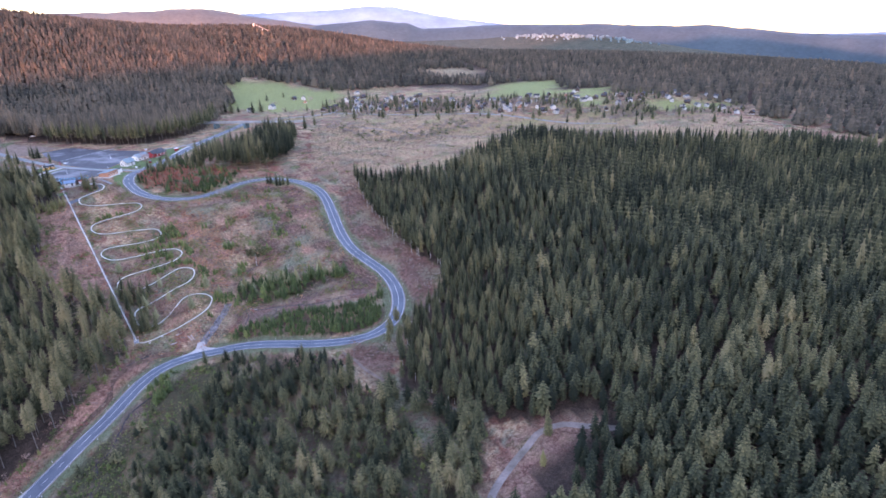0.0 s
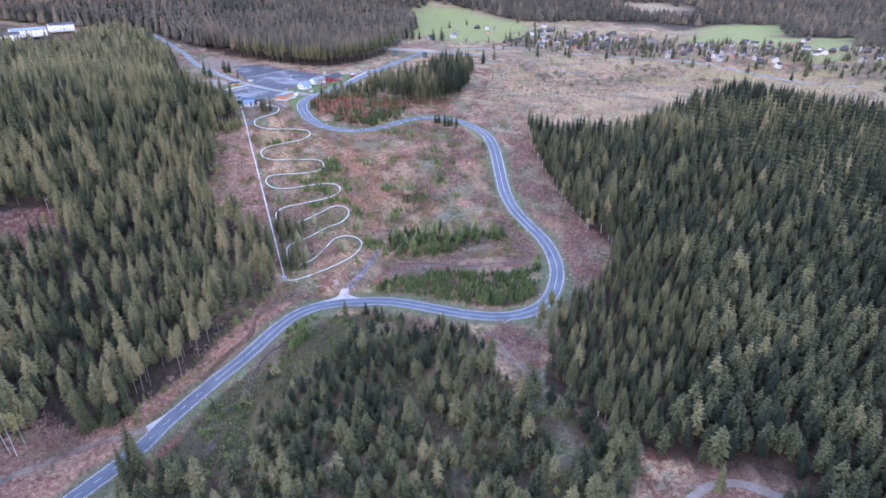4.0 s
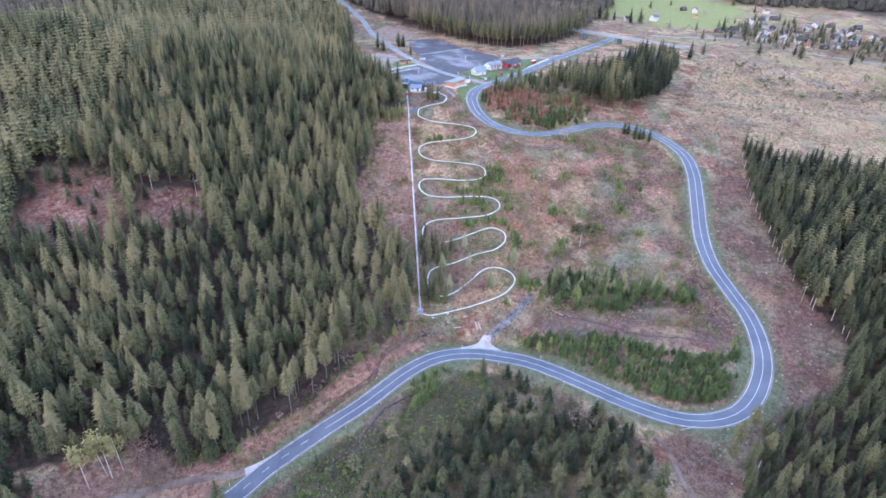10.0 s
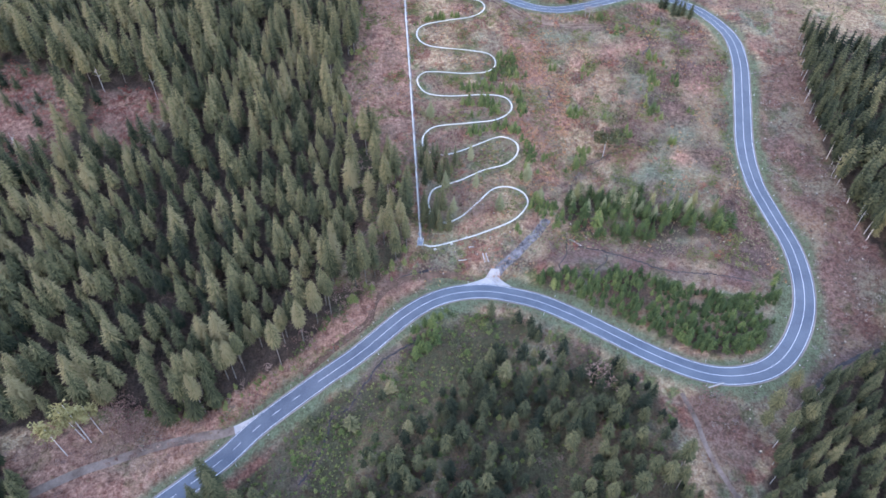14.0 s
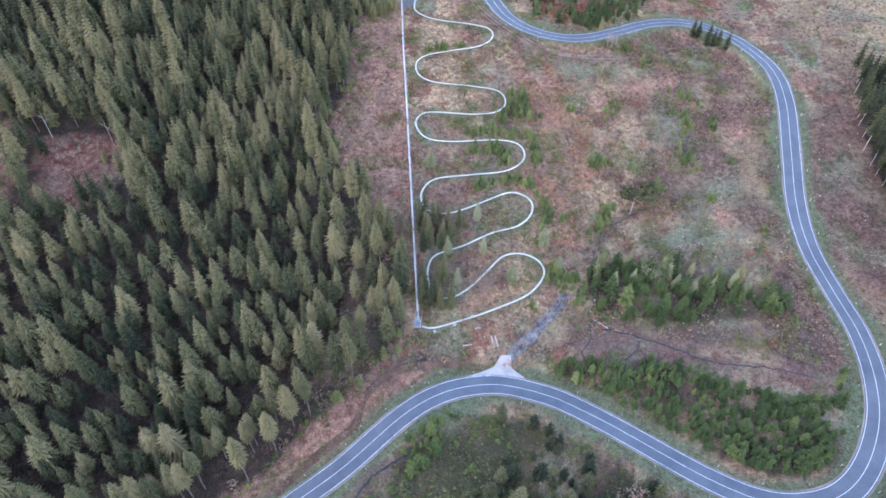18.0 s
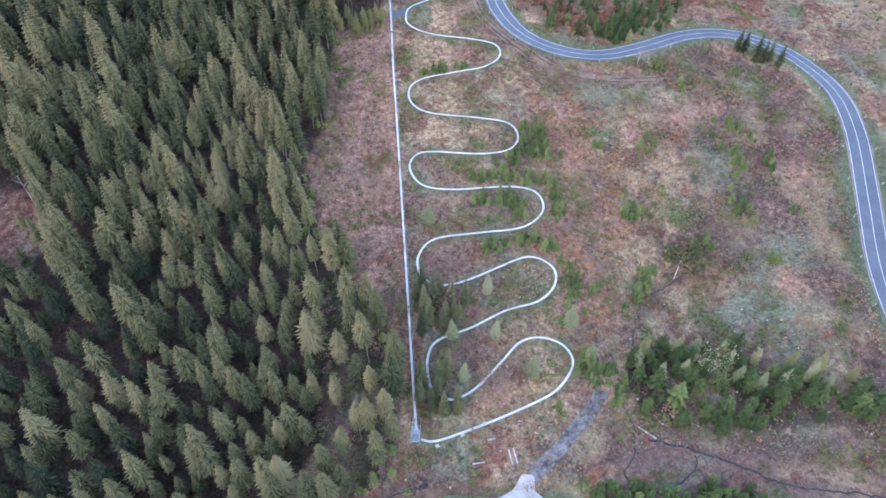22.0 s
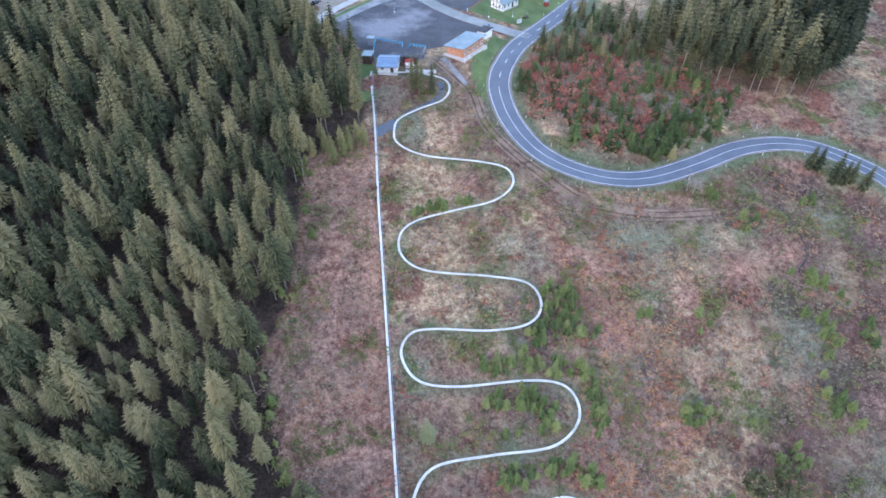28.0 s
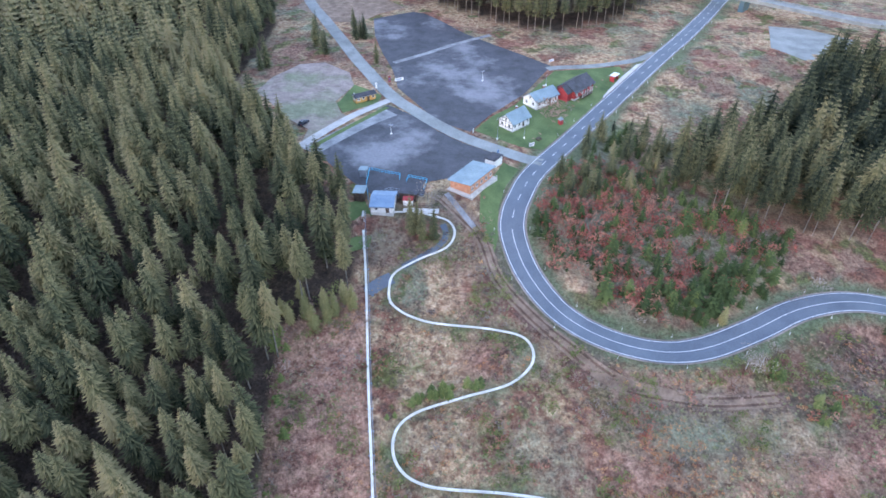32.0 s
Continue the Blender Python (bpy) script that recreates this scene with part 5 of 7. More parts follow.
def gable_house(name, m, length, width, wall, rise, wall_mat, roof_mat, label, windows=3, group="", over=0.5, chimney=True, beams=None, plinth=True, storeys=1, category="house", sills=True):
    """A house with its ridge along local x: plinth, walls with gables, two roof slopes, windows, door, chimney."""
    root = thing(name, m, label, category, group)
    L, W = length / 2, width / 2
    if plinth:
        part("plinth", Shape().box(-L - 0.05, L + 0.05, -W - 0.05, W + 0.05, -1.2, 0.35), M_concrete, root)
    part("wall", Shape().add([(-L, -W, 0.3), (L, -W, 0.3), (L, W, 0.3), (-L, W, 0.3), (-L, -W, wall), (L, -W, wall), (L, W, wall), (-L, W, wall), (-L, 0, wall + rise), (L, 0, wall + rise)],
                             [(0, 1, 5, 4), (2, 3, 7, 6), (1, 2, 6, 9, 5), (3, 0, 4, 8, 7), (4, 5, 9, 8), (6, 7, 8, 9), (3, 2, 1, 0)]), wall_mat, root)
    k = rise / W
    for s in (-1, 1):
        quad = [(-L - over, s * (W + over), wall - k * over + 0.22), (L + over, s * (W + over), wall - k * over + 0.22), (L + over, 0, wall + rise + 0.22), (-L - over, 0, wall + rise + 0.22)]
        slope = part("roof_slope", Shape().slab(quad if s < 0 else quad[::-1], 0.18), roof_mat, root)
        part("gutter", Shape().box(-L - over, L + over, s * (W + over) - 0.07, s * (W + over) + 0.07, wall - k * over - 0.08, wall - k * over + 0.03), M_dark_steel, slope)
    part("ridge_cap", Shape().box(-L - over, L + over, -0.14, 0.14, wall + rise + 0.14, wall + rise + 0.27), roof_mat, root)
    for floor in range(storeys):
        z = 1.2 + floor * 2.6
        for i in range(windows):
            x = -L + (i + 0.5) * length / windows
            for face, y in (("y-", -W), ("y+", W)):
                if floor == 0 and face == "y-" and i == windows // 2:
                    continue
                window(root, (x, y, z), face, sills=sills)
    for face, x in (("x-", -L), ("x+", L)):
        for y in (-width / 4, width / 4):
            window(root, (x, y, 1.2), face, sills=sills)
        window(root, (x, 0, wall + 0.25), face, 0.9, 1.0, sills=sills)
    x = -L + (windows // 2 + 0.5) * length / windows
    door = part("door", Shape().box(x - 0.5, x + 0.5, -W - 0.06, -W + 0.02, 0.35, 2.4), M_timber, root)
    part("handle", Shape().box(x + 0.32, x + 0.44, -W - 0.12, -W - 0.06, 1.3, 1.36), M_steel, door)
    if chimney:
        c = part("chimney", Shape().box(L * 0.3 - 0.35, L * 0.3 + 0.35, 0.1, 0.8, wall, wall + rise + 0.9), M_roof_red, root)
        part("chimney_cap", Shape().box(L * 0.3 - 0.42, L * 0.3 + 0.42, 0.03, 0.87, wall + rise + 0.904, wall + rise + 1.0), M_concrete, c)
    if beams:
        s = Shape()
        for x in (-L - 0.05, L + 0.01):
            for y in (-W, -W / 2, 0, W / 2, W - 0.16):
                s.box(x, x + 0.04, y, y + 0.16, 0.4, wall + (1 - abs(y) / W) * rise * 0.92)
            for z in (wall - 0.12, 1.0):
                s.box(x - 0.005, x + 0.045, -W, W, z, z + 0.16)
            s.box(x - 0.005, x + 0.045, -W * 0.5, W * 0.5, wall + rise * 0.45, wall + rise * 0.45 + 0.15)
        part("timber_framing", s, beams, root, "dark brown timber framing")
    return root


def shed(name, m, length, width, low, high, wall_mat, roof_mat, label, category="shed", over=0.3, windows=0, face="y-"):
    """A building under one sloping roof: high along local -y."""
    root = thing(name, m, label, category)
    L, W = length / 2, width / 2
    part("wall", Shape().add([(-L, -W, -0.8), (L, -W, -0.8), (L, W, -0.8), (-L, W, -0.8), (-L, -W, high), (L, -W, high), (L, W, low), (-L, W, low)],
                             [(3, 2, 1, 0), (4, 5, 6, 7), (0, 1, 5, 4), (1, 2, 6, 5), (2, 3, 7, 6), (3, 0, 4, 7)]), wall_mat, root)
    k = (high - low) / width
    part("roof", Shape().slab([(-L - over, -W - over, high + k * over + 0.2), (L + over, -W - over, high + k * over + 0.2), (L + over, W + over, low - k * over + 0.2), (-L - over, W + over, low - k * over + 0.2)], 0.17), roof_mat, root)
    seams = Shape()
    for i in range(1, int(length / 0.9)):
        x = -L - over + i * 0.9
        seams.slab([(x - 0.03, -W - over, high + k * over + 0.25), (x + 0.03, -W - over, high + k * over + 0.25), (x + 0.03, W + over, low - k * over + 0.25), (x - 0.03, W + over, low - k * over + 0.25)], 0.045)
    part("roof_seams", seams, roof_mat, root)
    for i in range(windows):
        window(root, (-L + (i + 0.5) * length / windows, -W if face == "y-" else W, 1.0), face, 1.1, 1.1)
    door = part("door", Shape().box(L - 0.004, L + 0.05, -0.45, 0.45, 0.05, 2.0), M_timber, root)
    part("handle", Shape().box(L + 0.05, L + 0.09, 0.28, 0.38, 1.0, 1.06), M_steel, door)
    return root


# ---- the toboggan run ----
def trough(half, deep):
    """Cross-section of a steel half-pipe with rolled rims: across, up."""
    inner = [(-half - 0.06, deep - 0.04), (-half, deep), (-half * 0.82, deep * 0.35), (-half * 0.4, 0.04), (half * 0.4, 0.04), (half * 0.82, deep * 0.35), (half, deep), (half + 0.06, deep - 0.04)]
    return inner + [(half * 0.88, deep * 0.3), (half * 0.42, -0.03), (-half * 0.42, -0.03), (-half * 0.88, deep * 0.3)]


def sweep_sections(name, line, profile, per, up, mat, parent):
    side = sideways(line)
    z = land(line[:, 0], line[:, 1]) + up
    n = len(profile)
    for s in range(0, len(line) - 1, per):
        e = min(s + per, len(line) - 1)
        verts, faces = [], []
        for i in range(s, e + 1):
            for u, w in profile:
                p = line[i] + side[i] * u
                verts.append((p[0], p[1], z[i] + w))
        for i in range(e - s):
            for k in range(n):
                a, b = i * n + k, i * n + (k + 1) % n
                faces.append((a, b, b + n, a + n))
        mesh_object(name, verts, faces, mat, parent, True)


toboggan_run = thing("toboggan_run", Matrix.Identity(4), "winding pale steel toboggan trough on short supports", "toboggan run")
sweep_sections("trough_section", slide_line, trough(0.28, 0.28), 6, 0.22, M_steel, toboggan_run)
support_shape = Shape().box(-0.05, 0.05, -0.5, 0.5, -0.6, 0.0).box(-0.05, 0.05, -0.5, -0.4, 0, 0.28).box(-0.05, 0.05, 0.4, 0.5, 0, 0.28)
support = part("support", support_shape, M_dark_steel, toboggan_run)
slide_side = sideways(slide_line)
for i in range(3, len(slide_line), 6):
    ob = support if i == 3 else new("support", support.data)
    ob.parent = toboggan_run
    ob.matrix_basis = at(*slide_line[i], math.degrees(math.atan2(slide_side[i][1], slide_side[i][0])) - 90, 0.02)
lift_run = thing("sledge_lift", Matrix.Identity(4), "straight pale steel sledge lift track up the slope", "lift")
lift_fine = spline(LIFT, 1.5)
sweep_sections("track_section", lift_fine, trough(0.25, 0.16), 6, 0.3, M_steel, lift_run)
sweep_sections("cable_guard", lift_fine + sideways(lift_fine) * 0.62, [(-0.05, 0), (-0.05, 0.22), (0.05, 0.22), (0.05, 0)], 12, 0.3, M_dark_steel, lift_run)
sleeper = Shape().box(-0.6, 0.85, -0.08, 0.08, -0.5, 0.27)
first_sleeper = None
for i in range(2, len(lift_fine), 4):
    if first_sleeper is None:
        ob = first_sleeper = part("sleeper", sleeper, M_dark_steel, lift_run)
    else:
        ob = new("sleeper", first_sleeper.data)
        ob.parent = lift_run
    ob.matrix_basis = at(*lift_fine[i], 5)


def bottom_station():
    root = thing("turning_station", at(-0.2, 3.0, -3), "grey steel platform where sledges turn to the lift", "platform")
    part("deck", Shape().box(-1.1, 1.1, -3.3, 3.3, 0.28, 0.36), M_dark_steel, root)
    for i in range(14):
        part("grating_bar", Shape().box(-1.08, 1.08, -3.2 + i * 0.48, -3.12 + i * 0.48, 0.364, 0.4), M_steel, root)
    for x in (-1.05, 1.05):
        for y in (-3.2, 0, 3.2):
            part("leg", Shape().box(x - 0.06, x + 0.06, y - 0.06, y + 0.06, -0.8, 0.28), M_dark_steel, root)
            part("rail_post", Shape().tube((x, y, 0.36), (x, y, 1.35), 0.035, 0.035), M_steel, root)
        part("hand_rail", Shape().box(x - 0.04, x + 0.04, -3.25, 3.25, 1.32, 1.4), M_steel, root)
    part("guide_wheel", Shape().tube((0.1, -1.9, 0.42), (0.1, -1.9, 0.6), 0.75, 0.75, 18), M_dark_steel, root)
    part("cabinet", Shape().box(-0.95, -0.35, 1.6, 2.4, 0.364, 1.5, 0.04), M_roof_blue, root)


bottom_station()
for x, y in ((11.5, 2.4), (5.2, -0.4), (17.2, 5.4)):
    b = thing("concrete_block", at(x, y, 22), "small pale concrete block under the toboggan trough", "block", "trough blocks")
    part("block", Shape().box(-0.5, 0.5, -0.35, 0.35, -0.3, 0.42, 0.05), M_concrete, b)

# ---- buildings at the car park ----
orange = shed("lodge", at(14.8, 186.8, 53), 12.0, 6.8, 2.7, 3.4, M_orange, M_roof_blue, "orange boarded lodge with blue-grey sheet roof", "house", 0.7, 5)
terrace = part("terrace", Shape().box(-7.2, 6.4, -4.9, 3.7, -1.2, 0.12), M_concrete, orange, "pale concrete terrace")
for i in range(6):
    part("terrace_post", Shape().box(-6.9 + i * 2.6, -6.78 + i * 2.6, -4.75, -4.63, 0.124, 1.05), M_white, orange)
shed("pump_house", at(22.2, 198.6, 53), 4.6, 3.4, 2.5, 2.7, M_white, M_roof_dark, "small white rendered hut with a flat dark roof", "hut", 0.25)
gable_house("timber_framed_house", at(31.6, 226.0, 44), 9.0, 6.2, 3.0, 2.5, M_white, M_roof_blue, "white half-timbered house with a blue-grey roof", 4, beams=M_timber)
gable_house("white_house", at(43.2, 243.4, 39), 11.4, 6.6, 3.0, 2.0, M_white, M_roof_blue, "white rendered house with a blue-grey sheet roof", 4)
red_house = gable_house("red_house", at(57.6, 252.2, 47), 13.0, 7.8, 3.0, 2.4, M_red, M_roof_dark, "red boarded wooden house with a dark slate roof", 4, chimney=False)
wing = Shape().add([(-9.6, -2.6, 0), (-6.0, -2.6, 0), (-6.0, 2.6, 0), (-9.6, 2.6, 0), (-9.6, -2.6, 3.2), (-6.0, -2.6, 3.2), (-6.0, 2.6, 3.2), (-9.6, 2.6, 3.2), (-9.6, 0, 5.2), (-6.0, 0, 5.2)],
                   [(0, 1, 5, 4), (2, 3, 7, 6), (3, 0, 4, 8, 7), (1, 2, 6, 9, 5), (4, 5, 9, 8), (6, 7, 8, 9)])
part("wing", wing, M_red, red_house)
for s in (-1, 1):
    q = [(-10.0, s * 3.0, 3.1), (-5.9, s * 3.0, 3.1), (-5.9, 0, 5.4), (-10.0, 0, 5.4)]
    part("wing_roof", Shape().slab(q if s < 0 else q[::-1], 0.16), M_roof_dark, red_house)
porch = part("porch", Shape().box(-3.5, 3.5, -5.6, -3.76, 0.1, 0.35), M_timber, red_house)
for i in range(5):
    part("porch_post", Shape().box(-3.4 + i * 1.68, -3.28 + i * 1.68, -5.5, -5.38, 0.354, 2.9), M_white, porch)
gable_house("start_station", at(-10.4, 177.0, -5), 6.2, 7.6, 2.3, 1.1, M_white, M_roof_mid, "white slide station with a blue sheet roof", 2, over=0.35, chimney=False, category="station")
shed("ticket_hut", at(-3.4, 180.4, -12), 5.0, 2.8, 2.0, 2.2, M_timber, M_roof_dark, "low dark flat-roofed ticket hut beside the station", "hut", 0.25)
shed("tool_shed", at(-17.3, 180.6, -6), 2.8, 4.2, 2.2, 2.6, M_timber, M_roof_blue, "small brown shed with a blue-grey roof", "shed", 0.3)
shed("tool_shed", at(-17.1, 190.8, -6), 2.0, 2.6, 2.1, 2.4, M_dark_steel, M_roof_blue, "tiny grey-green shed at the blue fence", "shed", 0.25)
gable_house("snack_hut", at(-21.4, 242.6, 30), 7.8, 2.8, 2.5, 0.5, M_yellow, M_roof_dark, "long yellow wooden snack hut with a dark roof", 4, chimney=False, over=0.4, plinth=False, category="hut")
kiosk = thing("red_kiosk", at(-3.6, 177.6, -5), "small red kiosk with white counter", "kiosk")
part("cabin", Shape().box(-1.3, 1.3, -0.9, 0.9, 0, 2.0), M_white, kiosk)
part("roof", Shape().box(-1.5, 1.5, -1.1, 1.1, 2.004, 2.3, 0.25), M_red, kiosk)
part("counter", Shape().box(-1.2, 1.2, -1.25, -0.904, 0.9, 1.0), M_concrete, kiosk)
ramp_thing = thing("boarding_ramp", at(0.0, 174.6, -4), "pale wooden boarding platform beside the trough", "platform")
part("deck", Shape().box(-5, 5, -1.1, 1.1, 0.3, 0.42), M_concrete, ramp_thing)
for x in (-4.8, -1.6, 1.6, 4.8):
    part("post", Shape().box(x - 0.06, x + 0.06, 0.98, 1.1, -0.6, 1.4), M_timber, ramp_thing)
part("rail", Shape().box(-5, 5, 1.0, 1.08, 1.3, 1.4), M_timber, ramp_thing)


def fence(name, points, label, mat, height=1.1, gap=1.0):
    root = thing(name, Matrix.Identity(4), label, "fence")
    for a, b in zip(points, points[1:]):
        n = max(1, int(math.dist(a, b) / gap))
        for i in range(n):
            p, q = (spot(*(np.array(a) + (np.array(b) - a) * t)) for t in (i / n, (i + 1) / n))
            part("post", Shape().tube(p, p + Vector((0, 0, height)), 0.05, 0.05, 6), mat, root)
            for h in (height, height * 0.5):
                part("bar", Shape().tube(p + Vector((0, 0, h)), q + Vector((0, 0, h)), 0.07, 0.07, 5), mat, root)
    return root


fence("queue_fence", [(-14.9, 178.7), (-16, 186.2), (-15.6, 193.4), (-10.8, 191.9), (-6.3, 190.7), (-6.5, 188.2)], "bright blue tubular steel fence", M_cyan)
fence("queue_fence", [(-4.5, 187.6), (-3.7, 189.8), (1.7, 188), (0.7, 183)], "bright blue tubular steel fence", M_cyan)
fence("wire_fence", [(-13, 181), (-8.8, 183.5), (0.8, 180)], "grey steel fence behind the ticket hut", M_dark_steel, 1.2, 1.6)


def mast(name, x, y, high, label, lamp=True, mat=None):
    root = thing(name, at(x, y), label, "mast")
    part("base", Shape().box(-0.3, 0.3, -0.3, 0.3, -0.2, 0.45, 0.05), M_white, root)
    part("pole", Shape().tube((0, 0, 0.45), (0, 0, high), 0.08, 0.045, 8), mat or M_white, root)
    if lamp:
        part("lamp_arm", Shape().box(-0.7, 0.7, -0.05, 0.05, high - 0.15, high - 0.05), M_dark_steel, root)
        for s in (-0.7, 0.45):
            part("lamp_head", Shape().box(s, s + 0.25, -0.2, 0.2, high - 0.3, high - 0.154), M_dark_steel, root)
    return root


mast("light_mast", -10.3, 216.6, 3.6, "white light mast in the middle of the car park")
mast("light_mast", 23.0, 261.2, 4.2, "white light mast on the dark car park")
for x, y in ((24.9, 215.7), (34.0, 216.9), (47.3, 257.4)):
    mast("flag_pole", x, y, 4.5, "slim grey flag pole on the lawn", False, M_dark_steel)


def sign(x, y, turn, w, h, foot, board, label):
    root = thing("sign", at(x, y, turn), label, "sign")
    for s in (-1, 1):
        part("post", Shape().tube((s * (w / 2 - 0.1), 0, -0.2), (s * (w / 2 - 0.1), 0, foot + h), 0.05, 0.05, 6), M_dark_steel, root)
    b = part("board", Shape().box(-w / 2, w / 2, -0.1, -0.054, foot, foot + h), board, root)
    part("lettering_bar", Shape().box(-w * 0.35, w * 0.35, -0.108, -0.104, foot + h * 0.55, foot + h * 0.72), M_roof_strong, b)
    part("lettering_bar", Shape().box(-w * 0.35, w * 0.2, -0.108, -0.104, foot + h * 0.25, foot + h * 0.4), M_roof_strong, b)


sign(-9.5, 260.4, 25, 3.6, 1.2, 0.5, M_white, "broad white notice board at the car park entrance")
sign(-13.2, 259.4, 25, 0.9, 2.4, 0.3, M_red, "narrow red and white advertising board")
sign(-17.8, 252.9, 10, 0.7, 2.2, 0.6, M_white, "slim red-white board beside the lane")
sign(35.8, 211.4, 20, 1.9, 1.4, 0.4, M_white, "white information board on the lawn")
sign(52.5, 278.3, 30, 2.6, 1.0, 0.6, M_white, "white road sign at the car park exit")
sign(17, 219, 60, 0.8, 1.2, 0.6, M_white, "small white sign at the lawn edge")
sign(24, 204, 40, 0.8, 1.6, 0.8, M_roof_strong, "blue sign at the junction")
figure = thing("playground_tower", at(48.2, 228.3, 30), "small red play tower with a grey cap", "play tower")
part("tower", Shape().box(-0.7, 0.7, -0.7, 0.7, 0, 1.8, 0.1), M_red, figure)
part("cap", Shape().add([(-0.9, -0.9, 1.8), (0.9, -0.9, 1.8), (0.9, 0.9, 1.8), (-0.9, 0.9, 1.8), (0, 0, 2.9)], [(0, 1, 4), (1, 2, 4), (2, 3, 4), (3, 0, 4), (3, 2, 1, 0)]), M_roof_blue, figure)
part("slide_board", Shape().slab([(0.7, -0.3, 1.2), (2.2, -0.3, 0.1), (2.2, 0.3, 0.1), (0.7, 0.3, 1.2)], 0.06), M_white, figure)
bench = thing("picnic_table", at(38.9, 216.6, 40), "dark wooden picnic table on the lawn", "table")
part("tabletop", Shape().box(-0.9, 0.9, -0.4, 0.4, 0.7, 0.76), M_timber, bench)
for s in (-1, 1):
    part("bench_board", Shape().box(-0.9, 0.9, s * 0.75 - 0.15, s * 0.75 + 0.15, 0.42, 0.47), M_timber, bench)
    part("leg", Shape().box(s * 0.7 - 0.05, s * 0.7 + 0.05, -0.75, 0.75, 0.0, 0.416), M_timber, bench)
shelter = thing("bus_shelter", at(75.0, 262.5, 50), "small red and white bus shelter", "shelter")
part("back_wall", Shape().box(-1.8, 1.8, 0.9, 1.05, 0, 2.3), M_red, shelter)
for s in (-1, 1):
    part("side_wall", Shape().box(s * 1.8 - 0.06, s * 1.8 + 0.06, -0.9, 0.896, 0, 2.3), M_red, shelter)
part("roof", Shape().box(-2.1, 2.1, -1.2, 1.3, 2.304, 2.55, 0.15), M_white, shelter)
part("seat", Shape().box(-1.5, 1.5, 0.45, 0.88, 0.42, 0.48), M_timber, shelter)


def parked_car(x, y, turn, paint, label):
    root = thing("car", at(x, y, turn, 0.1), label, "car")
    body = Shape().box(-2.1, 2.1, -0.85, 0.85, 0.3, 0.85, 0.06)
    part("body", body, paint, root)
    cab = part("cabin", Shape().add([(-1.7, -0.78, 0.85), (1.0, -0.78, 0.85), (1.0, 0.78, 0.85), (-1.7, 0.78, 0.85), (-1.3, -0.62, 1.45), (0.3, -0.62, 1.45), (0.3, 0.62, 1.45), (-1.3, 0.62, 1.45)],
                                    [(0, 1, 5, 4), (1, 2, 6, 5), (2, 3, 7, 6), (3, 0, 4, 7)]), M_glass, root)
    part("roof", Shape().box(-1.32, 0.32, -0.64, 0.64, 1.45, 1.52, 0.05), paint, cab)
    for wx in (-1.3, 1.3):
        for s in (-1, 1):
            w = part("wheel", Shape().tube((wx, s * 0.7, 0.32), (wx, s * 0.9, 0.32), 0.32, 0.32, 12), M_black, root)
            part("rim", Shape().tube((wx, s * 0.905, 0.32), (wx, s * 0.92, 0.32), 0.2, 0.18, 10), M_steel, w)
    for s in (-1, 1):
        part("headlight", Shape().box(2.06, 2.12, s * 0.6 - 0.18, s * 0.6 + 0.18, 0.58, 0.74), M_white, root)
        part("tail_light", Shape().box(-2.12, -2.06, s * 0.65 - 0.12, s * 0.65 + 0.12, 0.6, 0.78), M_red, root)
    return root


parked_car(-40.0, 221.5, 60, M_carpaint, "dark blue car parked on the gravel yard")
parked_car(-31, 420, 20, M_white, "white car parked by the bare field")

# roadside guide posts
post_root = thing("guide_post", Matrix.Identity(4), "white plastic roadside guide post with black band", "guide post", "guide posts")
part("post", Shape().box(-0.07, 0.07, -0.06, 0.06, -0.2, 1.0, 0.02), M_white, post_root)
part("band", Shape().box(-0.075, 0.075, -0.065, 0.065, 0.7, 0.86), M_black, post_root)
lengths = np.r_[0, np.cumsum(np.linalg.norm(np.diff(road_line, axis=0), axis=1))]
road_side = sideways(road_line)
n_post = 0
for s in np.arange(6, lengths[-1] - 60, 14.0):
    i = int(np.searchsorted(lengths, s))
    for o in (-4.9, 4.9):
        p = road_line[i] + road_side[i] * o
        if np.hypot(p[0] - 30, p[1] - 200) < 12 or np.hypot(p[0] - 27, p[1] + 12) < 8:
            continue
        m = at(*p, math.degrees(math.atan2(road_side[i][1], road_side[i][0])))
        if n_post == 0:
            post_root.matrix_basis = m
        else:
            copy_thing(post_root, m)
        n_post += 1
# marker posts beside the lift
marker = thing("marker_post", at(-1.6, 12), "short orange-brown wooden marker post beside the lift", "post", "lift markers")
part("stake", Shape().box(-0.09, 0.09, -0.09, 0.09, -0.2, 1.0, 0.02), M_orange, marker)
for k in range(1, 16):
    t = k / 16
    x, y = np.interp(t, np.linspace(0, 1, len(lift_fine)), lift_fine[:, 0]), np.interp(t, np.linspace(0, 1, len(lift_fine)), lift_fine[:, 1])
    copy_thing(marker, at(x - 1.3, y, 5))

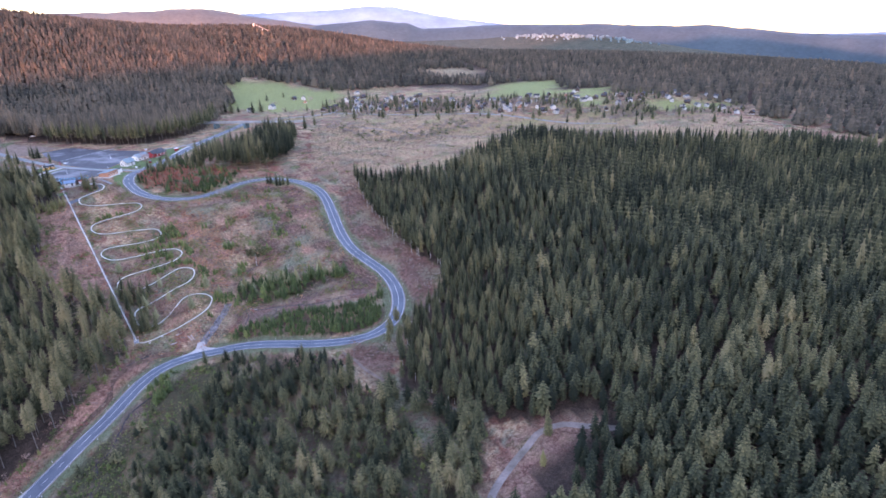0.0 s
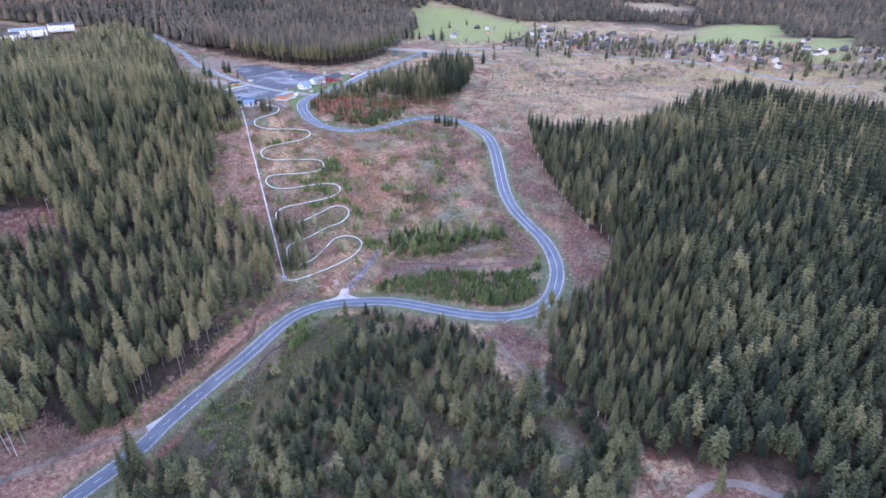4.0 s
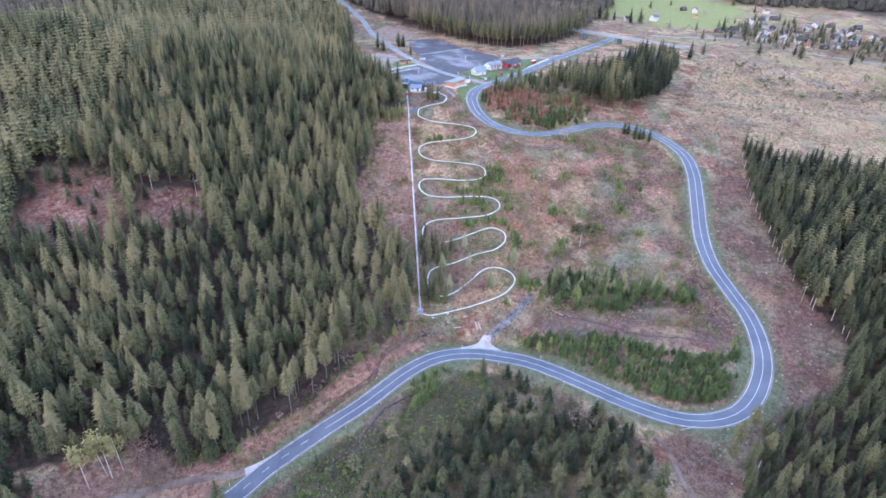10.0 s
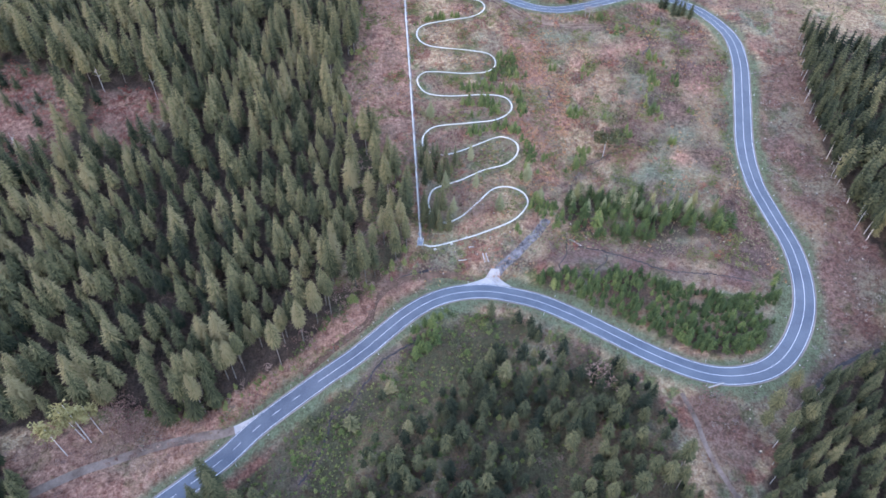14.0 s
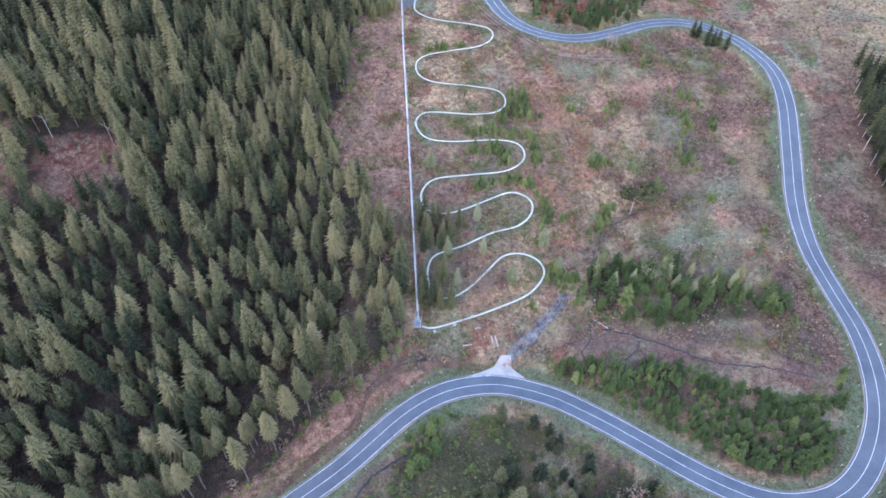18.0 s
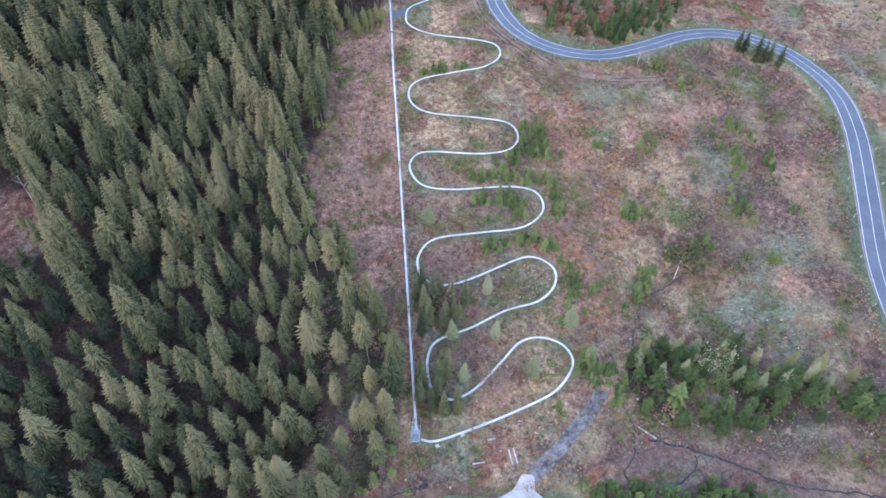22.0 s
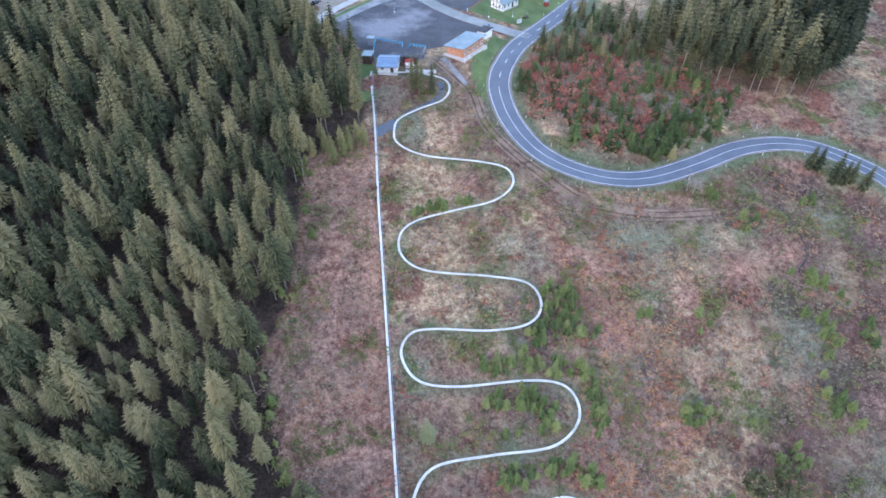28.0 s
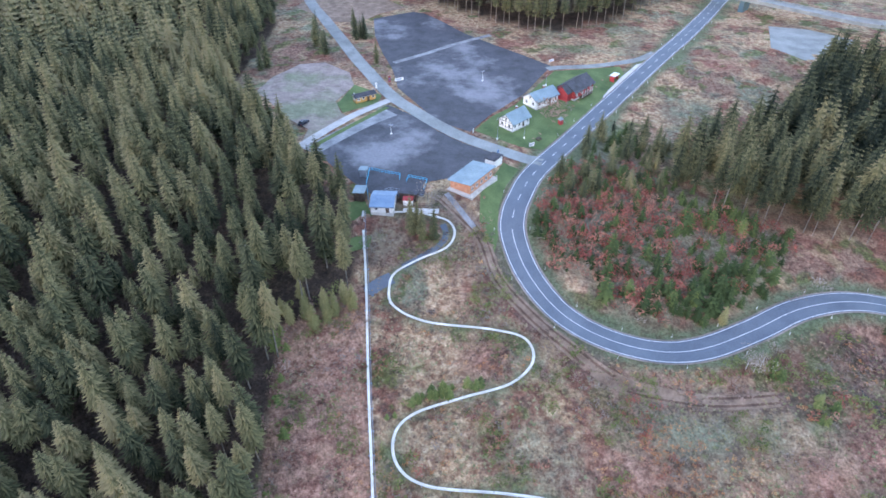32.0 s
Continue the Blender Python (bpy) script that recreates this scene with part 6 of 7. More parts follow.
# ---- single trees ----
def tree_thing(name, label, crown_shape, crown_mat, height, trunk_r, trunk_to, group, bark=None, limbs=0, tone=0.2, category="tree"):
    """A tree of that height at the origin: trunk, crown and where it shows limbs."""
    root = thing(name, Matrix.Identity(4), label, category, group)
    s = Shape().tube((0, 0, -0.5), (0, 0, height * trunk_to * 0.5), trunk_r, trunk_r * 0.75, 7).tube((0, 0, height * trunk_to * 0.5), (0, 0, height * trunk_to), trunk_r * 0.75, trunk_r * 0.25, 6)
    part("trunk", s, bark or M_bark, root)
    if limbs:
        b = Shape()
        for k in range(limbs):
            a, z = rng.uniform(0, 6.28), rng.uniform(0.35, 0.8) * height * trunk_to
            r = height * rng.uniform(0.12, 0.24)
            b.tube((0, 0, z), (r * math.cos(a), r * math.sin(a), z + r * 0.8), trunk_r * 0.35, trunk_r * 0.1, 4)
        tagged(part("branchwork", b, bark or M_bark, root), kind="stuff")
    if crown_shape is not None:
        v, f = crown_shape
        # painted crown light and shade ride on the tone here too
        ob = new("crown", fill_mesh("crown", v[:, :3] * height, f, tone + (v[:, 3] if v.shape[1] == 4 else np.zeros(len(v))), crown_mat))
        ob.parent = root
    return root


def grove(templates, places, scale=(0.85, 1.15), sink=0.15):
    """Sets copies of the templates at plan places; each template takes the first free place itself."""
    for i, (x, y) in enumerate(places):
        k = int(rng.integers(len(templates))) if i >= len(templates) else i
        m = at(x, y, rng.uniform(0, 360), -sink, rng.uniform(*scale)) @ pose(0, 0, 0, rng.normal(0, 1.2), rng.normal(0, 1.2), 0)
        if i < len(templates):
            templates[k].matrix_basis = m
        else:
            s = templates[k].scale.copy()
            templates[k].scale = (1, 1, 1)
            copy_thing(templates[k], m)
            templates[k].scale = s


def along(line, offsets, gap, jitter=1.5):
    side = sideways(line)
    step = np.r_[0, np.cumsum(np.linalg.norm(np.diff(line, axis=0), axis=1))]
    out = []
    for o in offsets:
        for s in np.arange(gap * rng.uniform(0, 1), step[-1], gap):
            i = int(np.searchsorted(step, s)) - 1
            out.append(tuple(line[max(i, 0)] + side[max(i, 0)] * o + rng.uniform(-jitter, jitter, 2)))
    return out


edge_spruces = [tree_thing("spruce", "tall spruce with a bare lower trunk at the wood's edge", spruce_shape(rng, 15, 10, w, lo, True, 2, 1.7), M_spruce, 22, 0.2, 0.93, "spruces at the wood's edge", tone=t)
                for w, lo, t in ((0.115, 0.44, 0.35), (0.125, 0.38, 0.45), (0.105, 0.54, 0.3), (0.13, 0.32, 0.2), (0.115, 0.48, 0.5), (0.14, 0.26, 0.1))]
west_edge = [p for p in along(edge_west_line, (-1.2, 4.5), 6.0, 2.8) if near_line([p[0]], [p[1]], lift_line, 12)[0] > 4 and inside([p[0]], [p[1]], WOOD_WEST)[0]]
west_edge += [(-138, 62), (-126, 66), (-113, 67), (-150, 68), (-165, 76)]
grove(edge_spruces, west_edge, (0.8, 1.12))
east_line = spline([(178, 112), (168, 78), (165, 40), (164, 7), (170, -20), (152, -47), (130, -58), (118, -68), (105, -86), (114, -130)], 3)
pale_trunks = [tree_thing("spruce", "dark spruce with a long pale bare trunk", spruce_shape(rng, 12, 9, 0.12, lo, True, 2, 1.7), M_spruce, 18, 0.13, 0.93, "pale-trunked spruces", M_dead, tone=0.0) for lo in (0.25, 0.42, 0.35)]
grove(pale_trunks, along(east_line, (1.5,), 5.0, 1.6), (0.8, 1.1))
thin = [tree_thing("spruce", "tall thin olive spruce with a bare trunk by the logging track", spruce_shape(rng, 12, 9, w, lo, True, 2, 1.9), M_spruce, 18, 0.15, 0.93, "thin spruces by the logging track", tone=0.12) for w, lo in ((0.13, 0.5), (0.15, 0.42), (0.12, 0.58))]
grove(thin, [(45.7, -92.7), (52.1, -95.6), (59.4, -94.3), (72.5, -85.1), (75.7, -85.9), (68.5, -83.1), (106.1, -66.1), (114.4, -69.4), (113.3, -61.2), (64, -88), (56, -90), (78, -80), (50, -88), (109, -72), (103, -70), (40, -96), (61, -101), (70, -97), (116, -64)], (0.75, 1.1))
north_line = spline([(-22, 388), (13, 353), (37, 328), (62, 316), (96, 335), (124, 370), (143, 418)], 3)
north_trunks = [tree_thing("spruce", "tall spruce with a long bare trunk behind the car park", spruce_shape(rng, 11, 9, 0.13, lo, True, 2), M_spruce, 23, 0.17, 0.93, "spruces behind the car park", None, tone=0.25) for lo in (0.4, 0.5, 0.33)]
grove(north_trunks, along(north_line, (0.5,), 4.5, 1.5), (0.85, 1.1))
mid_trunks = [tree_thing("spruce", "tall spruce with a pale bare trunk by the road bend", spruce_shape(rng, 11, 9, 0.11, lo, True, 2), M_spruce, 21, 0.16, 0.93, "spruces by the road bend", None, tone=0.0) for lo in (0.4, 0.5)]
grove(mid_trunks, along(spline([(84, 181), (93, 175.5), (108, 170.5), (121, 166.5), (136, 180)], 3), (0.0,), 4.5, 1.5), (0.8, 1.1))
tall = [tree_thing("spruce", "dense dark green spruce beside the toboggan run", spruce_shape(rng, 14, 10, 0.16, 0.06, True, 2, 1.3), M_spruce, 14, 0.2, 0.93, "spruces by the run", tone=t) for t in (0.1, 0.25, 0.4)]
grove(tall, [(3.8, 8.2), (6.9, 7.3), (10.5, 8.0), (2.7, 30.5), (7.1, 31.2), (4.2, 34.9), (8.5, 35.5), (1.5, 33), (126, -159.5), (-2.4, 166.8), (0.4, 165.1), (3.6, 164.9), (-1, 168), (5.2, 10.8), (0.8, 10), (1, 14.5), (5.5, 15), (8, 16.5), (0.5, 28), (9.5, 31), (5.5, 38), (-1, 37), (0.6, 39.5), (6.5, 28.8), (12.5, 36)], (0.75, 1.05))
roadside = [tree_thing("spruce", "small dark spruce standing beside the road", spruce_shape(rng, 13, 8, 0.2, 0.04), M_spruce, 10, 0.18, 0.93, "spruces at the roadside", tone=0.05) for _ in range(2)]
grove(roadside, [(114.2, 136.4), (116.4, 136.0), (119.4, 131.3), (121.7, 130.6), (124.2, 131.0), (126.6, 128.2)], (0.85, 1.15))
lone = [tree_thing("pine", "lone leaning pine with a bare pale trunk", leaf_shape(rng, 380, 0.66, 0.36, 0.11, 9), M_spruce, 13, 0.2, 0.8, "", M_dead, 5, tone=0.12)]
grove(lone, [(75.0, 48.2)], (1.0, 1.0))
lone[0].matrix_basis = lone[0].matrix_basis @ pose(0, 0, 0, 0, 9, 0)
pale = [tree_thing("larch", "tall pale yellow-green larch with a bare trunk", leaf_shape(rng, 460, 0.2, 0.46, 0.042, 6), M_larch, 22, 0.18, 0.93, "pale larches", M_dead, tone=0.4) for _ in range(2)]
grove(pale, [(-104.3, -76.2), (-99, -71.7), (-96.5, -69), (-101, -71)], (0.75, 1.08))
skirted = [tree_thing("spruce", "broad dark spruce with boughs down to the ground", spruce_shape(rng, 16, 11, 0.17, 0.05, True, 2, 1.25), M_spruce, 21, 0.25, 0.93, "broad spruces by the forest track", tone=t) for t in (0.1, 0.2)]
grove(skirted, [(-70, -61), (-78, -63), (-74, -57.5), (-65, -57), (-59, -84), (-61, -90), (-57, -87)], (0.8, 1.1))
red_bush = [tree_thing("bush", "large reddish leafless bush by the forest track", leaf_shape(rng, 480, 1.1, 0.06, 0.085, 10), M_red_twigs, 6.0, 0.1, 0.5, "reddish bushes", None, 7, t, "bush") for t in (0.2, 0.5)]
grove(red_bush, [(-90, -69), (-93, -66), (-86, -67.5), (-88, -71), (-91, -64), (-84, -70), (3.5, 38.5), (8, 36.5), (20, 14), (24, 16), (14, 20), (60, -52), (88, -62), (-88, -64), (-95, -62), (45.7, 232.2)], (0.8, 1.3))
sallow = [tree_thing("young_larch", "pale feathery grey-green young larch on the open slope", spruce_shape(rng, 13, 11, w, 0.05, True, 2, 1.3), M_sallow, 8.0, 0.09, 0.9, "pale young trees", None, tone=t) for w, t in ((0.25, 0.4), (0.22, 0.65), (0.28, 0.2))]
grove(sallow, [(64.1, 17.5), (70.4, 18.5), (84, 16.1), (89.1, 13.8), (95.5, 14.5), (101.8, 15.4), (105.2, 12.9), (82.4, 20), (75.2, 25), (58.3, 21), (18.9, 39.5), (20.7, 27), (30, 17.5), (12, 16), (9, 27), (1, 38), (2, 62), (46, 22), (41, 30)], (0.65, 1.15))
round_tree = [tree_thing("young_birch", "round-crowned pale yellowish young birch among spruces", leaf_shape(rng, 620, 0.8, 0.1, 0.055, 12), M_sallow, 8.5, 0.1, 0.7, "", None, 6, 0.6)]
grove(round_tree, [(78.1, 19.6)], (1.0, 1.0))
birch = [tree_thing("larch", "pale greenish young larch with a soft crown", spruce_shape(rng, 13, 10, w, 0.1, True, 2, 1.5), M_larch, 11, 0.12, 0.92, "young larches", M_dead, tone=t) for w, t in ((0.2, 0.0), (0.23, 0.2), (0.18, -0.2))]
grove(birch, [(-22, 139.5), (-18.5, 145), (-27.5, 140), (-33, 141), (-23.5, 143.5), (-29.5, 146), (-25, 137.3), (-20.5, 141), (-31, 139), (-16.5, 143), (-36, 141), (-28, 143), (-38, 136), (60.4, 23.5), (70, 25), (81.3, 23.1), (90, 21), (97.9, 18.8), (104, 17), (111.4, 14.4), (8.7, 37), (11, 33), (75, 141),
              (114, -170), (-112, 52)], (0.5, 0.95))
ash = [tree_thing("young_birch", "leafless pale grey-pink birch beside the road", leaf_shape(rng, 260, 0.7, 0.15, 0.05, 9), M_twigs, 6.5, 0.09, 0.75, "leafless birches at the road", M_dead, 8, 0.95)]
grove(ash, [(79.3, 127.9), (75.6, 127.2), (77.4, 126.8)], (0.7, 1.05))
copper = [tree_thing("young_beech", "young copper-leaved beech on the heath", leaf_shape(rng, 90, 0.75, 0.1, 0.13, 6), M_copper, 3.4, 0.07, 0.7, "young copper beeches", None, 4, t) for t in (0.1, 0.3, 0.5)]
copper_places = [p for p in clumped(scatter(YOUNG_MID, 3.6, rng, clear=[(road_line, 7)], keep=0.8), 0.16, -0.15, 41)]
grove(copper, [tuple(p) for p in copper_places if p[1] < 205][:110], (0.6, 1.4))
grey_bush = [tree_thing("bush", "leafless greyish-brown bush on rough ground", leaf_shape(rng, 120, 0.9, 0.1, 0.10, 8), M_twigs, 4.0, 0.08, 0.5, "leafless bushes", None, 7, t, "bush") for t in (0.1, 0.5)]
grove(grey_bush, [(3.5, 178.0), (1.8, 179.5), (-11.5, 165.8), (-8, 163), (78, 128), (84, 131), (-15.3, 267.4), (-21.5, 290), (150, 120), (146, 128), (152, 135), (140, 140), (96, 148), (104, 150), (-88, -70),
                  (-84, -72), (-80, -69), (132, 150), (158, 150), (166, 160), (-1, 179), (3, 176), (-15, 163), (-13, 160), (9, 175), (52.4, 237.5), (106, 262)], (0.6, 1.3))
lot_spruces = [tree_thing("spruce", "dark spruce beside the lane to the car park", spruce_shape(rng, 14, 8, 0.17, 0.05), M_spruce, 13, 0.2, 0.93, "spruces at the car park", tone=t) for t in (0.1, 0.25)]
grove(lot_spruces, [(-41.8, 291), (-44, 296), (-47.7, 300.8), (-30.9, 308.1), (-28.8, 311), (-27.6, 313.2), (-27, 308.8), (-33.6, 324), (-19.7, 280), (-48.2, 305.5), (-64, 277), (-66, 273), (-45, 214), (-50, 218)], (0.7, 1.15))
small_green = [tree_thing("young_spruce", "bright green young spruce beside the toboggan run", spruce_shape(rng, 8, 8, 0.38, 0.02, True, 0, 1.2), M_young, 2.8, 0.06, 0.9, "young spruces by the run", tone=t) for t in (0.3, 0.55)]
rows_green = []
for x, y, n in ((32.8, 96.4, 3), (38.6, 97.4, 2), (30.4, 91.7, 3), (32.6, 87.2, 4), (37.3, 88.1, 4), (26.9, 83.7, 4), (24, 81.2, 3), (41.4, 85.4, 3), (18.4, 77.5, 4), (27.9, 77.6, 4), (33, 77, 3), (39, 75, 3), (16.3, 69.2, 3),
                (23.8, 69.8, 4), (29.3, 66.6, 4), (29.7, 63.5, 3), (68.9, 87.8, 3), (90.1, 117.6, 2), (55.4, 92.5, 2), (100.2, 99.1, 3), (103.9, 96.5, 3), (108.3, 93.5, 3), (99.2, 89, 3), (101.9, 84.4, 3), (97.6, 77.7, 3),
                (63.1, 67.1, 3), (77.4, 66.4, 2), (21.9, 61.5, 2), (30.5, 54, 3), (35, 52, 3), (20.3, 51, 2), (40, 46, 3), (66.3, 48.2, 3), (64.3, 67.2, 2), (100.2, 62.8, 2), (111.6, 67.1, 2), (103.1, 51.8, 3), (36.3, 30, 2),
                (44.4, 34.8, 3), (49, 39, 2), (62, 39.6, 3), (43.7, 19.5, 3), (49, 17.9, 3), (53.2, 11.2, 3), (35.4, 9, 2), (-5.3, 117, 2), (-1.4, 119.5, 4), (4.7, 122, 4), (12.9, 123.6, 4), (26, 6, 2)):
    for _ in range(n):
        rows_green.append((x + rng.normal(0, 1.7), y + rng.normal(0, 1.5)))
rows_green = [p for p in rows_green if near_line([p[0]], [p[1]], slide_line, 5)[0] > 1.3]
grove(small_green, rows_green, (0.75, 1.7))
snag = [tree_thing("dead_tree", "bare grey dead tree trunk", None, None, 13, 0.16, 0.98, "dead trunks", M_dead, 7)]
grove(snag, [(-132.7, 60), (-111.5, 59.6), (-154.8, 27.7), (161, 30), (160, 4), (-36, 100)], (0.7, 1.1))

# ---- felled wood ----
def log(name, a, b, r, label):
    root = thing(name, Matrix.Identity(4), label, "log", "logs")
    p, q = spot(*a, r), spot(*b, r)
    part("stem", Shape().tube(p, q, r, r * 0.85, 9), M_dead, root)
    for e, w in ((p, q - p), (q, p - q)):
        d = w.normalized()
        part("cut_face", Shape().tube(e - d * 0.004, e - d * 0.02, r * 0.8, r * 0.8, 9), M_stump, root)


for a, b in (((23.2, -0.2), (24.1, -3.5)), ((24.4, 0.1), (25.4, -3.2)), ((17.9, 1.6), (19.8, 2.1)), ((92.5, -55.5), (98, -53.6)), ((56, 4), (60, 1)), ((14, -4), (17, -3.4))):
    log("log", a, b, 0.22, "pale debarked log lying on the felled ground")
stump = thing("tree_stump", at(26.3, 6.1), "freshly cut pale tree stump", "stump", "stumps")
part("wood", Shape().tube((0, 0, -0.3), (0, 0, 0.35), 0.38, 0.3, 9), M_bark, stump)
part("cut_face", Shape().tube((0, 0, 0.354), (0, 0, 0.38), 0.28, 0.28, 9), M_stump, stump)
stump_places = [(31.8, 7.6), (25.7, 1.7), (12.7, -0.6), (21.1, -0.7), (30.3, 3.5), (8.4, -9.4)]
stump_places += [tuple(p) for p in clumped(scatter(SLOPE, 7.0, rng, clear=lines_clear), 0.05, 0.0, 55)[:70]] + [tuple(p) for p in scatter(EAST_BARE, 11.0, rng, clear=lines_clear)[:60]]
for x, y in stump_places:
    copy_thing(stump, at(x, y, rng.uniform(0, 360), 0, rng.uniform(0.7, 1.2)))

# ---- village, far houses, bridge ----
def simple_house(name, wall_mat, roof_mat, label, length=11.0, width=8.5, storeys=2):
    return gable_house(name, Matrix.Identity(4), length, width, 2.7 * storeys, 3.4, wall_mat, roof_mat, label, 2, "village houses", storeys=storeys, sills=False)


VILLAGE = [(201, 474, 10), (233, 486, 40), (289, 558, 20), (291, 520, 60), (336, 440, 35), (340, 414, 80), (352, 402, 10), (425, 447, 60), (397, 425, 20), (281, 430, 50), (398, 579, 15), (424, 420, 70), (576, 380, 30),
           (503, 276, 40), (464, 290, 35), (437, 325, 80), (714, 287, 20), (739, 263, 65), (717, 222, 15), (774, 169, 40), (732, 151, 60), (748, 140, 20), (699, 403, 45), (522, 268, 70), (568, 289, 10), (592, 244, 50),
           (631, 259, 20), (330, 393, 75), (345, 380, 30), (423, 457, 55), (408, 408, 25), (379, 404, 60), (355, 367, 10), (417, 306, 45), (440, 310, 30), (443, 274, 70), (460, 278, 15), (485, 287, 40), (500, 262, 85),
           (512, 252, 20), (679, 391, 50), (627, 354, 10), (690, 273, 35), (730, 250, 60), (703, 209, 75), (677, 326, 25), (322, 425, 65), (366, 420, 40), (388, 384, 5)]
VILLAGE += [(349, 478, 20), (336, 425, 40), (360, 447, 65), (343, 392, 10), (393, 471, 30), (371, 409, 75), (432, 497, 20), (412, 444, 50), (396, 392, 35), (460, 492, 5), (418, 397, 60), (447, 423, 25), (440, 349, 80),
            (436, 329, 15), (458, 344, 45), (463, 331, 70), (481, 319, 20), (484, 307, 55), (520, 328, 10), (551, 350, 40), (310, 397, 30), (301, 553, 60), (382, 525, 15), (344, 500, 50), (366, 520, 25), (352, 464, 70),
            (416, 498, 40), (439, 507, 10), (445, 478, 65), (438, 428, 30), (414, 377, 20), (478, 451, 50), (509, 348, 75), (497, 307, 35), (546, 326, 15), (618, 381, 60), (628, 314, 25), (741, 272, 45), (788, 262, 5)]
house_kinds = [simple_house("village_house", M_village_wall, M_roof_dark, "pale rendered village house with a dark roof"), simple_house("village_house", M_village_wall, M_roof_slate, "pale village house with a blue-grey slate roof", 13, 9),
               simple_house("village_house", M_timber, M_roof_dark, "dark timber-clad village house", 12, 9), simple_house("village_house", M_orange, M_roof_red, "pinkish village house with a red tile roof", 10, 8, 1)]
for i, (x, y, a) in enumerate(VILLAGE):
    k = (0, 1, 3, 2, 1, 0, 2, 0, 2, 2, 1, 3, 2)[i % 13]
    m = at(x, y, a + rng.uniform(-8, 8), 0.2, rng.uniform(0.5, 0.7))
    if i < 4:
        house_kinds[i].matrix_basis = m
    else:
        s = house_kinds[k].scale.copy()
        house_kinds[k].scale = (1, 1, 1)
        copy_thing(house_kinds[k], m)
        house_kinds[k].scale = s
def far_house(name, length, width, wall, rise, wall_mat, roof_mat, label):
    """A plain distant house: walls with gables, two roof slopes and a chimney."""
    root = thing(name, Matrix.Identity(4), label, "house", "outlying houses")
    L, W = length / 2, width / 2
    part("wall", Shape().add([(-L, -W, -1), (L, -W, -1), (L, W, -1), (-L, W, -1), (-L, -W, wall), (L, -W, wall), (L, W, wall), (-L, W, wall), (-L, 0, wall + rise), (L, 0, wall + rise)],
                             [(0, 1, 5, 4), (2, 3, 7, 6), (1, 2, 6, 9, 5), (3, 0, 4, 8, 7), (4, 5, 9, 8), (6, 7, 8, 9), (3, 2, 1, 0)]), wall_mat, root)
    for s in (-1, 1):
        q = [(-L - 0.4, s * (W + 0.4), wall - 0.1), (L + 0.4, s * (W + 0.4), wall - 0.1), (L + 0.4, 0, wall + rise + 0.2), (-L - 0.4, 0, wall + rise + 0.2)]
        part("roof_slope", Shape().slab(q if s < 0 else q[::-1], 0.18), roof_mat, root)
    part("chimney", Shape().box(L * 0.3 - 0.3, L * 0.3 + 0.3, 0.2, 0.8, wall, wall + rise + 0.8), M_roof_red, root)
    return root


outlying = [far_house("village_house", 9, 6.5, 3.4, 2.4, M_village_wall, M_roof_dark, "pale village house with a slate roof"), far_house("village_house", 10, 7, 3.2, 2.2, M_village_wall, M_roof_slate, "pale village house with a blue-grey roof"),
            far_house("village_house", 8, 6, 3.0, 2.4, M_timber, M_roof_dark, "dark timber village house with a slate roof")]
out_places = []
while len(out_places) < 46:
    t = rng.uniform(0, 1)
    x, y = 330 + 470 * t + rng.normal(0, 26), 440 - 200 * t + rng.normal(0, 30)
    if all(math.hypot(x - h[0], y - h[1]) > 11 for h in VILLAGE + out_places):
        out_places.append((x, y))
VILLAGE += [(*p, 0) for p in out_places]
for i, (x, y) in enumerate(out_places):
    m = at(x, y, rng.uniform(0, 180), 0.1, rng.uniform(0.75, 1.0))
    if i < 3:
        outlying[i].matrix_basis = m
    else:
        k = outlying[i % 3]
        keep_scale = k.scale.copy()
        k.scale = (1, 1, 1)
        copy_thing(k, m)
        k.scale = keep_scale
for x, y, a, l, w, roof in ((-228, 412, 25, 26, 11, M_roof_dark), (-214, 436, 25, 30, 11, M_roof_blue), (-192, 464, 25, 22, 12, M_roof_dark), (-246, 432, 25, 12, 9, M_roof_blue)):
    gable_house("long_hall", at(x, y, a, 3.0), l, w, 5.4, 1.6, M_white, roof, "long white hall building beyond the wood", 8, "far halls", storeys=2, sills=False, chimney=False, category="building")
village_spruce = [tree_thing("spruce", "dark spruce standing between village houses", spruce_shape(rng, 9, 9, 0.24, 0.05), M_spruce, 14, 0.2, 0.9, "village spruces", tone=t) for t in (0.05, 0.25)]
village_round = [tree_thing("broadleaf_tree", "leafless brownish broadleaf tree in the village", leaf_shape(rng, 90, 0.8, 0.15, 0.13, 8), M_twigs, 10, 0.2, 0.6, "village broadleaf trees", None, 6, t) for t in (0.1, 0.5)]
spruce_places = [(173, 483), (178, 474), (187, 475), (202, 466), (213, 467), (250, 560), (284, 589), (202, 286), (222, 311), (283, 436), (289, 437), (382, 575), (390, 528), (418, 338), (426, 339), (300, 412), (374, 620), (345, 392)]
round_places = [(347, 754), (303, 530), (314, 488), (240, 500), (460, 300), (520, 320)]
for _ in range(70):
    t = rng.uniform(0, 1)
    x, y = 230 + 420 * t + rng.normal(0, 45), 470 - 310 * t + rng.normal(0, 45)
    if x + 0.9 * y > 570 and not any(inside([x], [y], m)[0] for m in MEADOWS) and all(math.hypot(x - h[0], y - h[1]) > 9 for h in VILLAGE):
        (spruce_places if rng.uniform() < 0.6 else round_places).append((x, y))
grove(village_spruce, spruce_places, (0.7, 1.3))
grove(village_round, round_places, (0.6, 1.2))
garden = rng.uniform(0, 1, 1300)
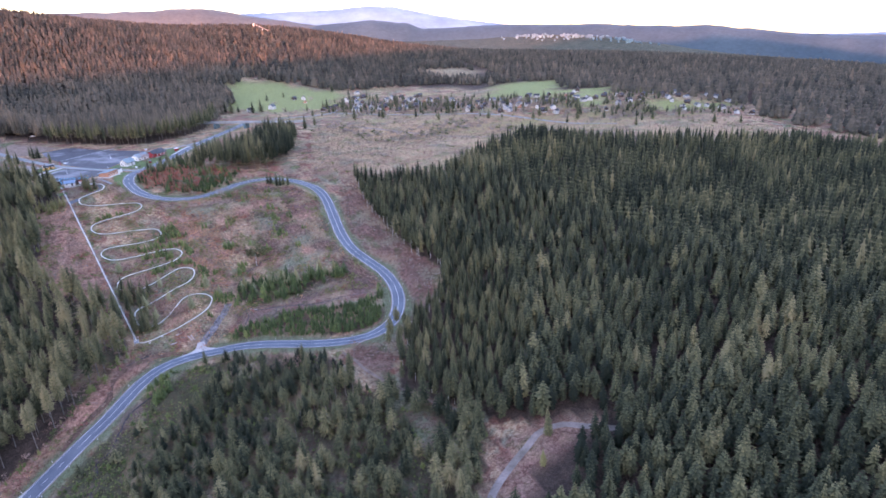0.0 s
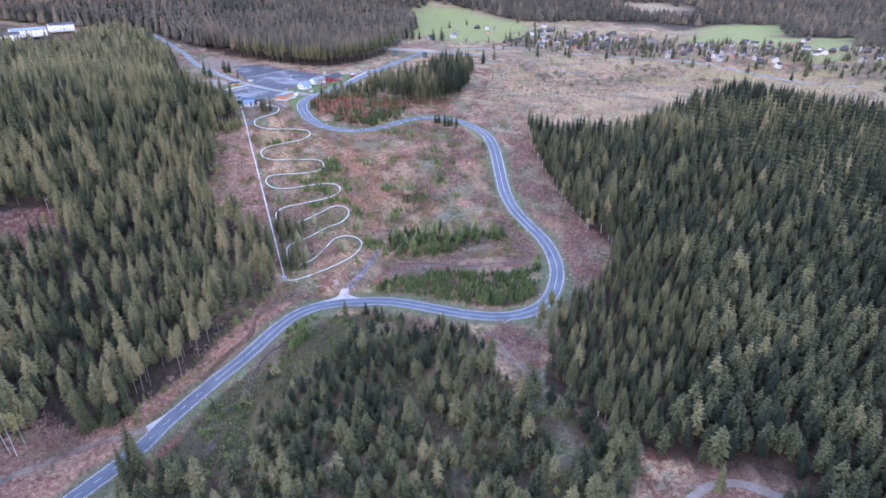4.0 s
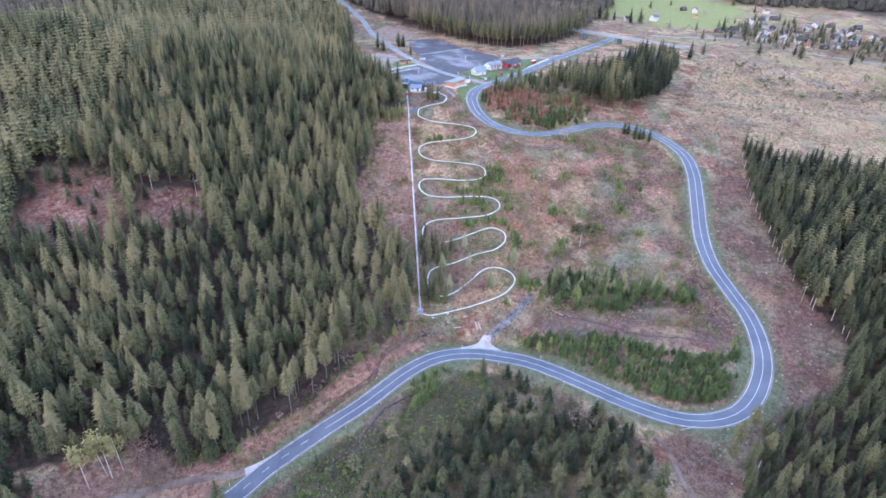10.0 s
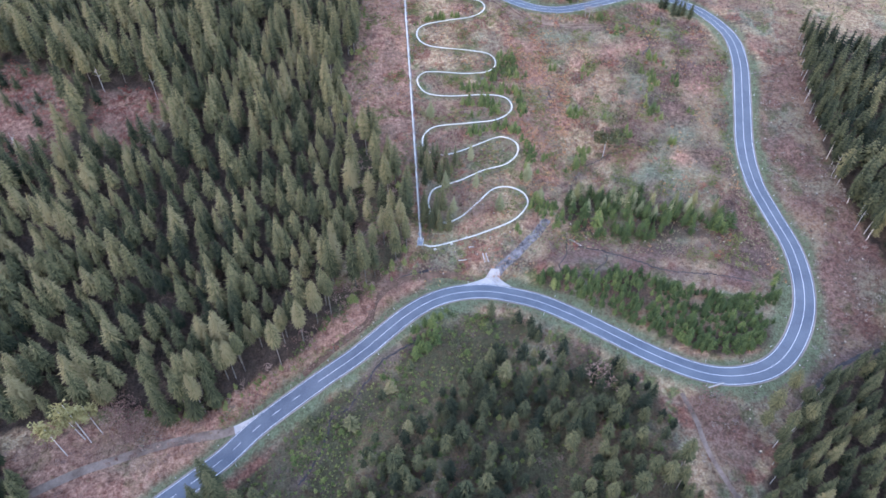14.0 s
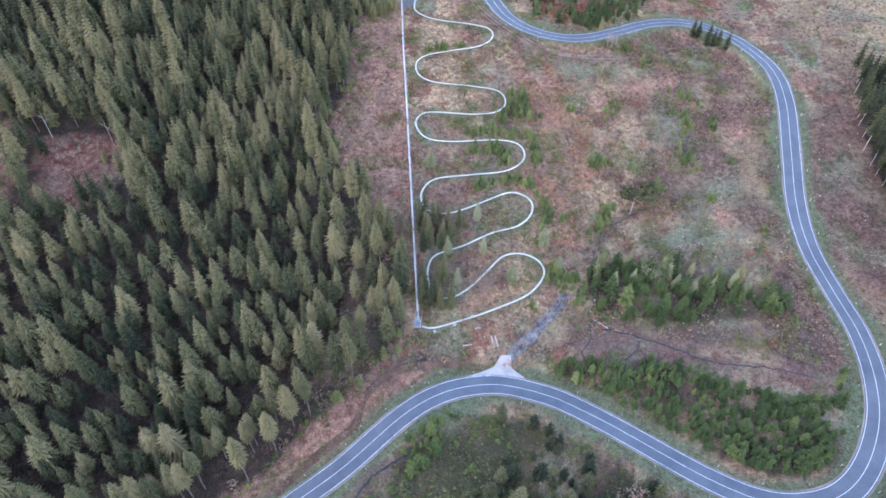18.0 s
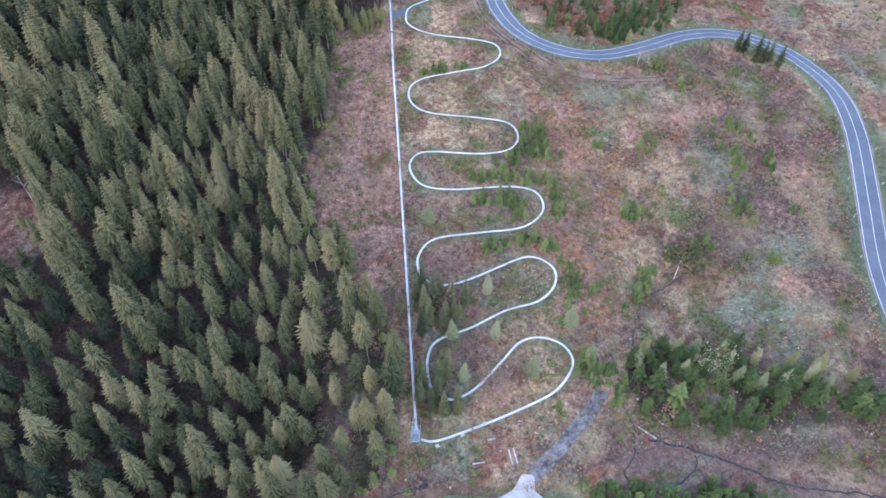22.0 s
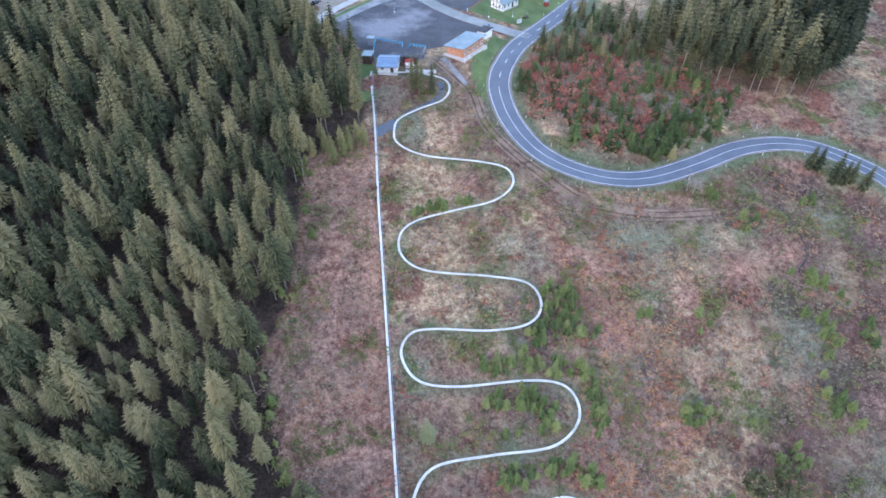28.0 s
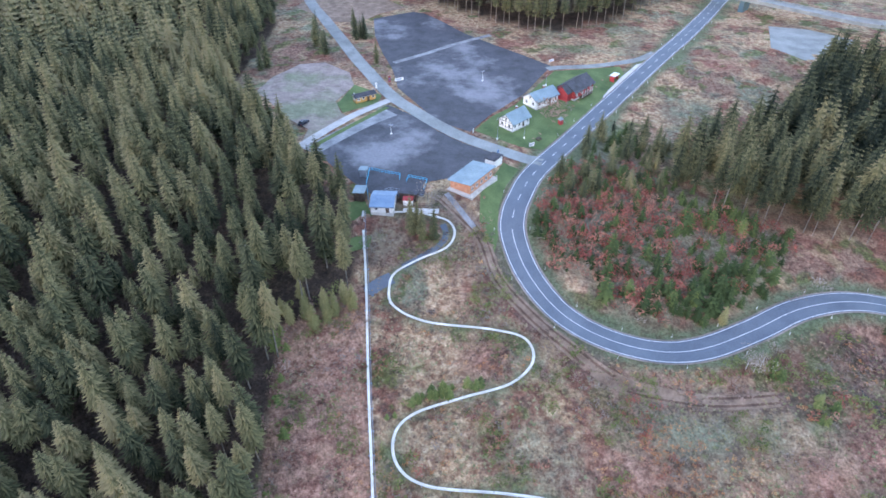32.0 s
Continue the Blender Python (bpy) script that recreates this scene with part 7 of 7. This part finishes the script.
garden = np.stack([300 + 440 * garden + rng.normal(0, 36, 1300), 435 - 235 * garden + rng.normal(0, 40, 1300)], 1)
garden = garden[[not any(inside([x], [y], m)[0] for m in MEADOWS) and min(math.hypot(x - h[0], y - h[1]) for h in VILLAGE) > 8 for x, y in garden]]
plant_many("garden_trees", garden[::2], rng.uniform(6, 14, len(garden[::2])), SPRUCE_MID, M_spruce, rng, "dark conifers in the village gardens", rng.uniform(-0.1, 0.2, len(garden[::2])), (1.1, 1.5))
plant_many("garden_trees", garden[1::2], rng.uniform(3, 8, len(garden[1::2])), BUSH, M_twigs, rng, "leafless garden trees and hedges", rng.uniform(0, 0.5, len(garden[1::2])), (0.7, 1.0))
HEDGE = [(228, 287), (240, 266), (258, 236), (284, 229), (334, 241), (363, 251), (399, 233), (425, 204), (435, 156), (464, 141), (485, 117), (511, 98), (533, 81)]
hedge_line = spline(HEDGE, 3)
hp = clumped(np.array(along(hedge_line, (-14, -8, 0, 8, 14), 7.0, 7.0)), 0.03, 0.0, 91)
plant_many("hedgerow", hp, rng.uniform(1.5, 4.5, len(hp)), BUSH, M_young, rng, "dark green scrub along the village edge", rng.uniform(0, 0.35, len(hp)), category="scrub")
hp = np.array(along(hedge_line, (-10, -1, 9, 14), 8.0, 5.0))
plant_many("hedgerow", hp, rng.uniform(2, 6, len(hp)), BUSH, M_twigs, rng, "brown leafless scrub along the village edge", rng.uniform(0, 0.6, len(hp)), category="scrub")

bridge = thing("road_bridge", Matrix.Identity(4), "grey concrete road bridge over the main road", "bridge")
b_line = spline([(112, 392), (122, 383), (134, 371), (148, 357), (163, 343), (179, 326), (194, 310), (208, 301)], 3)
b_side = sideways(b_line)
top = 56.5
deck_v, deck_f = [], []
for p, s in zip(b_line, b_side):
    for o, z in ((-4, top), (4, top), (4, top - 0.9), (-4, top - 0.9)):
        deck_v.append((*(p + s * o), z))
for i in range(len(b_line) - 1):
    for k in range(4):
        a, b = i * 4 + k, i * 4 + (k + 1) % 4
        deck_f.append((a, b, b + 4, a + 4))
mesh_object("deck", deck_v, deck_f, M_old_asphalt, bridge)
for o in (-3.9, 3.9):
    v, f = [], []
    for p, s in zip(b_line, b_side):
        q = p + s * o
        v += [(q[0], q[1], top + 0.004), (q[0], q[1], top + 0.7), (q[0] + s[0] * 0.2, q[1] + s[1] * 0.2, top + 0.7), (q[0] + s[0] * 0.2, q[1] + s[1] * 0.2, top + 0.004)]
    for i in range(len(b_line) - 1):
        for k in range(4):
            a, b = i * 4 + k, i * 4 + (k + 1) % 4
            f.append((a, b, b + 4, a + 4))
    mesh_object("parapet", v, f, M_old_asphalt, bridge)
for x, y in ((160, 346), (135, 370)):
    z = float(land(x, y))
    pier = part("abutment", Shape().box(-1.2, 1.2, -4, 4, z - 52 - 3, top - 0.9 - 52), M_far_wall, bridge)
    pier.matrix_basis = pose(x, y, 52, 0, 0, -44)
jump = thing("ski_jump", at(525, 1345, -17, -15, 0.95), "pale ski jump on a wooded ridge", "ski jump")
part("inrun", Shape().slab([(-44, 1.7, 46), (-44, -1.7, 46), (44, -1.7, 1), (44, 1.7, 1)], 1.2), M_concrete, jump)
part("start_hut", Shape().box(-48, -44.2, -2.2, 2.2, 40, 48, 0.4), M_concrete, jump)
for x in (-24, -6, 12):
    part("pier", Shape().box(x - 1, x + 1, -2, 2, -15, 22.3 - x * 0.5125 - 1.7), M_concrete, jump)

# far ranges on the horizon
def far_range(name, dist, heads, seed, label, mat, rough=5.0):
    """A long wooded ridge far off, shaped to fit the camera's first view: bearing and rise in degrees from there."""
    v, f = [], []
    n, rows = 420, (-900, -640, -420, -240, -110, 0, 700)
    for i in range(n):
        bearing = -60 + 170 * i / (n - 1)
        az = radians(bearing)
        rise = np.interp(bearing, [p[0] for p in heads], [p[1] for p in heads])
        crest = 141.6 + dist * math.tan(radians(rise)) + rough * (noise.noise(Vector((i * 0.35, seed, 3))) + 0.6 * noise.noise(Vector((i * 1.3, seed, 8))))
        for k, d in enumerate(rows):
            z = crest - 420 * smooth(0, 1000, -d) + (rough * 2.5 * noise.noise(Vector((i * 0.25, d * 0.008, seed))) if -800 < d < 0 else 0) if d <= 0 else crest - 320
            v.append((math.sin(az) * (dist + d) - 11, math.cos(az) * (dist + d) - 306, z))
    m = len(rows)
    for i in range(n - 1):
        for k in range(m - 1):
            a = i * m + k
            f.append((a, a + m, a + m + 1, a + 1))
    return tagged(mesh_object(name, v, f, mat, None, True), label, "hills", kind="structure")


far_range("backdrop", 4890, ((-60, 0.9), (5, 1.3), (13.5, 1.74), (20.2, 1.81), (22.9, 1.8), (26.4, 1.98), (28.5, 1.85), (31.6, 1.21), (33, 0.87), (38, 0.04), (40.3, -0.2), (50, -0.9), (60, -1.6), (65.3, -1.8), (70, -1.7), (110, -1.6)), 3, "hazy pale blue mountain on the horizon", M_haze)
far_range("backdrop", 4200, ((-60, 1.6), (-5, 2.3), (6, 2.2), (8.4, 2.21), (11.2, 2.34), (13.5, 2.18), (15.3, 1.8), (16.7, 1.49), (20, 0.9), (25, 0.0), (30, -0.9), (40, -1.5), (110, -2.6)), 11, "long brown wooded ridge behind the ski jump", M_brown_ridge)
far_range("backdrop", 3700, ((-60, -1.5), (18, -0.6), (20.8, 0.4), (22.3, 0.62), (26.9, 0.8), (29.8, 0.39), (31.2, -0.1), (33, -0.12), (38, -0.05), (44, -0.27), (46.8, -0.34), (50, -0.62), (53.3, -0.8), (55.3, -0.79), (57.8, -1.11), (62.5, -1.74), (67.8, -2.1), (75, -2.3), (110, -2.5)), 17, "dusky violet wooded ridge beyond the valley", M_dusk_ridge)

# far village on the ridge beyond the woods
def far_village():
    s = Shape()
    for _ in range(110):
        t = rng.uniform(0, 1)
        x, y = 2020 + 330 * t + rng.normal(0, 40), 2130 - 480 * t + rng.normal(0, 40)
        z, a = float(land(x, y)), rng.uniform(0, 3.14)
        l, w, h = rng.uniform(3.5, 6), rng.uniform(3, 4), rng.uniform(2, 4)
        c, k = math.cos(a), math.sin(a)
        s.add([(x + u * c - v * k, y + u * k + v * c, z + q) for u, v, q in ((-l, -w, -5), (l, -w, -5), (l, w, -5), (-l, w, -5), (-l, -w, h), (l, -w, h), (l, w, h), (-l, w, h), (-l, 0, h + 4), (l, 0, h + 4))],
              [(0, 1, 5, 4), (2, 3, 7, 6), (1, 2, 6, 9, 5), (3, 0, 4, 8, 7), (4, 5, 9, 8), (6, 7, 8, 9)])
    me = bpy.data.meshes.new("far_village")
    me.from_pydata([tuple(p) for p in s.v], [], s.f)
    me.materials.append(M_far_wall)
    tagged(new("far_village", me), "pale houses of a distant village on a ridge", "houses", kind="stuff")


far_village()
